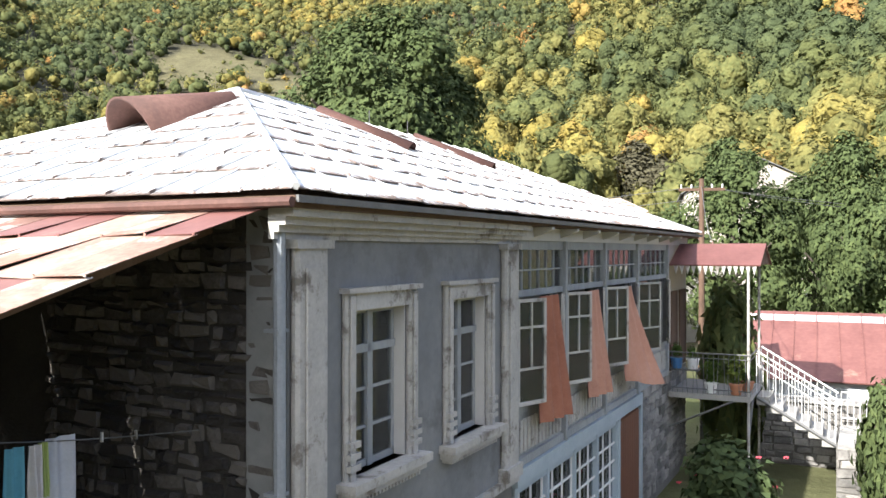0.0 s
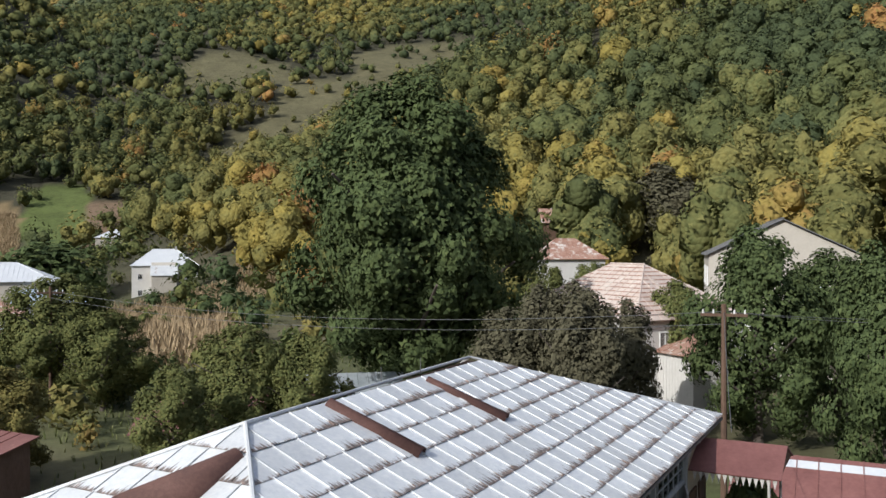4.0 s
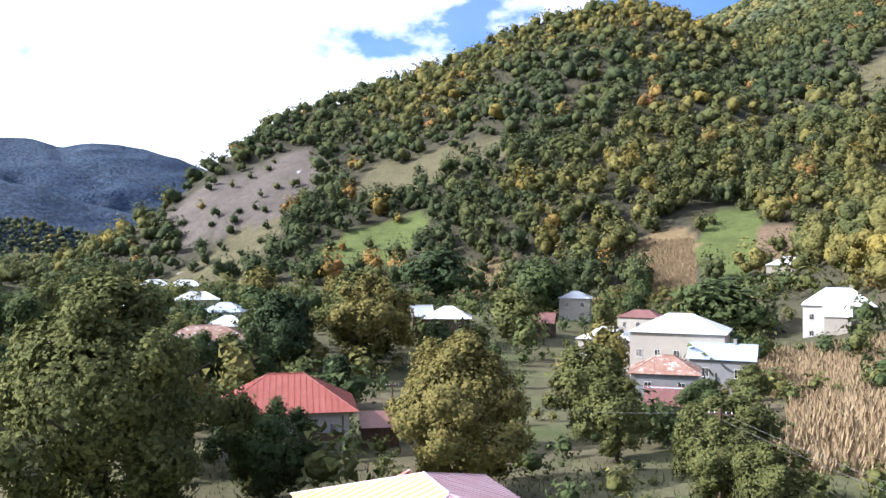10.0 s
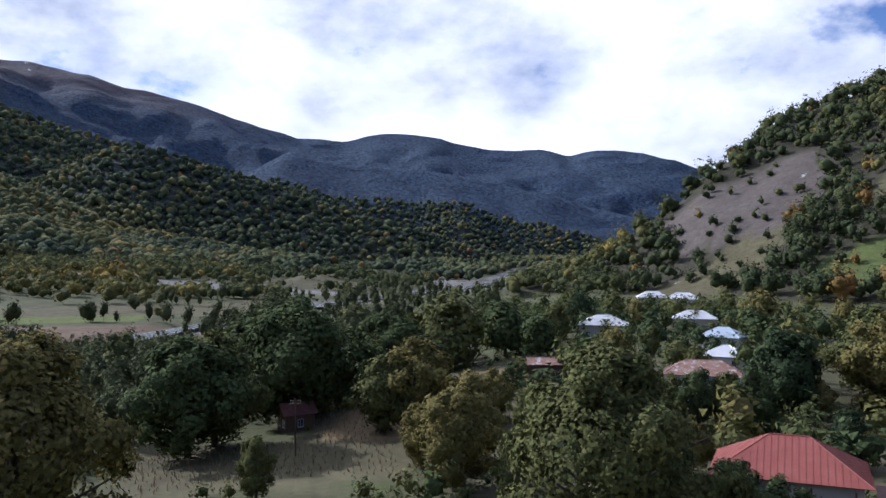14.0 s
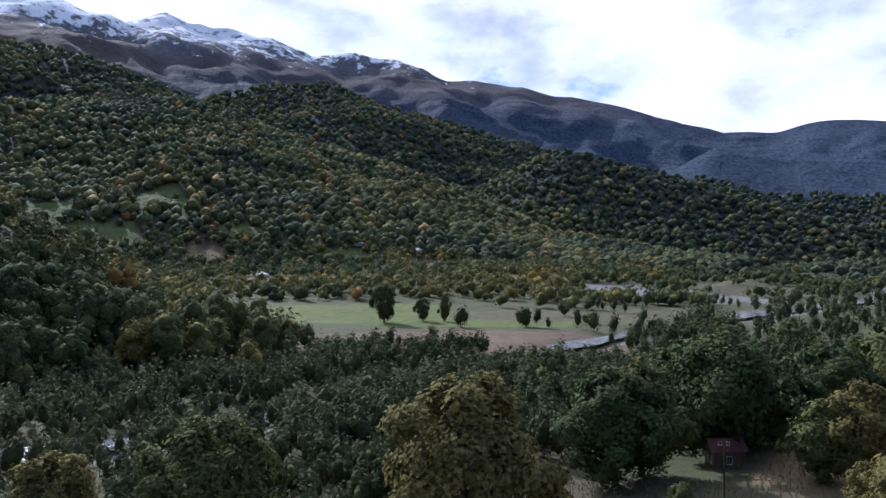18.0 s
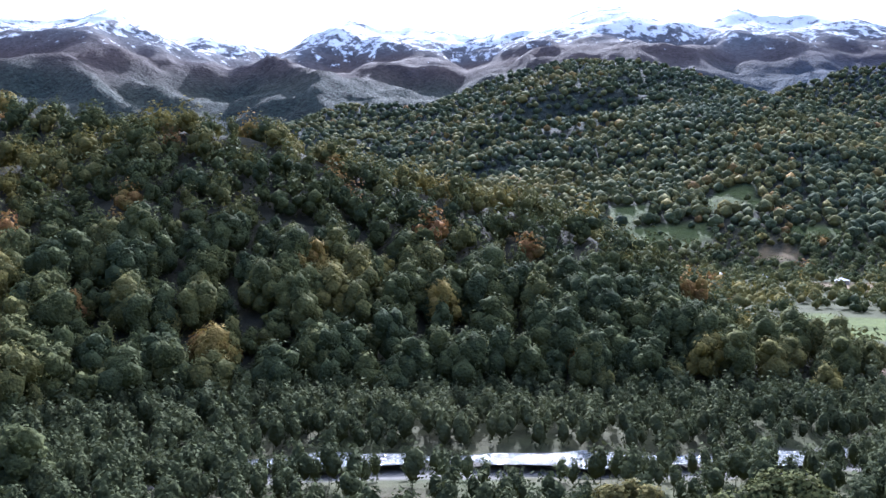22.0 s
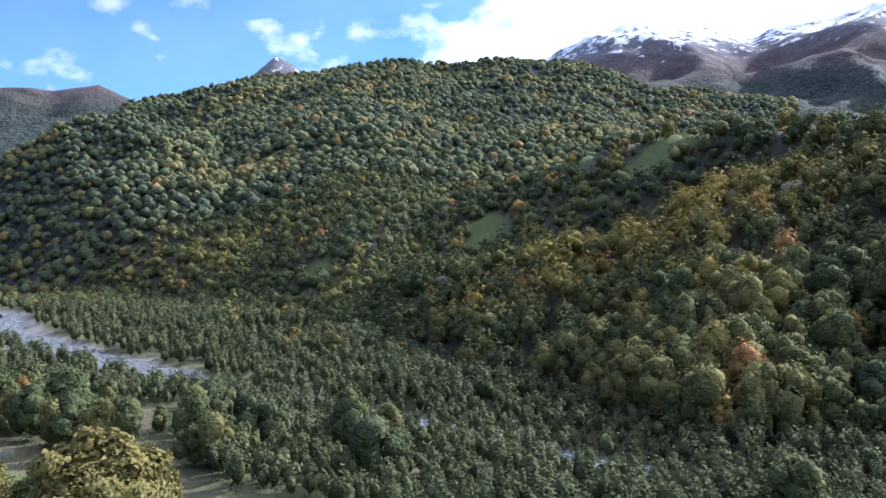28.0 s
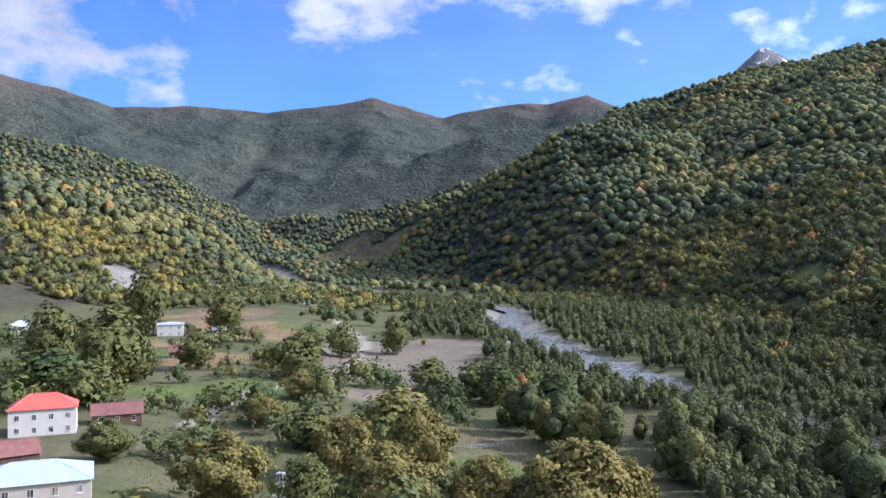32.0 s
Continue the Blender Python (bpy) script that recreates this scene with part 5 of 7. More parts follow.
    house(name, hx, hy, rot, length, width, eave, eave + rise_, length if gable else max(1.5, length - width), wall_, roof_, label, base=low,
          storeys=2 if eave - low > 5.2 else 1, windows=max(1, int(length / 4)), category="shed" if "shed" in name else "barn" if "barn" in name else "house")

# ---- maize, grass and stubble in the plots ----
def stalks(name, spots, gap, height, material, label, seed):
    """Upright dry stalks with drooping blades over several plots (turn, distance, half width, half depth)."""
    rng = np.random.default_rng(seed)
    xs, ys = [], []
    for turn, dist, wt, wd in spots:
        reach = max(wd, radians(wt) * dist)
        cx, cy = polar(turn, dist)
        n = int(2 * reach / gap)
        gx, gy = np.meshgrid(np.arange(n), np.arange(n))
        px = cx + (gx.ravel() + rng.uniform(-0.5, 0.5, n * n)) * gap - reach
        py = cy + (gy.ravel() + rng.uniform(-0.5, 0.5, n * n)) * gap - reach
        d = np.hypot(px, py)
        tt = np.degrees(np.arctan2(-px, py))
        off = (tt - turn + 180) % 360 - 180
        edge = 0.3 * value_noise(px, py, 12.0, 51, 2)
        inside = (np.abs(off) / wt + edge < 1) & (np.abs(d - dist) / wd + edge < 1)
        xs.append(px[inside]), ys.append(py[inside])
    x, y = np.concatenate(xs), np.concatenate(ys)
    z = land(x, y)
    n = len(x)
    a = rng.uniform(0, 6.28, n)
    h = height * rng.uniform(0.6, 1.2, n)
    verts, faces = [], []
    for j in range(3):
        b = a + j * 2.1
        lean = h * rng.uniform(0.15, 0.45, n)
        w = h * 0.10
        p0 = np.stack([x - np.sin(b) * w, y + np.cos(b) * w, z], -1)
        p1 = np.stack([x + np.sin(b) * w, y - np.cos(b) * w, z], -1)
        p2 = np.stack([x + np.cos(b) * lean, y + np.sin(b) * lean, z + h * (1 - 0.15 * j)], -1)
        verts.append(np.stack([p0, p1, p2], 1).reshape(-1, 3))
        faces.append((np.arange(n)[:, None] * 3 + np.arange(3)) + j * 3 * n)
    me = big_mesh(name, np.concatenate(verts), np.concatenate(faces), material)
    return tagged(part(name, me), label, "crop", kind="stuff")


stalks("maize_field", [(20.8, 178, 4.6, 38), (18.2, 120, 4.2, 18), (18.6, 96, 5.0, 13), (12.5, 205, 2.6, 26), (30.5, 372, 2.2, 36), (36.0, 305, 2.6, 26), (43.0, 360, 3.0, 22)], 0.9, 2.0, straw_mat, "standing dry maize, pale straw-brown, in the village plots", 600)
stalks("stubble", [(240, 378, 3.6, 26), (237, 520, 3.6, 40), (233.5, 262, 3.0, 14), (80, 172, 6.0, 18), (89, 140, 9.0, 14)], 1.5, 0.9, straw_mat, "dry stubble and weeds on the garden plots", 601)
tufts = worn("meadow grass", [(0.085, 0.105, 0.035), (0.13, 0.15, 0.05), (0.19, 0.17, 0.075)], scale=0.08, rough=0.9, bump=0.1)
stalks("yard_grass", [(20, 66, 30, 26), (65, 80, 24, 24), (105, 88, 26, 22), (222, 240, 6.0, 40), (214, 270, 5.0, 30), (238, 215, 7.0, 60), (228, 170, 9, 40)], 1.25, 0.6, tufts, "rough grass and weeds in the yards and meadows", 602)

# ---- trees of the gardens ----
TREE_MESHES = {}


def tree_meshes(kind, tone):
    """Crown and trunk of height 1, made once for each kind and tone."""
    key = (kind, tone)
    if key not in TREE_MESHES:
        seed = 300 + 37 * sum(map(ord, kind)) + int(tone * 100)
        lobes, sprays, size, wide, low, pointed = {"great": (90, 36000, 0.0115, 0.45, 0.08, 0.45), "broad": (34, 10500, 0.019, 0.50, 0.06, 0.25), "round": (22, 6500, 0.022, 0.46, 0.05, 0.25),
                                                   "pear": (14, 3200, 0.026, 0.36, 0.06, 0.3), "far": (9, 520, 0.066, 0.48, 0.03, 0.2), "mid": (24, 4200, 0.027, 0.48, 0.05, 0.25), "leafy": (40, 19000, 0.0140, 0.50, 0.06, 0.25), "bushy": (28, 13000, 0.0155, 0.46, 0.05, 0.25), "airy": (18, 8500, 0.016, 0.36, 0.06, 0.3)}[kind]
        v, f, n = crown(seed, lobes, sprays, size, 0 if kind in ("pear", "airy") else 1, wide, low, 1.0, pointed, fill=0.55, bodies=lobes)
        leaves = big_mesh("crown", v, f, leaf_dry if kind in ("pear", "airy") else leaf_village, True, tint=np.full(len(v), tone), custom_normal=n)
        rng = np.random.default_rng(seed + 5)
        wood = Shape().tube((0, 0, -0.06), (0.01, 0.0, 0.30), 0.030, 0.020, 8).tube((0.01, 0, 0.30), (0.0, 0.01, 0.75), 0.020, 0.006, 6)
        for i in range(6):
            a, z = i * 1.05 + rng.uniform(0, 0.4), 0.18 + 0.06 * i
            wood.tube((0.01, 0, z), (0.30 * wide / 0.4 * math.cos(a), 0.30 * wide / 0.4 * math.sin(a), z + 0.22), 0.012, 0.004, 5)
        TREE_MESHES[key] = leaves, wood.mesh("trunk", bark)
    return TREE_MESHES[key]


def tree(turn, dist, top, radius, tone=0.4, kind="round", label="", base=None):
    x, y = polar(turn, dist)
    z = ground_z(x, y) if base is None else base
    height = max(top - z, radius * 1.1)
    tone = round(tone * 5) / 5
    if dist < 72:
        kind = {"round": "bushy", "pear": "airy"}.get(kind, kind)
    elif dist < 90 and kind == "broad":
        kind = "leafy"
    elif dist > 125 and kind in ("broad", "round"):
        kind = "mid"
    leaves, wood = tree_meshes(kind, tone)
    wide = {"great": 0.45, "broad": 0.50, "round": 0.46, "pear": 0.36, "far": 0.48, "mid": 0.48, "leafy": 0.50, "bushy": 0.46, "airy": 0.36}[kind]
    words = "dark green" if tone < 0.3 else "green" if tone < 0.5 else "olive-green, turning yellow" if tone < 0.7 else "yellow-brown autumn"
    ob = thing("tree", pose(x, y, z, 0, 0, (turn * 47 + dist * 13) % 360), label or f"{words} leafy garden tree with a broad crown", "tree", "garden trees")
    s = radius * 1.02 / (wide * 1.12)
    ob.scale = (s, s, height)
    part("crown", leaves, None, ob)
    part("trunk", wood, None, ob)
    return ob


tree(3.6, 63, 23.6, 11.5, 0.2, "great", "great dark green walnut tree with a tall uneven crown", base=-1.2)
tree(-19.0, 52, 12.4, 5.6, 0.20, "round")
tree(-26.2, 43, 11.4, 3.8, 0.20, "round")
tree(-12.9, 164, 27.4, 10.4, 0.30, "pear")
tree(-7.1, 46, 9.7, 3.1, 0.40, "pear")
tree(-8.0, 44, 9.3, 3.4, 0.40, "pear")
tree(14.5, 48, 7.0, 4.1, 0.45, "round")
tree(23.3, 63, 6.9, 4.0, 0.30, "round")
tree(29.0, 46, 5.6, 3.3, 0.60, "round")
tree(32.9, 89, 7.3, 5.1, 0.40, "round")
tree(43.1, 76, 12.7, 8.9, 0.55, "broad")
tree(34.5, 109, 8.5, 6.9, 0.40, "round")
tree(25.7, 68, 9.3, 5.5, 0.30, "round")
tree(56.1, 84, 5.8, 5.9, 0.20, "round")
tree(55.3, 166, 12.1, 8.6, 0.10, "broad")
tree(49.7, 173, 14.9, 10.7, 0.55, "broad")
tree(56.9, 275, 14.4, 8.3, 0.55, "far")
tree(45.0, 330, 20.7, 15.4, 0.10, "far")
tree(38.1, 260, 17.7, 11.3, 0.20, "far")
tree(26.4, 240, 12.9, 15.2, 0.15, "far")
tree(40.0, 216, 10.7, 7.9, 0.30, "far")
tree(66.3, 78, 18.3, 13.1, 0.4, "broad")
tree(81.4, 152, 7.7, 8.1, 0.50, "broad")
tree(75.9, 130, 7.7, 8.3, 0.55, "broad")
tree(87.5, 185, 14.8, 20.4, 0.15, "broad")
tree(94.1, 150, 11.4, 13.0, 0.15, "broad")
tree(77.1, 225, 15.1, 12.0, 0.30, "far")
tree(73.3, 235, 13.0, 10.2, 0.20, "far")
tree(55.6, 169, 11.8, 8.4, 0.05, "broad")
tree(50.7, 183, 16.0, 10.3, 0.45, "broad")
tree(104.1, 100, 17.6, 14.9, 0.6, "broad")
tree(120.9, 104, 12.9, 12.6, 0.50, "broad")
tree(92.4, 157, 12.1, 12.1, 0.30, "broad")
tree(87.2, 170, 17.4, 14.8, 0.15, "broad")
tree(79.3, 153, 10.3, 9.2, 0.55, "broad")
tree(76.5, 116, 7.5, 8.2, 0.60, "broad")
tree(130.3, 112, 8.1, 9.8, 0.60, "broad")
tree(215.3, 142, 16.9, 14.7, 0.60, "broad")
tree(227.5, 214, 13.1, 12.9, 0.60, "far")
tree(233.0, 213, 9.1, 9.2, 0.45, "far")
tree(227.9, 158, 12.8, 12.2, 0.62, "broad")
tree(214.4, 161, 12.6, 12.4, 0.65, "broad")
tree(221.0, 187, 3.7, 7.5, 0.50, "broad")
tree(239.2, 165, 14.5, 10.5, 0.60, "broad")
tree(246.0, 195, 13.0, 7.8, 0.35, "broad")
tree(246.8, 267, 17.0, 9.8, 0.40, "far")
tree(245.8, 328, 28.8, 16.4, 0.50, "far")
tree(249.1, 380, 26.1, 12.7, 0.30, "far")
tree(240.5, 359, 16.7, 9.6, 0.30, "far")
tree(234.2, 336, 15.8, 12.3, 0.40, "far")
tree(231.2, 434, 10.8, 10.1, 0.30, "far")
tree(243.7, 507, 36.8, 13.5, 0.50, "far")
tree(238.7, 505, 24.3, 13.5, 0.30, "far")
tree(225.3, 345, 2.8, 11.5, 0.50, "far")
tree(220.9, 313, 7.1, 9.4, 0.20, "far")
tree(216.5, 283, 8.7, 10.4, 0.20, "far")
tree(248.9, 279, 19.5, 13.1, 0.15, "far")
tree(81.1, 199, 11.5, 13.3, 0.20, "broad")
tree(44.3, 102, 9.6, 8.2, 0.6, "broad")
tree(250.2, 299, 13.2, 12.0, 0.30, "far")
tree(227.6, 463, 11.6, 9.3, 0.30, "far")
for k, (turn, dist, top, radius, tone) in enumerate([(-3.2, 47, 8.2, 3.6, 0.4), (-5.5, 49, 9.4, 3.4, 0.5), (-10.5, 50, 8.5, 3.2, 0.4), (-14.0, 62, 9.0, 4.2, 0.3), (-23.5, 60, 11.0, 5.5, 0.2), (-30.0, 50, 12.0, 5.0, 0.2)]):
    tree(turn, dist, top, radius, tone, "pear" if k < 3 else "round")
# the thick of the gardens and orchards between the houses
orchard = np.random.default_rng(77)
placed = 0
while placed < 70:
    turn, dist = orchard.uniform(24, 128), orchard.uniform(95, 330)
    x, y = polar(turn, dist)
    bank = float(to_line(np.array([x]), np.array([y]), RIVER)[0])
    clear = open_mask(np.array([turn]), np.array([dist]), np.array([x]), np.array([y]))[0] >= 0
    crowded = any(math.hypot(x - o.location.x, y - o.location.y) < 11 for o in bpy.data.objects if o.parent is None and o.get("category") in ("house", "shed", "barn"))
    if clear or crowded or bank < 35 or (turn > 95 and dist > 160) or (turn < 55 and dist < 125):
        continue
    h = orchard.uniform(6, 12)
    tree(turn, dist, ground_z(x, y) + h, h * orchard.uniform(0.38, 0.55), orchard.choice([0.0, 0.2, 0.2, 0.4, 0.4, 0.6]), "far" if dist > 170 else "round")
    placed += 1


for spot in ((60.6, 150, 6.5, 5.0, 0.2), (58.9, 152, 6.0, 5.0, 0.4), (62.4, 150, 5.5, 5.0, 0.4), (57.3, 148, 7.0, 5.0, 0.2), (30.2, 101, 2.2, 4.0, 0.2), (27.6, 118, 3.0, 4.5, 0.2), (24.8, 135, 3.2, 4.0, 0.4)):
    tree(*spot)
tree(230.6, 185, 13.0, 9.0, 0.6, "broad")
tree(225.8, 192, 13.5, 10.0, 0.6, "broad")
tree(221.5, 162, 9.5, 8.0, 0.6, "broad")
tree(218.0, 160, 9.5, 8.0, 0.4, "broad")
tree(211.8, 166, 9.0, 7.0, 0.6, "broad")
tree(233.4, 152, 12.5, 8.0, 0.4, "broad")
tree(236.5, 240, 9.0, 8.0, 0.6, "broad")
tree(234.0, 290, 8.0, 9.0, 0.6, "broad")
tree(247.0, 300, 12.0, 10.0, 0.4, "broad")
tree(244.5, 330, 10.0, 10.0, 0.6, "broad")
tree(-5.4, 112, 9.0, 4.6, 0.4, "round")
tree(-8.4, 111, 9.4, 4.6, 0.4, "round")
tree(10.6, 47, 6.6, 3.2, 0.4, "round")
tree(19.0, 43, 5.6, 3.0, 0.4, "round")
tree(109.8, 470, 13.0, 9.5, 0.2, "broad")
tree(107.2, 480, 5.0, 6.0, 0.2, "broad")
tree(105.7, 480, 6.5, 5.0, 0.4, "broad")
tree(100.2, 450, 1.0, 4.0, 0.2, "broad")

# ---- in the riverside meadows ----
def goal(m):
    ob = thing("goal_frame", m, "small white tubular football goal on a worn pitch", "goal", "goals of the pitch")
    for x in (-2.5, 2.5):
        part("upright", Shape().tube((x, 0, 0), (x, 0, 2.1), 0.07, sides=8), white_paint, ob)
        part("stay", Shape().tube((x, 0, 2.1), (x, 1.2, 0), 0.04, sides=6), white_paint, ob)
    part("crossbar", Shape().tube((-2.5, 0, 2.1), (2.5, 0, 2.1), 0.07, sides=8), white_paint, ob)


for x, y, rot in ((278.5, -241.3, 226), (309.3, -268.0, 46)):
    goal(pose(x, y, ground_z(x, y), 0, 0, rot))
pitch = thing("pitch_fence", pose(294, -254.6, ground_z(294, -254.6), 0, 0, 46), "low wire fence round a small green football pitch", "fence")
for k in range(9):
    for side in (-11, 11):
        part("post", Shape().tube((side, -18 + 4.5 * k, -0.3), (side, -18 + 4.5 * k, 1.6), 0.06, sides=6), iron, pitch)
for side in (-11, 11):
    for z in (0.7, 1.5):
        part("wire", Shape().tube((side, -18, z), (side, 18, z), 0.03, sides=4), iron, pitch)

fx, fy = 160.0, -179.0
fence = thing("timber_fence", pose(fx, fy, ground_z(fx, fy), 0, 0, math.degrees(math.atan2(-17.3, -8.1))), "low weathered timber fence across the meadow", "fence")
for k in range(13):
    x = -10.2 + 1.7 * k
    part("post", Shape().box(x - 0.09, -0.09, -0.4, x + 0.09, 0.09, 1.35, cut=0.03), grey_wood, fence)
    if k < 12:
        for z in (0.35, 0.8, 1.15):
            part("rail", Shape().box(x, 0.09, z, x + 1.7, 0.14, z + 0.16), grey_wood, fence)

tx, ty = 135.4, -94.3
low = ground_z(tx, ty)
tower = thing("timber_trestle", pose(tx, ty, low, 0, 0, 30), "grey timber trestle of four raking legs with cross braces", "trestle")
for sx in (-1, 1):
    for sy in (-1, 1):
        part("leg", Shape().tube((sx * 1.7, sy * 1.7, -0.3), (sx * 0.5, sy * 0.5, 6.4), 0.13, 0.10, 8), grey_wood, tower)
for z, r in ((2.0, 1.34), (4.2, 0.93), (6.2, 0.58)):
    for sx in (-1, 1):
        part("brace", Shape().box(sx * r - 0.06, -r, z, sx * r + 0.06, r, z + 0.14), grey_wood, tower)
        part("brace", Shape().box(-r, sx * r - 0.06, z + 0.15, r, sx * r + 0.06, z + 0.28), grey_wood, tower)
part("platform", Shape().box(-0.8, -0.8, 6.34, 0.8, 0.8, 6.46), grey_wood, tower)

# ---- the old house nearest the camera ----
HOME = pose(-1.2, 6.9, 0, 0, 0, 63.57)
EAVE, TOP, LONG, DEEP = 6.50, 8.50, 19.3, 9.4
RIDGE_A, RIDGE_B = Vector((4.75, 4.6, TOP)), Vector((13.4, 5.0, TOP))
home = thing("old_house", HOME, "old grey plastered stone house under a patched white zinc roof", "house")


def sheet_metal(make):
    """Whitewashed zinc sheets with rust that runs up from their lower edges."""
    co = make("ShaderNodeTexCoord").outputs["Object"]
    edge = make("ShaderNodeAttribute", attribute="edge").outputs["Fac"]
    up = make("ShaderNodeAttribute", attribute="across").outputs["Fac"]
    rnd = make("ShaderNodeObjectInfo").outputs["Random"]
    place = make("ShaderNodeCombineXYZ", {0: up, 1: edge, 2: make("ShaderNodeMath", {0: rnd, 1: 40.0}, operation="MULTIPLY").outputs[0]})
    streak = make("ShaderNodeTexNoise", {"Vector": make("ShaderNodeVectorMath", {0: place.outputs[0], 1: (16.0, 1.3, 1.0)}, operation="MULTIPLY").outputs[0], "Scale": 1.0, "Detail": 4.0, "Roughness": 0.6})
    patch = make("ShaderNodeTexNoise", {"Vector": co, "Scale": 0.8, "Detail": 3.0, "Roughness": 0.6})
    fine = make("ShaderNodeTexNoise", {"Vector": co, "Scale": 9.0, "Detail": 5.0, "Roughness": 0.7})
    grow = make("ShaderNodeMath", {0: edge, 1: 3.0}, operation="POWER")
    a = make("ShaderNodeMath", {0: streak.outputs["Fac"], 1: 0.55}, operation="MULTIPLY")
    b = make("ShaderNodeMath", {0: grow.outputs[0], 1: 0.24, 2: a.outputs[0]}, operation="MULTIPLY_ADD")
    c = make("ShaderNodeMath", {0: patch.outputs["Fac"], 1: 0.40, 2: b.outputs[0]}, operation="MULTIPLY_ADD")
    rust = ramp(make, c.outputs[0], [(0.615, gray(0)), (0.69, gray(1))])
    white = ramp(make, fine.outputs["Fac"], [(0.3, (0.58, 0.60, 0.63)), (0.6, (0.70, 0.71, 0.72)), (0.8, (0.78, 0.78, 0.77))])
    tone = make("ShaderNodeMapRange", {"Value": rnd, "To Min": 0.84, "To Max": 1.06})
    white = make("ShaderNodeVectorMath", {0: white, 3: tone.outputs[0]}, operation="SCALE").outputs[0]
    brown = ramp(make, fine.outputs["Fac"], [(0.35, (0.085, 0.076, 0.074)), (0.55, (0.20, 0.15, 0.13)), (0.7, (0.38, 0.28, 0.24))])
    colour = make("ShaderNodeMix", {0: rust, 6: white, 7: brown}, data_type="RGBA").outputs[2]
    rough = make("ShaderNodeMapRange", {"Value": rust, "To Min": 0.42, "To Max": 0.85})
    bump = make("ShaderNodeBump", {"Height": fine.outputs["Fac"], "Strength": 0.12, "Distance": 0.01})
    return make("ShaderNodeBsdfPrincipled", {"Base Color": colour, "Roughness": rough.outputs[0], "Metallic": 0.15, "Normal": bump.outputs[0]}).outputs[0]


sheet_mat = material("whitewashed zinc sheets", sheet_metal)
roof = part("roof", Shape().slab([(0.02, 0.02, EAVE - 0.05), (LONG - 0.02, 0.02, EAVE - 0.05), RIDGE_B - Vector((0, 0, 0.05)), RIDGE_A - Vector((0, 0, 0.05))], 0.05)
            .slab([(0.02, DEEP, EAVE - 0.05), (0.02, 0.02, EAVE - 0.05), RIDGE_A - Vector((0, 0, 0.05))], 0.05)
            .slab([(LONG, DEEP, EAVE - 0.05), (0, DEEP, EAVE - 0.05), RIDGE_A - Vector((0, 0, 0.05)), RIDGE_B - Vector((0, 0, 0.05))], 0.05)
            .slab([(LONG, 0, EAVE - 0.05), (LONG, DEEP, EAVE - 0.05), RIDGE_B - Vector((0, 0, 0.05))], 0.05), dark_wood, home, "patched white zinc sheet roof")


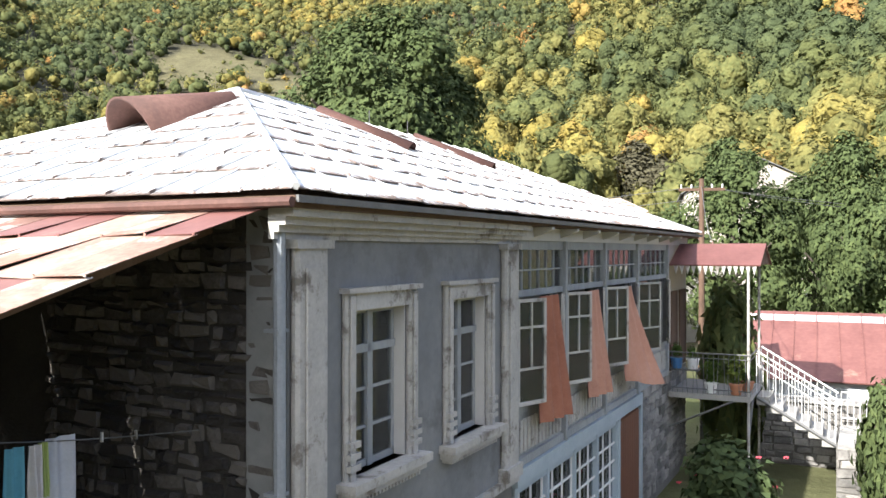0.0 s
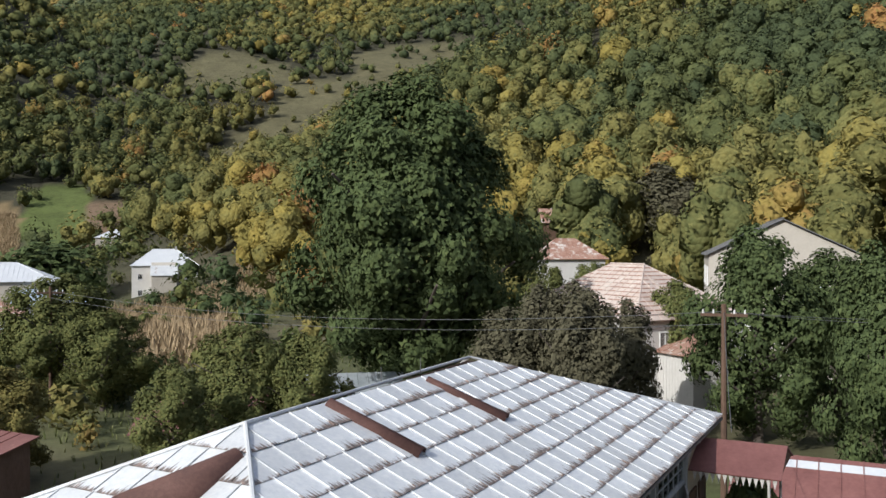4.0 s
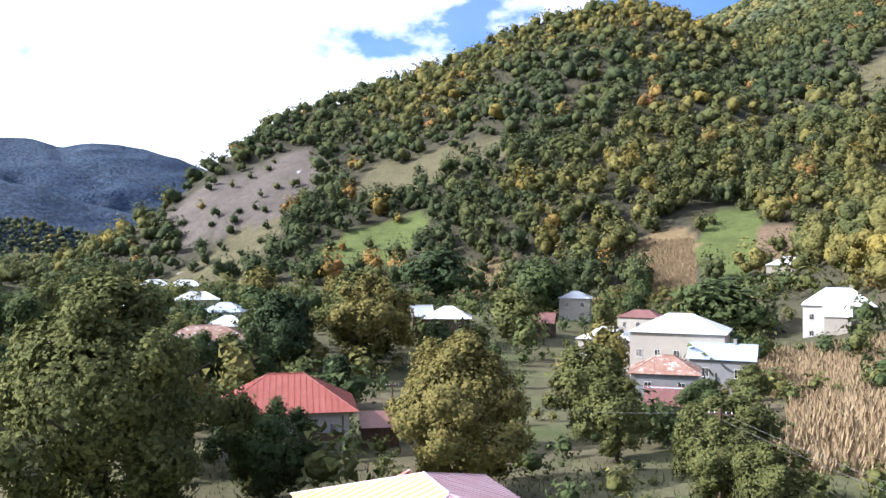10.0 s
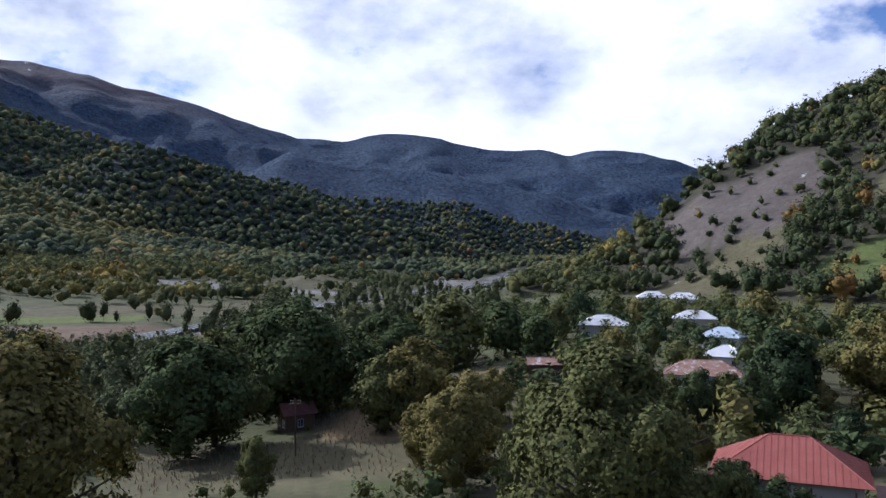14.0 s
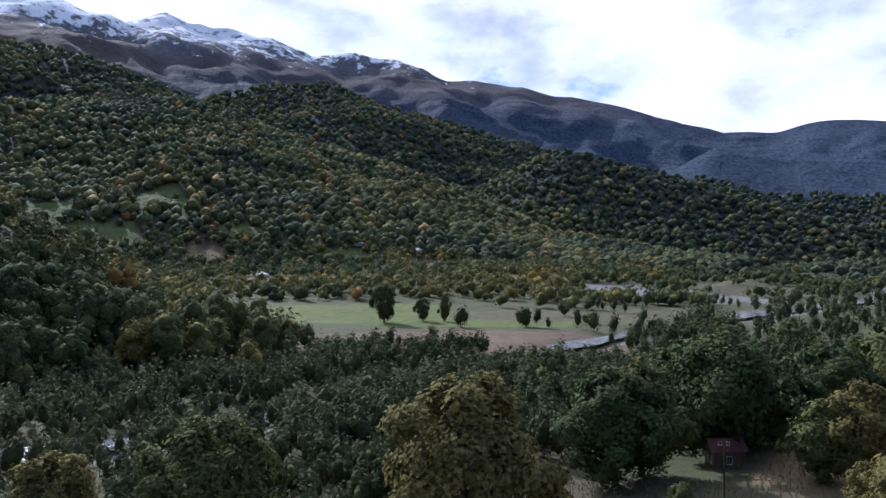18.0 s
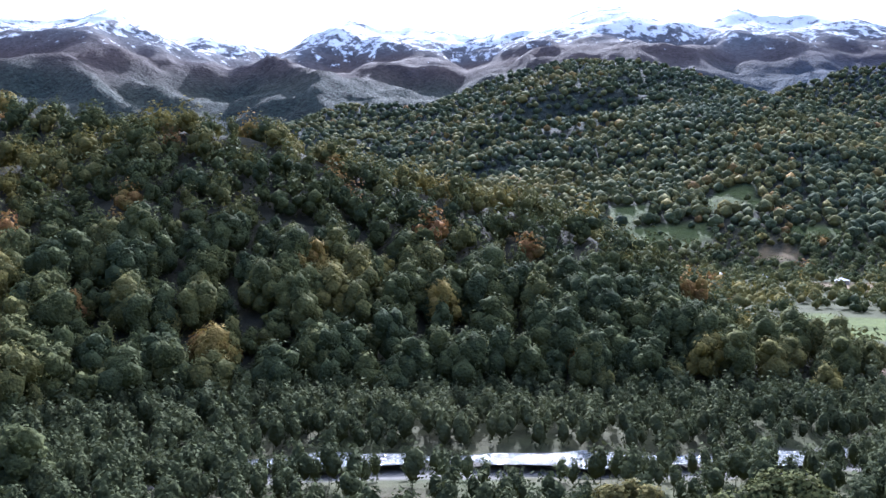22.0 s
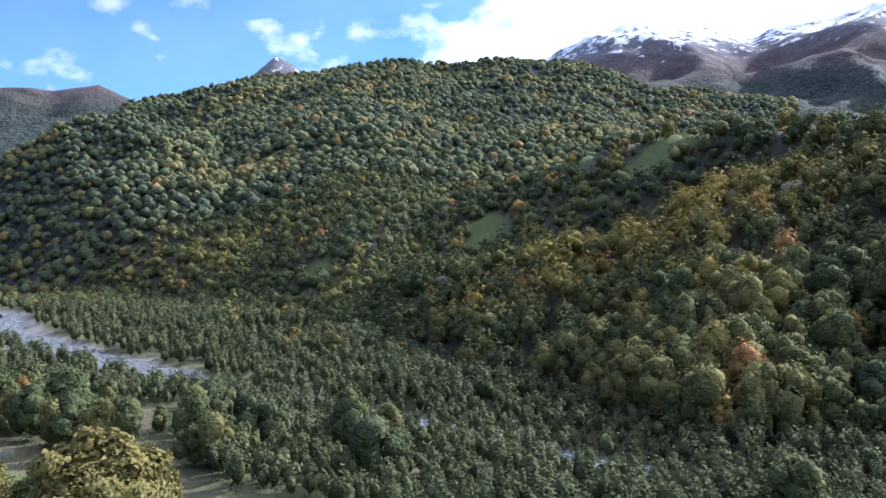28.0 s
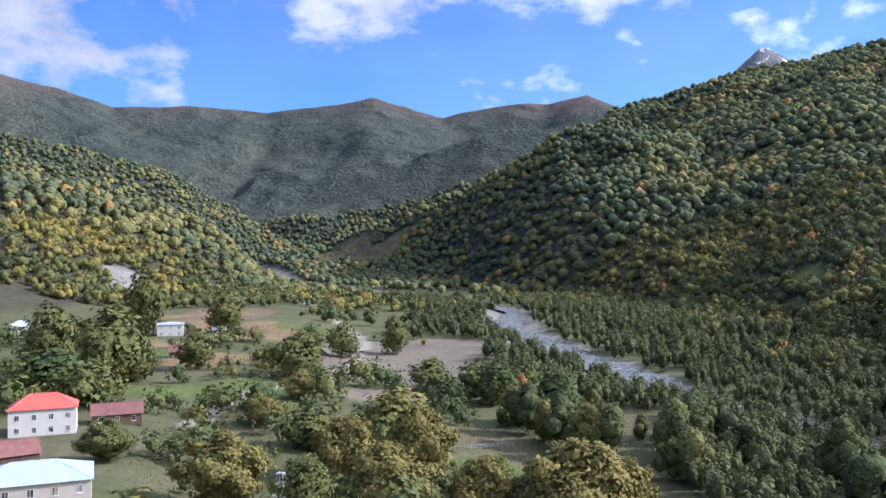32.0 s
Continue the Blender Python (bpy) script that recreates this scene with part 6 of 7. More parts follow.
def sheets(corners, rows, gap, seed):
    """Lapped metal sheets on one slope: corners are lower left, lower right, then the upper one or two."""
    rng = random.Random(seed)
    lo_a, lo_b, hi_b, hi_a = [Vector(p) for p in (corners if len(corners) == 4 else (*corners, corners[2]))]
    n = (lo_b - lo_a).cross(hi_a - lo_a).normalized()
    n = n if n.z > 0 else -n
    for r in range(rows):
        f0, f1 = r / rows, (r + 1) / rows
        a0, b0, a1, b1 = lo_a.lerp(hi_a, f0), lo_b.lerp(hi_b, f0), lo_a.lerp(hi_a, f1), lo_b.lerp(hi_b, f1)
        along = (lo_b - lo_a).normalized()
        s0, e0 = (a0 - lo_a).dot(along), (b0 - lo_a).dot(along)
        s1, e1 = (a1 - lo_a).dot(along), (b1 - lo_a).dot(along)
        up = (a1 - a0) - along * (a1 - a0).dot(along)
        first = a0 - along * s0
        cut = s0
        while cut < e0 - 0.02:
            nxt = min(e0, cut + gap * rng.uniform(0.85, 1.15))
            poly = [(cut + 0.004, 0.0), (nxt - 0.004, 0.0), (nxt - 0.004, 1.0), (cut + 0.004, 1.0)]
            for inside in (lambda p: p[0] - (s0 + (s1 - s0) * p[1]), lambda p: (e0 + (e1 - e0) * p[1]) - p[0]):
                kept_ = []
                for p, q in zip(poly, poly[1:] + poly[:1]):
                    ip, iq = inside(p), inside(q)
                    if ip >= -1e-6:
                        kept_.append(p)
                    if (ip > 1e-6 and iq < -1e-6) or (ip < -1e-6 and iq > 1e-6):
                        k = ip / (ip - iq)
                        kept_.append((p[0] + (q[0] - p[0]) * k, p[1] + (q[1] - p[1]) * k))
                poly = kept_
            if len(poly) >= 3:
                lift = rng.uniform(0.010, 0.024)
                tops = [first + along * x + up * (f - 0.03 * (1 - f)) + n * (lift * (1 - f) + 0.004) for x, f in poly]
                k = len(poly)
                verts = [*tops, *[v - n * 0.010 for v in tops]]
                faces = [tuple(range(k))] + [(i, k + i, k + (i + 1) % k, (i + 1) % k) for i in range(k)]
                right = max(f for x, f in poly if x > nxt - 0.01) if any(x > nxt - 0.01 for x, f in poly) else 0.0
                if right > 0.1:
                    g = [first + along * (nxt - 0.014) + up * f + n * (lift * (1 - f) + 0.005) for f in (0.0, right)]
                    w = along * 0.014
                    m = len(verts)
                    verts += [g[0], g[0] + w, g[1] + w, g[1], *[v + n * 0.02 for v in (g[0], g[0] + w, g[1] + w, g[1])]]
                    faces += [(m + 4, m + 5, m + 6, m + 7), (m, m + 1, m + 5, m + 4), (m + 1, m + 2, m + 6, m + 5), (m + 3, m, m + 4, m + 7)]
                    edges = [1 - f for x, f in poly] * 2 + [1, 1, 1 - right, 1 - right] * 2
                else:
                    edges = [1 - f for x, f in poly] * 2
                acrosses = [(x - cut) / gap for x, f in poly] * 2 + [1.0] * (len(verts) - 2 * k)
                me = bpy.data.meshes.new("sheet")
                me.from_pydata(verts, [], faces)
                me.attributes.new("edge", "FLOAT", "POINT").data.foreach_set("value", edges)
                me.attributes.new("across", "FLOAT", "POINT").data.foreach_set("value", acrosses)
                me.materials.append(sheet_mat)
                part("sheet", me, None, roof)
            cut = nxt


sheets([(0, 0, EAVE), (LONG, 0, EAVE), RIDGE_B, RIDGE_A], 8, 0.55, 1)
sheets([(0, DEEP, EAVE), (0, 0, EAVE), RIDGE_A], 8, 0.55, 2)
for a, b in (((0, 0, EAVE), RIDGE_A), ((LONG, 0, EAVE), RIDGE_B), (RIDGE_A, RIDGE_B), ((0, DEEP, EAVE), RIDGE_A), ((LONG, DEEP, EAVE), RIDGE_B)):
    part("hip_cap", Shape().tube(Vector(a) + Vector((0, 0, 0.03)), Vector(b) + Vector((0, 0, 0.03)), 0.035, sides=6), zinc, roof)
for x in (9.0, 10.6):
    part("rod", Shape().tube((x, 4.8, TOP), (x, 4.8, TOP + 0.35), 0.012, 0.008, 5), iron, roof)


def half_pipe(name, mouth, tail, r_mouth, r_tail, mat, label, flare=1.0):
    """A half-round metal vent that lies on the roof, open at its lower end."""
    mouth, tail = Vector(mouth), Vector(tail)
    ax = (tail - mouth).normalized()
    side = ax.cross(Vector((0, 0, 1))).normalized()
    up = side.cross(ax).normalized()
    out = Shape()
    n = 12
    for skin in (1.0, 0.93):
        for p, r in ((mouth, r_mouth), (tail, r_tail)):
            out.v += [tuple(p + side * r * skin * math.cos(math.pi * i / n) + up * r * flare * skin * math.sin(math.pi * i / n)) for i in range(n + 1)]
    k = n + 1
    for i in range(n):
        out.f += [(i, i + 1, k + i + 1, k + i), (2 * k + i + 1, 2 * k + i, 3 * k + i, 3 * k + i + 1), (i + 1, i, 2 * k + i, 2 * k + i + 1)]
    return part(name, out, mat, home, label, smooth=True)


old_rust = worn("old brown rust", [(0.055, 0.026, 0.022), (0.095, 0.044, 0.035), (0.15, 0.075, 0.06)], scale=1.5, rough=0.8, bump=0.3)
half_pipe("roof_vent", (2.60, 4.55, 7.46), (4.10, 4.15, 8.22), 0.56, 0.12, old_rust, "wide rust-brown sheet metal hood", 1.10)
half_pipe("roof_vent", (7.1, 2.80, 7.70), (6.85, 4.55, 8.47), 0.17, 0.13, old_rust, "rusty half-round vent")
half_pipe("roof_vent", (10.55, 2.75, 7.69), (10.25, 4.45, 8.42), 0.15, 0.11, old_rust, "rusty half-round vent")

# walls: a thick shell with openings
W0, FACE = 0.34, 0.34
def wall_with_holes(x0, x1, z0, z1, holes, thick=0.45):
    """A wall along x whose face lies at y = FACE, cut by rectangular holes (xa, xb, za, zb)."""
    out = Shape()
    xs = sorted({x0, x1, *[h[0] for h in holes], *[h[1] for h in holes]})
    zs = sorted({z0, z1, *[h[2] for h in holes], *[h[3] for h in holes]})
    for xa, xb in zip(xs, xs[1:]):
        for za, zb in zip(zs, zs[1:]):
            if not any(h[0] <= (xa + xb) / 2 <= h[1] and h[2] <= (za + zb) / 2 <= h[3] for h in holes):
                out.box(xa, FACE, za, xb, FACE + thick, zb)
    return out


WIN = [(1.35, 2.45, 3.78, 5.42), (3.52, 4.62, 3.70, 5.42)]
part("facade_wall", wall_with_holes(W0, 5.68, 2.8, 6.42, WIN), plaster, home, "grey plastered wall")
part("lower_wall", Shape().box(W0, FACE + 0.04, -0.6, 5.68, FACE + 0.5, 2.8), mortar, home)
part("end_wall", Shape().box(W0 + 0.04, FACE + 0.45, -0.6, W0 + 0.5, DEEP - 0.3, 6.4), shaded_mortar, home, "rubble stone wall, darkened for shade under the lean-to")
part("rear_wall", Shape().box(W0 + 0.5, DEEP - 0.75, -0.6, LONG - 0.35, DEEP - 0.3, 6.4).box(LONG - 0.8, FACE + 0.5, -0.6, LONG - 0.35, DEEP - 0.75, 6.4), mortar, home)
part("floor_slab", Shape().box(W0 + 0.5, FACE + 0.5, 2.55, LONG - 0.8, DEEP - 0.75, 2.75), dark_wood, home)
part("soffit", Shape().box(0.06, 0.06, 6.36, LONG - 0.05, DEEP - 0.1, 6.42), dark_wood, home)
part("inner_wall", Shape().box(W0 + 0.5, 3.2, 2.76, LONG - 0.8, 3.35, 6.35), beige_wall, home)

# cornice and pilasters of pale peeling paint
for z0, z1, out_ in ((6.10, 6.16, 0.04), (6.16, 6.22, 0.09), (6.22, 6.29, 0.16), (6.29, 6.36, 0.24)):
    part("cornice", Shape().box(0.10, FACE - out_, z0, 5.76, FACE + 0.02, z1), trim, home, "pale cornice moulding")
for x0, x1 in ((0.36, 0.84), (5.14, 5.62)):
    pil = Shape().box(x0, FACE - 0.10, 3.0, x1, FACE, 6.02, cut=0.03).box(x0 - 0.04, FACE - 0.13, 6.02, x1 + 0.04, FACE, 6.10).box(x0 - 0.05, FACE - 0.14, 2.82, x1 + 0.05, FACE, 3.0)
    pil.box(x0 + 0.10, FACE - 0.125, 3.2, x1 - 0.10, FACE - 0.10, 5.85, cut=0.015)
    part("pilaster", pil, trim, home, "panelled pale pilaster with peeling paint")
part("string_course", Shape().box(W0, FACE - 0.08, 2.72, 5.68, FACE, 2.82), trim, home)
part("downpipe", Shape().tube((0.20, FACE - 0.02, 6.25), (0.22, FACE - 0.02, 0.1), 0.055, sides=10).box(0.14, FACE - 0.05, 5.3, 0.30, FACE + 0.1, 5.33).box(0.14, FACE - 0.05, 3.9, 0.30, FACE + 0.1, 3.93), pipe_tin, home, "dented blue-grey tin downpipe")
part("gutter", Shape().tube((-0.05, 0.0, 6.40), (-0.05, DEEP, 6.38), 0.045, sides=8), old_rust, home, "red-brown gutter")
part("gutter", Shape().box(0.0, -0.03, 6.40, LONG, 0.0, 6.46), iron, home, "dark eave edge")


def tall_window(xa, xb, za, zb):
    """A tall casement deep in the wall, with a moulded casing, a dentilled sill and six panes a leaf."""
    case = Shape()
    t = 0.17
    for x0, x1 in ((xa - t, xa), (xb, xb + t)):
        case.box(x0, FACE - 0.07, za, x1, FACE + 0.0, zb + t, cut=0.02).box(x0 + 0.04, FACE - 0.10, za, x1 - 0.04, FACE - 0.07, zb + t - 0.03, cut=0.01)
    case.box(xa, FACE - 0.07, zb, xb, FACE, zb + t).box(xa - t - 0.03, FACE - 0.12, zb + t, xb + t + 0.03, FACE, zb + t + 0.05)
    for x0 in (xa - t, xb):
        for k in range(3):
            case.box(x0 - 0.01, FACE - 0.12, za + 0.10 + 0.11 * k, x0 + t + 0.01, FACE - 0.07, za + 0.16 + 0.11 * k)
    win = part("window", case, trim, home, "tall window in a pale moulded casing")
    sill = Shape().box(xa - t - 0.08, FACE - 0.22, za - 0.09, xb + t + 0.08, FACE + 0.30, za).box(xa - t - 0.04, FACE - 0.16, za - 0.17, xb + t + 0.04, FACE, za - 0.09)
    k, n = 0, int((xb - xa + 2 * t) / 0.07)
    for k in range(n):
        sill.box(xa - t + 0.07 * k, FACE - 0.14, za - 0.22, xa - t + 0.07 * k + 0.035, FACE, za - 0.17)
    part("sill", sill, trim, win)
    part("reveal", Shape().box(xa, FACE, za, xa + 0.02, FACE + 0.34, zb - 0.02), pale_plaster, win)
    part("reveal", Shape().box(xb - 0.02, FACE, za, xb, FACE + 0.34, zb - 0.02), pale_plaster, win)
    part("reveal", Shape().box(xa, FACE, zb - 0.02, xb, FACE + 0.34, zb), pale_plaster, win)
    y = FACE + 0.13
    bars = Shape().box(xa, y, za, xa + 0.07, y + 0.06, zb).box(xb - 0.07, y, za, xb, y + 0.06, zb).box(xa, y, zb - 0.06, xb, y + 0.06, zb).box(xa, y, za, xb, y + 0.06, za + 0.07)
    mid, tr = (xa + xb) / 2, za + (zb - za) * 0.72
    bars.box(mid - 0.05, y - 0.02, za, mid + 0.05, y + 0.06, zb).box(xa, y - 0.02, tr, xb, y + 0.06, tr + 0.08)
    for f in (0.24, 0.48):
        bars.box(xa, y, za + (zb - za) * f, xb, y + 0.05, za + (zb - za) * f + 0.03)
    part("sash", bars, grey_wood, win)
    for x0, x1 in ((xa + 0.07, mid - 0.05), (mid + 0.05, xb - 0.07)):
        for z0, z1 in ((za + 0.07, za + (zb - za) * 0.24), (za + (zb - za) * 0.24 + 0.03, za + (zb - za) * 0.48), (za + (zb - za) * 0.48 + 0.03, tr), (tr + 0.08, zb - 0.06)):
            part("pane", Shape().box(x0, y + 0.02, z0, x1, y + 0.026, z1), clear_pane, win)
    return win


def see_through(make):
    clear = make("ShaderNodeBsdfTransparent", {"Color": (0.82, 0.85, 0.86, 1)})
    shine = make("ShaderNodeBsdfGlossy", {"Color": (0.9, 0.9, 0.9, 1), "Roughness": 0.03})
    fac = make("ShaderNodeFresnel", {"IOR": 1.5})
    grime = make("ShaderNodeBsdfDiffuse", {"Color": (0.30, 0.30, 0.29, 1)})
    a = make("ShaderNodeMixShader", {0: fac.outputs[0], 1: clear.outputs[0], 2: shine.outputs[0]})
    return make("ShaderNodeMixShader", {0: 0.05, 1: a.outputs[0], 2: grime.outputs[0]}).outputs[0]


clear_pane = material("dusty window glass", see_through)
for w in WIN:
    tall_window(*w)
red_cloth = worn("red cloth", [(0.42, 0.03, 0.035), (0.50, 0.05, 0.05)], scale=2.0, rough=0.9, bump=0.1)
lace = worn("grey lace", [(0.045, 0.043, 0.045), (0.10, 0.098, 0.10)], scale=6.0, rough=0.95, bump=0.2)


def drape(name, x0, x1, z0, z1, y, mat, label, waves=5, deep=0.04, parent=None, spread=0.0, swing=0.0, sag=0.0):
    """A hanging cloth with folds; spread widens its lower edge, swing carries it outwards."""
    out = Shape()
    nx, nz = waves * 6, 10
    for s in (0, 1):
        for j in range(nz + 1):
            f = j / nz
            for i in range(nx + 1):
                g = i / nx
                x = x0 + (x1 - x0) * g + spread * f * (g - 0.1)
                fold = deep * (0.4 + 0.6 * f) * math.sin(g * waves * 2 * math.pi + 0.8 * math.sin(3 * f + g * 4))
                z = z1 + (z0 - z1) * f + sag * f * math.sin(g * 5 + 1) - sag * f * g
                out.v.append((x, y + fold - swing * f ** 1.4 * (0.12 + 0.88 * g) + s * 0.006, z))
    k = (nx + 1) * (nz + 1)
    for j in range(nz):
        for i in range(nx):
            a = j * (nx + 1) + i
            out.f += [(a, a + 1, a + nx + 2, a + nx + 1), (k + a + nx + 1, k + a + nx + 2, k + a + 1, k + a)]
    ob = part(name, out, mat, parent, "" if parent is None else label, smooth=True)
    if parent is None:
        ob.matrix_world = HOME
        tagged(ob, label, "curtain", "curtains of the old house")
    return ob


for (xa, xb, za, zb), bright in zip(WIN, (True, False)):
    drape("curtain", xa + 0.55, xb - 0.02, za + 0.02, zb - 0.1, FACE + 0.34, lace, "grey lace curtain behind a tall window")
    if bright:
        drape("curtain", xa + 0.03, xa + 0.62, za + 0.75, zb - 0.5, FACE + 0.26, red_cloth, "red cloth hanging behind a tall window", 3)

# the glazed gallery, its casements standing open
G0, G1 = 5.72, 16.25
POSTS = [G0, 7.98, 10.42, 13.05, G1]
gal = part("gallery", Shape().box(G0, FACE + 0.02, 6.02, G1, FACE + 0.14, 6.16).box(G0, FACE + 0.02, 5.32, G1, FACE + 0.14, 5.42).box(G0, FACE, 3.62, G1, FACE + 0.16, 3.72).box(G0, FACE, 2.84, G1, FACE + 0.16, 2.96), grey_wood, home, "weathered grey glazed timber gallery")
part("frieze", Shape().box(G0, FACE - 0.02, 6.16, LONG - 0.4, FACE + 0.10, 6.36), pale_plaster, gal, "pale painted frieze board")
for k, x in enumerate(POSTS):
    part("post", Shape().box(x - 0.05, FACE - 0.04, 2.84, x + 0.05, FACE + 0.12, 6.16, cut=0.01), grey_wood, gal)
for k in range(9):
    x = G0 + 0.7 + k * 1.25
    part("bracket", Shape().add([(x, FACE, 6.36), (x + 0.09, FACE, 6.36), (x + 0.09, FACE, 6.20), (x, FACE, 6.20), (x, 0.02, 6.36), (x + 0.09, 0.02, 6.36), (x + 0.09, 0.02, 6.32), (x, 0.02, 6.32)],
                                [(0, 1, 2, 3), (4, 7, 6, 5), (0, 4, 5, 1), (2, 6, 7, 3), (1, 5, 6, 2), (0, 3, 7, 4)]), pale_plaster, gal)


def casement(hinge, turn_, w, z0, z1, out_y):
    """An open leaf, hinged at x = hinge and swung out by turn_ degrees."""
    m = pose(hinge, out_y, 0, 0, 0, turn_)
    fr = Shape().box(0, -0.02, z0, 0.05, 0.02, z1, m).box(w - 0.05, -0.02, z0, w, 0.02, z1, m).box(0.05, -0.02, z1 - 0.05, w - 0.05, 0.02, z1, m).box(0.05, -0.02, z0, w - 0.05, 0.02, z0 + 0.06, m)
    fr.box(0.05, -0.015, z0 + (z1 - z0) * 0.33, w - 0.05, 0.015, z0 + (z1 - z0) * 0.33 + 0.035, m).box(0.05, -0.015, z0 + (z1 - z0) * 0.72, w - 0.05, 0.015, z0 + (z1 - z0) * 0.72 + 0.035, m).box(w / 2 - 0.015, -0.015, z0 + (z1 - z0) * 0.33, w / 2 + 0.015, 0.015, z1, m)
    leaf = part("casement", fr, trim, gal, "open casement with six panes")
    part("pane", Shape().box(0.05, -0.003, z0 + 0.06, w - 0.05, 0.003, z1 - 0.05, m), clear_pane, leaf)


for k, (a, b) in enumerate(zip(POSTS, POSTS[1:])):
    span = b - a
    for j in range(6):
        x = a + 0.05 + (span - 0.1) * j / 6
        part("pane", Shape().box(x + 0.01, FACE + 0.07, 5.42, x + (span - 0.1) / 6 - 0.01, FACE + 0.076, 6.02), clear_pane, gal)
        part("glazing_bar", Shape().box(x - 0.012, FACE + 0.05, 5.42, x + 0.012, FACE + 0.10, 6.02), grey_wood, gal)
    part("glazing_bar", Shape().box(a + 0.05, FACE + 0.05, 5.70, b - 0.05, FACE + 0.10, 5.725), grey_wood, gal)
    w = span * 0.26
    casement(a + 0.06, -20, w * 1.1, 3.74, 5.30, FACE)
    casement(b - 0.06, 180 + 16, w * 1.1, 3.74, 5.30, FACE)
    part("fixed_sash", Shape().box(b - 0.06 - w * 0.9, FACE + 0.06, 3.74, b - 0.06 - w * 0.9 + 0.05, FACE + 0.11, 5.30).box(b - 0.3, FACE + 0.06, 3.74, b - 0.26, FACE + 0.11, 5.30), grey_wood, gal)
    # board panel with a blind balustrade below
    part("panel", Shape().box(a + 0.05, FACE + 0.06, 2.96, b - 0.05, FACE + 0.12, 3.62), grey_wood, gal)
    n = int(span / 0.17)
    for j in range(n):
        x = a + 0.08 + (span - 0.16) * (j + 0.5) / n
        part("baluster", Shape().box(x - 0.045, FACE + 0.02, 3.02, x + 0.045, FACE + 0.06, 3.50, cut=0.012), trim, gal)
drape("curtain", 6.30, 7.10, 3.42, 5.32, FACE - 0.17, dark_peach, "dark terracotta curtain blown out of the gallery window", 3, 0.06, spread=0.3, swing=0.16)
drape("curtain", 8.78, 9.36, 3.42, 5.30, FACE - 0.17, peach, "faded terracotta curtain hanging out of the gallery window", 3, 0.05, spread=0.4, swing=0.18)
drape("curtain", 11.15, 11.75, 3.34, 5.28, FACE - 0.17, peach, "faded terracotta curtain billowing far out of the gallery window", 3, 0.06, spread=0.6, swing=0.60, sag=0.06)
drape("curtain", 14.2, 14.9, 3.76, 5.28, FACE + 0.22, peach, "dark terracotta curtain inside the gallery", 3, 0.06)

# ground floor: blue-framed glazing, a door and rubble stone
part("beam", Shape().box(G0, FACE - 0.04, 2.58, 13.4, FACE + 0.3, 2.82), blue_paint, home, "light blue beam")
low_glaze = part("lower_glazing", Shape().box(G0, FACE + 0.02, 0.9, 11.35, FACE + 0.12, 1.02).box(G0, FACE + 0.02, 2.46, 11.35, FACE + 0.12, 2.58).box(G0, FACE + 0.04, 0.0, 11.35, FACE + 0.2, 0.9), blue_paint, home, "light blue glazed screen")
for k in range(5):
    x = G0 + k * 1.40
    part("post", Shape().box(x, FACE, 0.0, x + 0.09, FACE + 0.14, 2.58), blue_paint, low_glaze)
for k in range(11):
    x = G0 + 0.25 + k * 0.5
    part("bar", Shape().box(x, FACE + 0.04, 1.02, x + 0.022, FACE + 0.07, 2.46), white_paint, low_glaze)
for z in (1.38, 1.74, 2.10):
    part("bar", Shape().box(G0, FACE + 0.04, z, 11.3, FACE + 0.07, z + 0.03), white_paint, low_glaze)
part("pane", Shape().box(G0 + 0.05, FACE + 0.09, 1.02, 11.3, FACE + 0.096, 2.46), clear_pane, low_glaze)
door = part("door", Shape().box(11.5, FACE + 0.05, 0.1, 13.3, FACE + 0.12, 2.5), door_wood, home, "brown boarded double door")
for k in range(9):
    part("board", Shape().box(11.52 + k * 0.197, FACE + 0.02, 0.12, 11.70 + k * 0.197, FACE + 0.05, 2.48), door_wood, door)
part("door_frame", Shape().box(11.38, FACE - 0.03, 0.0, 11.5, FACE + 0.14, 2.58).box(13.3, FACE - 0.03, 0.0, 13.42, FACE + 0.14, 2.58), blue_paint, home)
part("stone_backing", Shape().box(13.42, FACE + 0.05, -0.6, LONG - 0.35, FACE + 0.5, 2.84), mortar, home)
part("side_wall", Shape().box(G1, FACE + 0.02, 2.84, LONG - 0.4, FACE + 0.45, 6.30), beige_wall, home, "stained beige boarded wall by the balcony")
for x0 in (16.6, 17.8):
    part("balcony_door", Shape().box(x0, FACE - 0.03, 2.9, x0 + 0.06, FACE + 0.02, 4.95).box(x0 + 0.8, FACE - 0.03, 2.9, x0 + 0.86, FACE + 0.02, 4.95).box(x0 + 0.06, FACE - 0.03, 4.87, x0 + 0.8, FACE + 0.02, 4.95).box(x0 + 0.06, FACE - 0.01, 2.9, x0 + 0.8, FACE + 0.015, 4.87), dark_wood, home, "dark boarded balcony door")


# field stone darkened to hold the lean-to's shade, with reddish spots of its own
shaded_stone = worn("rubble stone darkened for shade", [(0.028, 0.025, 0.024), (0.065, 0.058, 0.054), (0.13, 0.118, 0.108)], scale=2.2, rough=0.95, bump=0.8, random_by=0.7, depth=0.03, spots=((0.12, 0.05, 0.04), 0.30, 1.3))


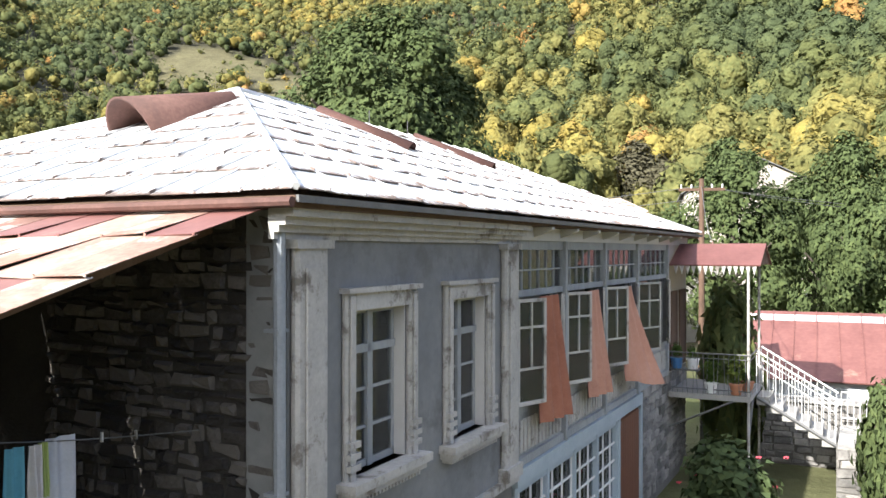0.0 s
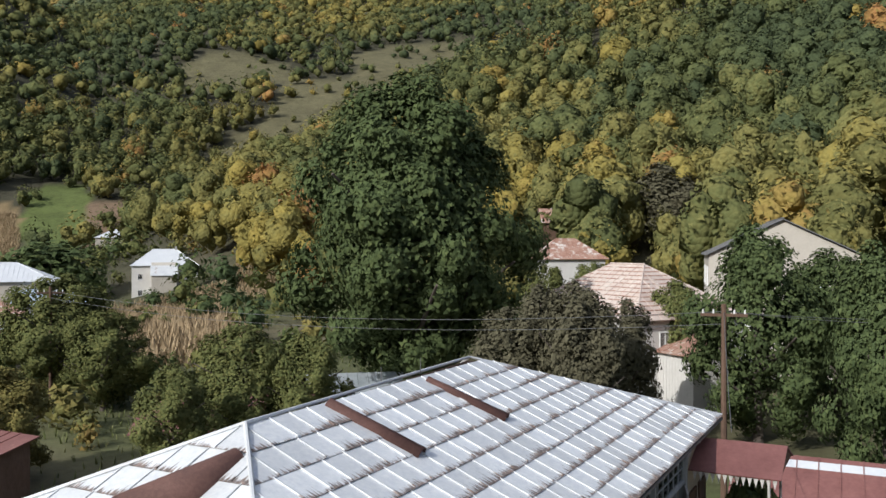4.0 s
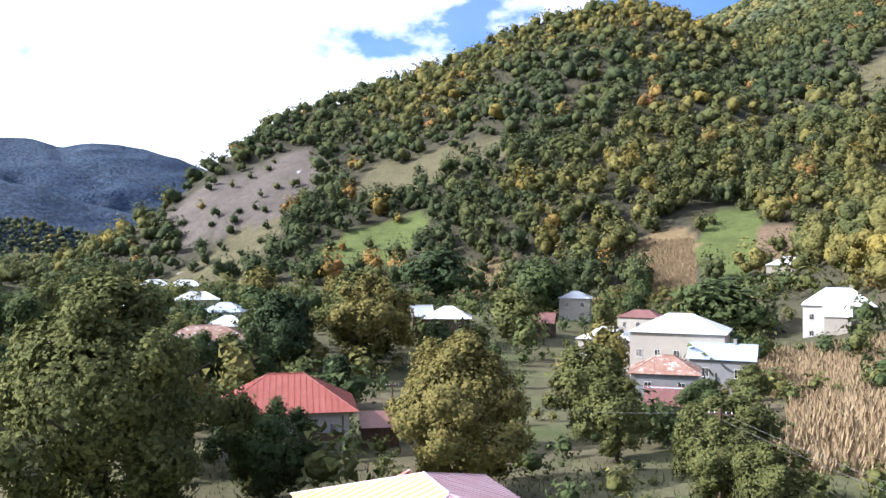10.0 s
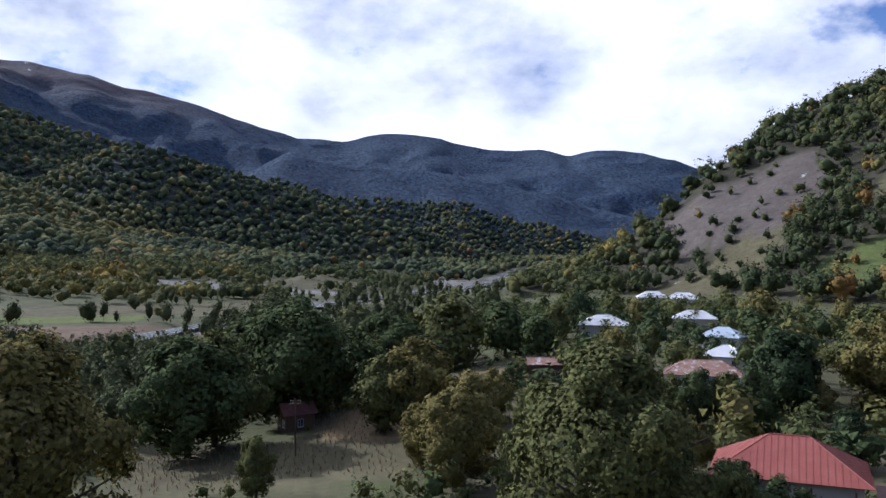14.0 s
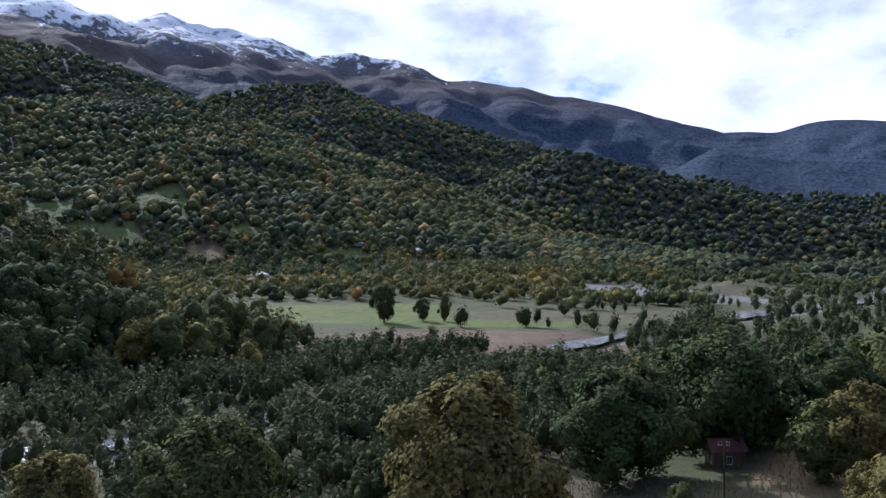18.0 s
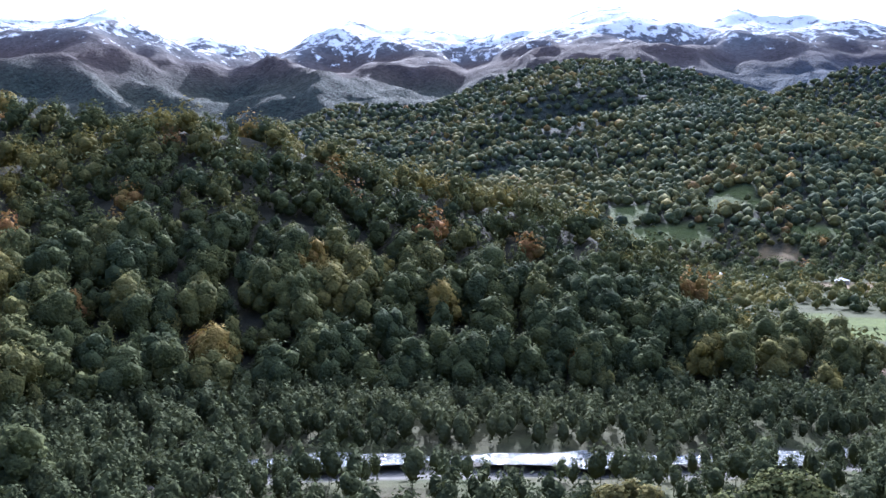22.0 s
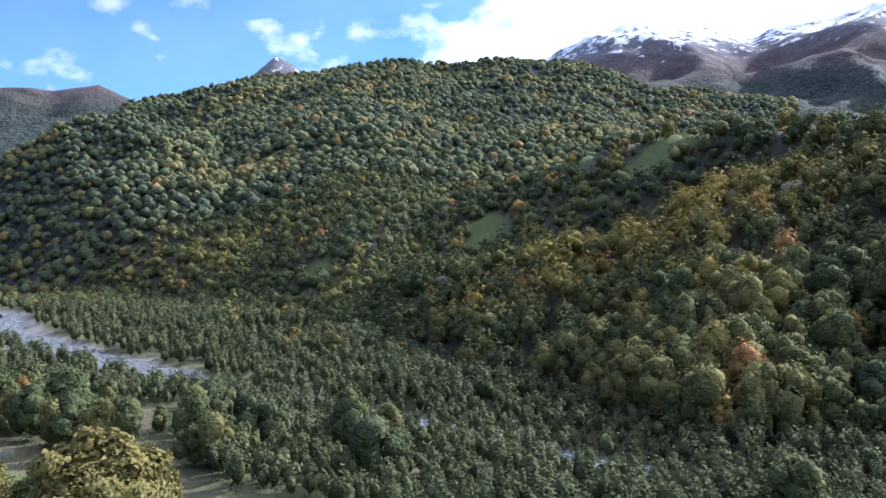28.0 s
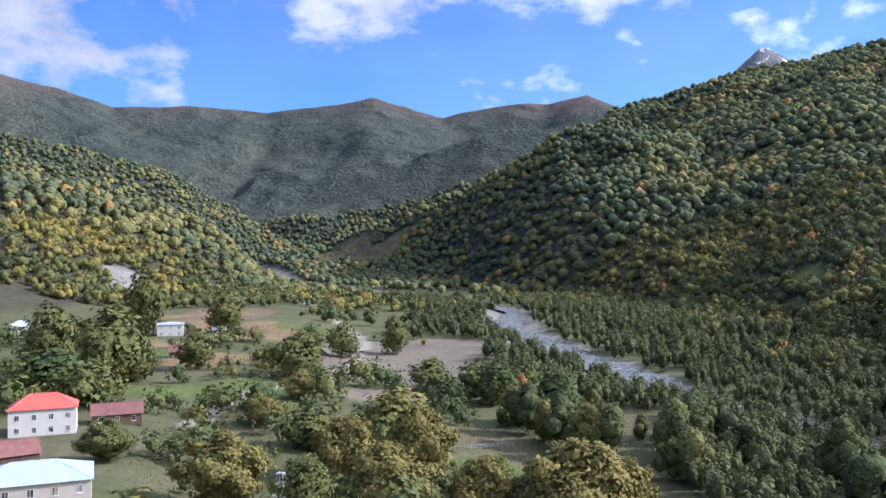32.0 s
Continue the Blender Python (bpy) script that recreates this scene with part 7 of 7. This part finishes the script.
def rubble(parent, place, across, up, seed, low=(0.16, 0.5), course=(0.09, 0.20), proud=0.05, mat=None):
    """Rough stones laid in courses; place(u, w, out) turns wall coordinates into the house's own."""
    rng = random.Random(seed)
    w = up[0]
    while w < up[1]:
        h = rng.uniform(*course)
        u = across[0] + rng.uniform(-0.2, 0)
        while u < across[1]:
            length = rng.uniform(*low)
            ua, ub = max(u, across[0]), min(u + length, across[1])
            if ub - ua > 0.06:
                d = rng.uniform(0.4, 1.0) * proud
                j = lambda: rng.uniform(-0.035, 0.035)
                back = [(ua + 0.008, w + 0.008), (ub - 0.008, w + 0.008), (ub - 0.008, w + h - 0.008), (ua + 0.008, w + h - 0.008)]
                front = [(ua + 0.03 + j(), w + 0.025 + j()), (ub - 0.03 + j(), w + 0.025 + j()), (ub - 0.035 + j(), w + h - 0.025 + j()), (ua + 0.035 + j(), w + h - 0.025 + j())]
                part("stone", Shape().add([place(*p, -0.02) for p in back] + [place(*p, d + j() * 0.5) for p in front],
                                          [(0, 1, 5, 4), (1, 2, 6, 5), (2, 3, 7, 6), (3, 0, 4, 7), (4, 5, 6, 7)]), mat or stone_mat, parent)
            u += length
        w += h


end_wall = [o for o in home.children if o.name.startswith("end_wall")][0]
rubble(end_wall, lambda u, w, d: (W0 + 0.04 - d, u, w), (FACE + 0.12, 3.4), (3.2, 6.3), 5, low=(0.12, 0.36), course=(0.07, 0.16), proud=0.055, mat=shaded_stone)
stone_back = [o for o in home.children if o.name.startswith("stone_backing")][0]
rubble(stone_back, lambda u, w, d: (u, FACE + 0.05 - d, w), (13.45, LONG - 0.4), (0.2, 2.8), 6, low=(0.2, 0.6), course=(0.12, 0.26))

# the lean-to over the yard: patched rusty sheets on poles
lean = thing("lean_to_roof", HOME, "patched rusty sheet-metal lean-to roof on wooden poles", "lean-to")
rng_s = random.Random(12)
dusty_rust = worn("dusty rusted sheet", [(0.13, 0.062, 0.048), (0.24, 0.13, 0.10), (0.36, 0.25, 0.20)], scale=1.1, rough=0.8, bump=0.3, spots=((0.46, 0.42, 0.39), 0.42, 1.6), random_by=0.4)
patch_mats = [dusty_rust, dusty_rust, rust_roof, maroon_roof]
for j in range(9):
    y0 = 0.40 + j * 0.98
    # outer sheets run on out of view, added to deepen the shade beneath
    for i, (xa, xb) in enumerate(((0.26, -0.75), (-0.70, -1.75), (-1.68, -2.75), (-2.70, -3.75), (-3.70, -4.80))):
        za, zb = 6.36 + (xa - 0.3) * 0.285, 6.36 + (xb - 0.3) * 0.285
        w = 0.5
        yb = y0
        while yb < y0 + 0.97:
            ye = min(y0 + 1.0, yb + w)
            up = 0.012 * (4 - i) + rng_s.uniform(0, 0.02)
            tilt = rng_s.uniform(-0.02, 0.03)
            part("sheet", Shape().slab([(xa, yb, za + up), (xb, yb + rng_s.uniform(-0.03, 0.03), zb + up + tilt), (xb, ye, zb + up), (xa, ye, za + up)], 0.006)
                 .box(xb, yb - 0.012, zb + up, xb + 0.01, yb + 0.012, zb + up + 0.02), rng_s.choice(patch_mats if i else [maroon_roof, dusty_rust, dusty_rust]), lean)
            yb = ye
for y in (1.1, 3.4, 6.0, 8.8):
    part("rafter", Shape().add([(0.25, y, 6.16), (0.25, y + 0.09, 6.16), (-4.75, y + 0.09, 4.66), (-4.75, y, 4.66), (0.25, y, 6.28), (0.25, y + 0.09, 6.28), (-4.75, y + 0.09, 4.78), (-4.75, y, 4.78)],
                               [(3, 2, 1, 0), (4, 5, 6, 7), (0, 1, 5, 4), (1, 2, 6, 5), (2, 3, 7, 6), (3, 0, 4, 7)]), dark_wood, lean)
    part("pole", Shape().tube((-4.6, y + 0.05, -0.4), (-4.6, y + 0.05, 4.70), 0.07, sides=8), dark_wood, lean)
part("plate", Shape().box(-4.67, 0.5, 4.58, -4.53, 9.1, 4.70), dark_wood, lean)
# boards on two unseen sides, added to block light under the lean-to
part("rear_screen", Shape().box(-4.7, 9.1, -0.4, 0.3, 9.2, 5.9).box(-4.75, 1.2, -0.4, -4.68, 9.1, 4.6), dark_wood, lean, "unseen boarded screen added to keep light from the porch")
gal_porch = thing("porch_gallery", HOME, "dark wooden upper porch with posts beneath the lean-to", "porch")
part("deck", Shape().box(-2.6, 3.6, 2.9, 0.3, 9.0, 3.05), dark_wood, gal_porch)
for y in (3.7, 5.4, 7.2, 8.9):
    part("post", Shape().box(-2.6, y - 0.06, -0.4, -2.48, y + 0.06, 5.4), dark_wood, gal_porch)
part("handrail", Shape().box(-2.6, 3.6, 3.9, -2.5, 9.0, 3.98), dark_wood, gal_porch)
part("house_door", Shape().box(0.28, 5.0, 3.05, 0.36, 5.9, 5.1), grey_wood, gal_porch, "grey door in the shade of the porch")
# washing on a line
line_ob = thing("washing_line", HOME, "sagging wire washing line with pegs", "washing line")
pts = [Vector((0.30, 1.30, 4.36)).lerp(Vector((-2.5, 2.3, 4.72)), k / 10) + Vector((0, 0, -0.06 * math.sin(math.pi * k / 10))) for k in range(11)]
wire = Shape()
for a, b in zip(pts, pts[1:]):
    wire.tube(a, b, 0.006, sides=5)
part("wire", wire, iron, line_ob)
for k in (2, 3, 6):
    part("peg", Shape().box(pts[k].x - 0.01, pts[k].y - 0.01, pts[k].z - 0.03, pts[k].x + 0.01, pts[k].y + 0.01, pts[k].z + 0.05), trim, line_ob)
cloths = [worn("washed cloth", [c, tuple(min(1, v * 1.3) for v in c)], scale=3.0, rough=0.95, bump=0.2) for c in ((0.45, 0.46, 0.50), (0.10, 0.28, 0.36), (0.35, 0.42, 0.14), (0.52, 0.50, 0.50))]
for k, (x, wide_) in enumerate(((-0.98, 0.28), (-1.36, 0.16), (-1.08, 0.07), (-1.19, 0.10))):
    ob = drape("garment", x, x + wide_, (3.35, 3.5, 4.05, 4.0)[k], 4.48, 1.74 - 0.03 * k, cloths[k], "washed garment hanging on the line under the lean-to", 2, 0.05)
    tagged(ob, category="clothing", group="washing on the line")
    ob["label"] = ("pale grey", "dark teal", "green", "white")[k] + " washed garment hanging on the line"

# ---- balcony, canopy and outside stair at the far end ----
balcony = thing("balcony", HOME, "small iron balcony with flower pots at the end of the house", "balcony")
B0, B1, BY = 16.4, 18.9, -1.65
part("slab", Shape().box(B0, BY, 2.26, B1, FACE, 2.40), concrete, balcony)
for z, r in ((3.42, 0.022), (3.30, 0.012), (2.52, 0.015)):
    part("rail", Shape().tube((B0, FACE, z), (B0, BY, z), r, sides=6).tube((B0, BY, z), (B1 - 1.0, BY, z), r, sides=6), iron, balcony)
for k in range(16):
    y = FACE - 0.1 - k * (FACE - BY - 0.1) / 15
    mid = 0.06 * (1 if k % 2 else -1)
    part("baluster", Shape().tube((B0, y, 2.40), (B0 - 0.05, y + mid * 0.4, 2.75), 0.008, sides=5).tube((B0 - 0.05, y + mid * 0.4, 2.75), (B0, y, 3.42), 0.008, sides=5), iron, balcony)
for x, y in ((B0 + 0.05, BY + 0.05), (B1 - 0.1, BY + 0.05)):
    part("post", Shape().tube((x, y, 0.0), (x, y, 5.62), 0.035, sides=8), trim, balcony)
part("brace", Shape().tube((B0 + 0.1, BY + 0.05, 1.4), (B0 + 1.0, BY + 0.05, 2.26), 0.03, sides=6).tube((B0, FACE, 1.5), (B0, BY + 0.4, 2.26), 0.03, sides=6), iron, balcony)
canopy = part("canopy", Shape().slab([(B0 - 0.15, BY - 0.25, 5.66), (B0 - 0.15, FACE - 0.05, 5.66), (17.65, FACE - 0.05, 6.20), (17.65, BY - 0.25, 6.20)], 0.03)
              .slab([(19.05, BY - 0.25, 5.66), (19.05, FACE - 0.05, 5.66), (17.65, FACE - 0.05, 6.20), (17.65, BY - 0.25, 6.20)], 0.03), maroon_roof, balcony, "red sheet canopy")
part("gable_board", Shape().add([(B0 - 0.1, BY - 0.2, 5.66), (19.0, BY - 0.2, 5.66), (17.65, BY - 0.2, 6.16), (B0 - 0.1, BY - 0.16, 5.66), (19.0, BY - 0.16, 5.66), (17.65, BY - 0.16, 6.16)], [(0, 1, 2), (3, 5, 4), (0, 3, 4, 1), (1, 4, 5, 2), (2, 5, 3, 0)]), dark_wood, canopy)
for k in range(14):
    y = FACE - 0.15 - k * 0.145
    part("lace_drop", Shape().add([(B0 - 0.12, y, 5.64), (B0 - 0.12, y - 0.12, 5.64), (B0 - 0.12, y - 0.06, 5.40), (B0 - 0.10, y, 5.64), (B0 - 0.10, y - 0.12, 5.64), (B0 - 0.10, y - 0.06, 5.40)], [(0, 2, 1), (3, 4, 5), (0, 1, 4, 3), (1, 2, 5, 4), (2, 0, 3, 5)]), trim, canopy)
stair = thing("outside_stair", HOME, "concrete outside stair with white iron railings", "stair")
for k in range(6):
    y = BY - 0.31 * k
    z = 2.40 - 0.185 * (k + 1)
    part("step", Shape().box(B1 - 1.15, y - 0.33, z - 0.22, B1, y, z), concrete, stair)
for x in (B1 - 1.15, B1):
    part("handrail", Shape().tube((x, BY, 3.40), (x, BY - 1.9, 2.27), 0.025, sides=6).tube((x, BY, 3.05), (x, BY - 1.9, 1.92), 0.014, sides=6), white_paint, stair)
    for k in range(13):
        y = BY - 0.155 * k
        z = 2.40 - 0.595 * (BY - y) - 0.1
        part("baluster", Shape().tube((x, y, z), (x, y, z + 1.05), 0.010, sides=5), white_paint, stair)
part("stringer", Shape().tube((B1 - 1.15, BY, 2.2), (B1 - 1.15, BY - 1.9, 1.1), 0.05, sides=6), iron, stair)

# the stone terrace that the stair comes down to, with a white railing along its edge
terrace = thing("stone_terrace", HOME, "sunlit rubble terrace with uneven flagstones beside the stair", "terrace")
part("core", Shape().box(B1 - 1.9, BY - 6.2, -0.6, 20.0, BY - 1.9, 1.20), mortar, terrace)
rubble(terrace, lambda u, w, d: (B1 - 1.9 - d, u, w), (BY - 6.2, BY - 1.9), (0.0, 1.18), 31, low=(0.25, 0.65), course=(0.13, 0.26), proud=0.07)
rng_t = random.Random(33)
for i in range(5):
    for j in range(7):
        x, y = B1 - 1.95 + 0.6 * i, BY - 6.2 + 0.615 * j
        part("flagstone", Shape().prism([(x + rng_t.uniform(0.0, 0.05), y + rng_t.uniform(0.0, 0.05)), (x + 0.58 - rng_t.uniform(0, 0.05), y + rng_t.uniform(0, 0.05)), (x + 0.58, y + 0.58), (x + rng_t.uniform(0, 0.05), y + 0.58)], 1.20, 1.235 + rng_t.uniform(0, 0.03)), flag_mat, terrace)
guard = thing("terrace_railing", HOME, "white iron railing along the edge of the terrace", "railing")
for z in (1.45, 2.15):
    part("rail", Shape().tube((19.9, BY - 1.95, z), (19.9, BY - 6.1, z), 0.02, sides=6), white_paint, guard)
for k in range(28):
    y = BY - 1.95 - 0.154 * k
    part("baluster", Shape().tube((19.9, y, 1.22), (19.9, y, 2.15), 0.010, sides=5), white_paint, guard)

pot_mats = [worn("blue bucket", [(0.04, 0.13, 0.30), (0.06, 0.18, 0.38)], scale=3, rough=0.5, bump=0.05), white_paint, worn("terracotta", [(0.36, 0.15, 0.08), (0.45, 0.21, 0.12)], scale=3, rough=0.8, bump=0.2)]
leaf_pot = foliage("pot plant leaves", [(0.0, (0.03, 0.07, 0.02)), (0.6, (0.08, 0.13, 0.03)), (1.0, (0.22, 0.20, 0.05))], dapple=6)
petal = worn("red petals", [(0.45, 0.03, 0.05), (0.60, 0.10, 0.13)], scale=8, rough=0.7, bump=0.1)


def potted(x, y, z, r, h, mat, plant, label, seed):
    ob = thing("flower_pot", HOME @ pose(x, y, z), label, "flower pot", "balcony pots")
    ring = Shape().tube((0, 0, 0), (0, 0, h), r * 0.75, r, 12)
    ring.tube((0, 0, h - 0.03), (0, 0, h + 0.01), r * 1.08, r * 1.08, 12)
    part("pot", ring, mat, ob)
    v, f, n = crown(seed, 4, 160, 0.09, 0, wide=0.30, low=0.0, pointed=0.1)
    part("plant", big_mesh("plant", v * plant + (0, 0, h * 0.8), f, leaf_pot, tint=np.full(len(v), 0.4 + 0.1 * (seed % 4))), None, ob)
    return ob


for k, (x, y, mat, plant, label) in enumerate([(16.5, 0.15, 0, 0.45, "blue bucket with a leafy plant on the balcony rail"), (16.5, -0.25, 1, 0.4, "white bucket with a green plant on the balcony"), (16.5, -0.7, 1, 0.7, "white bucket with a tall bushy plant on the balcony"),
                                               (16.5, -1.3, 2, 0.8, "terracotta pot with a tall yellowing plant on the balcony"), (17.1, -1.5, 2, 0.5, "terracotta pot with a small plant by the stair")]):
    potted(x, y, 2.42 if k > 1 else 3.0, 0.16, 0.26, pot_mats[mat], plant, label, 500 + k)
part("pot_shelf", Shape().box(16.42, -0.4, 2.95, 16.75, 0.3, 3.0), iron, balcony)


def bush(name, x, y, z, w, h, tone, label, seed, flowers=0, leaf=None, sprays=900):
    ob = thing(name, HOME @ pose(x, y, z), label, "bush")
    v, f, n = crown(seed, 7, sprays, 0.07, 1, wide=0.45, low=0.0, pointed=0.1, fill=0.6)
    part("leaves", big_mesh("leaves", v * (w, w, h), f, leaf or leaf_village, tint=np.full(len(v), tone)), None, ob)
    stems = Shape()
    for k in range(5):
        stems.tube((0.03 * k - 0.06, 0.02 * k, -0.1), (0.3 * w * math.cos(k * 1.3), 0.3 * w * math.sin(k * 1.3), h * 0.7), 0.02, 0.008, 5)
    part("stems", stems, bark, ob)
    rng = random.Random(seed)
    for k in range(flowers):
        a, q = rng.uniform(0, 6.28), rng.uniform(0.2, 1.0)
        c = Vector((0.48 * w * math.cos(a), 0.48 * w * math.sin(a), h * q))
        bloom = Shape()
        for i in range(6):
            t = i * 1.05
            bloom.add([c, c + Vector((0.06 * math.cos(t), 0.06 * math.sin(t), 0.05)), c + Vector((0.07 * math.cos(t + 0.5), 0.07 * math.sin(t + 0.5), 0.02)), c + Vector((0.05 * math.cos(t + 1), 0.05 * math.sin(t + 1), 0.05))], [(0, 1, 2, 3)])
        part("bloom", bloom, petal, ob, "red rose bloom")
    return ob


bush("rose_bush", 12.6, -1.7, 0.0, 2.2, 2.0, 0.1, "dark green rose bush with red blooms before the house", 520, 9)
bush("young_tree", 16.4, -4.55, 0.0, 1.15, 2.9, 0.2, "slender leafy young tree beside the stair", 521)
bush("shrub", 14.0, -6.4, 0.0, 2.4, 1.7, 0.6, "yellow-green shrub in the yard below the stair", 522)
bush("climber", 19.3, -0.8, 0.0, 2.0, 5.0, 0.3, "tall climbing greenery behind the balcony", 523, sprays=1500)

# the red-roofed shed and the yard walls
yard = shed("red_roof_shed", 13.6, 27.6, -24.0, 9.0, 3.4, 2.0, 3.75, zinc_clean, maroon_roof, "low shed of corrugated sheet with a dull red roof", base=-0.3)
wall = thing("garden_wall", HOME, "rubble stone terrace wall behind the balcony", "wall")
back = part("core", Shape().box(20.2, -7.5, -0.4, 20.7, 0.2, 1.75), mortar, wall)
rubble(wall, lambda u, w, d: (20.2 - d, u, w), (-6.0, 0.2), (0.0, 1.75), 8, low=(0.2, 0.6), course=(0.10, 0.22), proud=0.07)
part("coping", Shape().box(20.1, -7.5, 1.75, 20.8, 0.2, 1.83), concrete, wall)

# ---- wires and poles ----
def wires(name, spans, label):
    ob = thing(name, Matrix.Identity(4), label, "cable")
    for a, b, sag in spans:
        a, b = Vector(a), Vector(b)
        out = Shape()
        pts = [a.lerp(b, k / 14) - Vector((0, 0, sag * 4 * (k / 14) * (1 - k / 14))) for k in range(15)]
        for p, q in zip(pts, pts[1:]):
            out.tube(p, q, 0.012, sides=4, cap=False)
        part("cable", out, iron, ob)
    return ob


def pole(turn, dist, height, label, arms=2):
    x, y = polar(turn, dist)
    z = ground_z(x, y)
    ob = thing("utility_pole", pose(x, y, z, 0, 0, turn), label, "utility pole", "utility poles")
    part("mast", Shape().tube((0, 0, -0.5), (0, 0, height), 0.14, 0.10, 8), dark_wood, ob)
    for k in range(arms):
        part("crossarm", Shape().box(-0.9, -0.06, height - 0.5 - 0.5 * k, 0.9, 0.06, height - 0.38 - 0.5 * k), dark_wood, ob)
        for s in (-0.8, -0.4, 0.4, 0.8):
            part("insulator", Shape().tube((s, 0, height - 0.38 - 0.5 * k), (s, 0, height - 0.22 - 0.5 * k), 0.04, 0.03, 6), white_paint, ob)
    return (x, y, z + height - 0.3)


p1 = pole(87.2, 142, 9.5, "dark wooden utility pole with two crossarms beside the plot")
p2 = pole(26.3, 66, 8.5, "wooden utility pole among the garden trees", 1)
p3 = pole(-17.0, 36, 9.0, "wooden utility pole behind the old house", 1)
p4 = pole(-40.0, 60, 9.0, "wooden utility pole at the edge of the yard", 1)
p5 = pole(48.0, 110, 8.0, "wooden utility pole by the lane", 1)
wires("power_line", [(tuple(Vector(p3) + Vector((0, 0, o))), tuple(Vector(p2) + Vector((0, 0, o))), 1.0) for o in (0, -0.5)] + [(p3, tuple(Vector(p4) + Vector((0, 0, o))), 0.8) for o in (0, -0.6)] + [(p2, p5, 1.2), (p3, (7.3, 23.0, 6.3), 0.3)], "thin sagging power lines across the village")
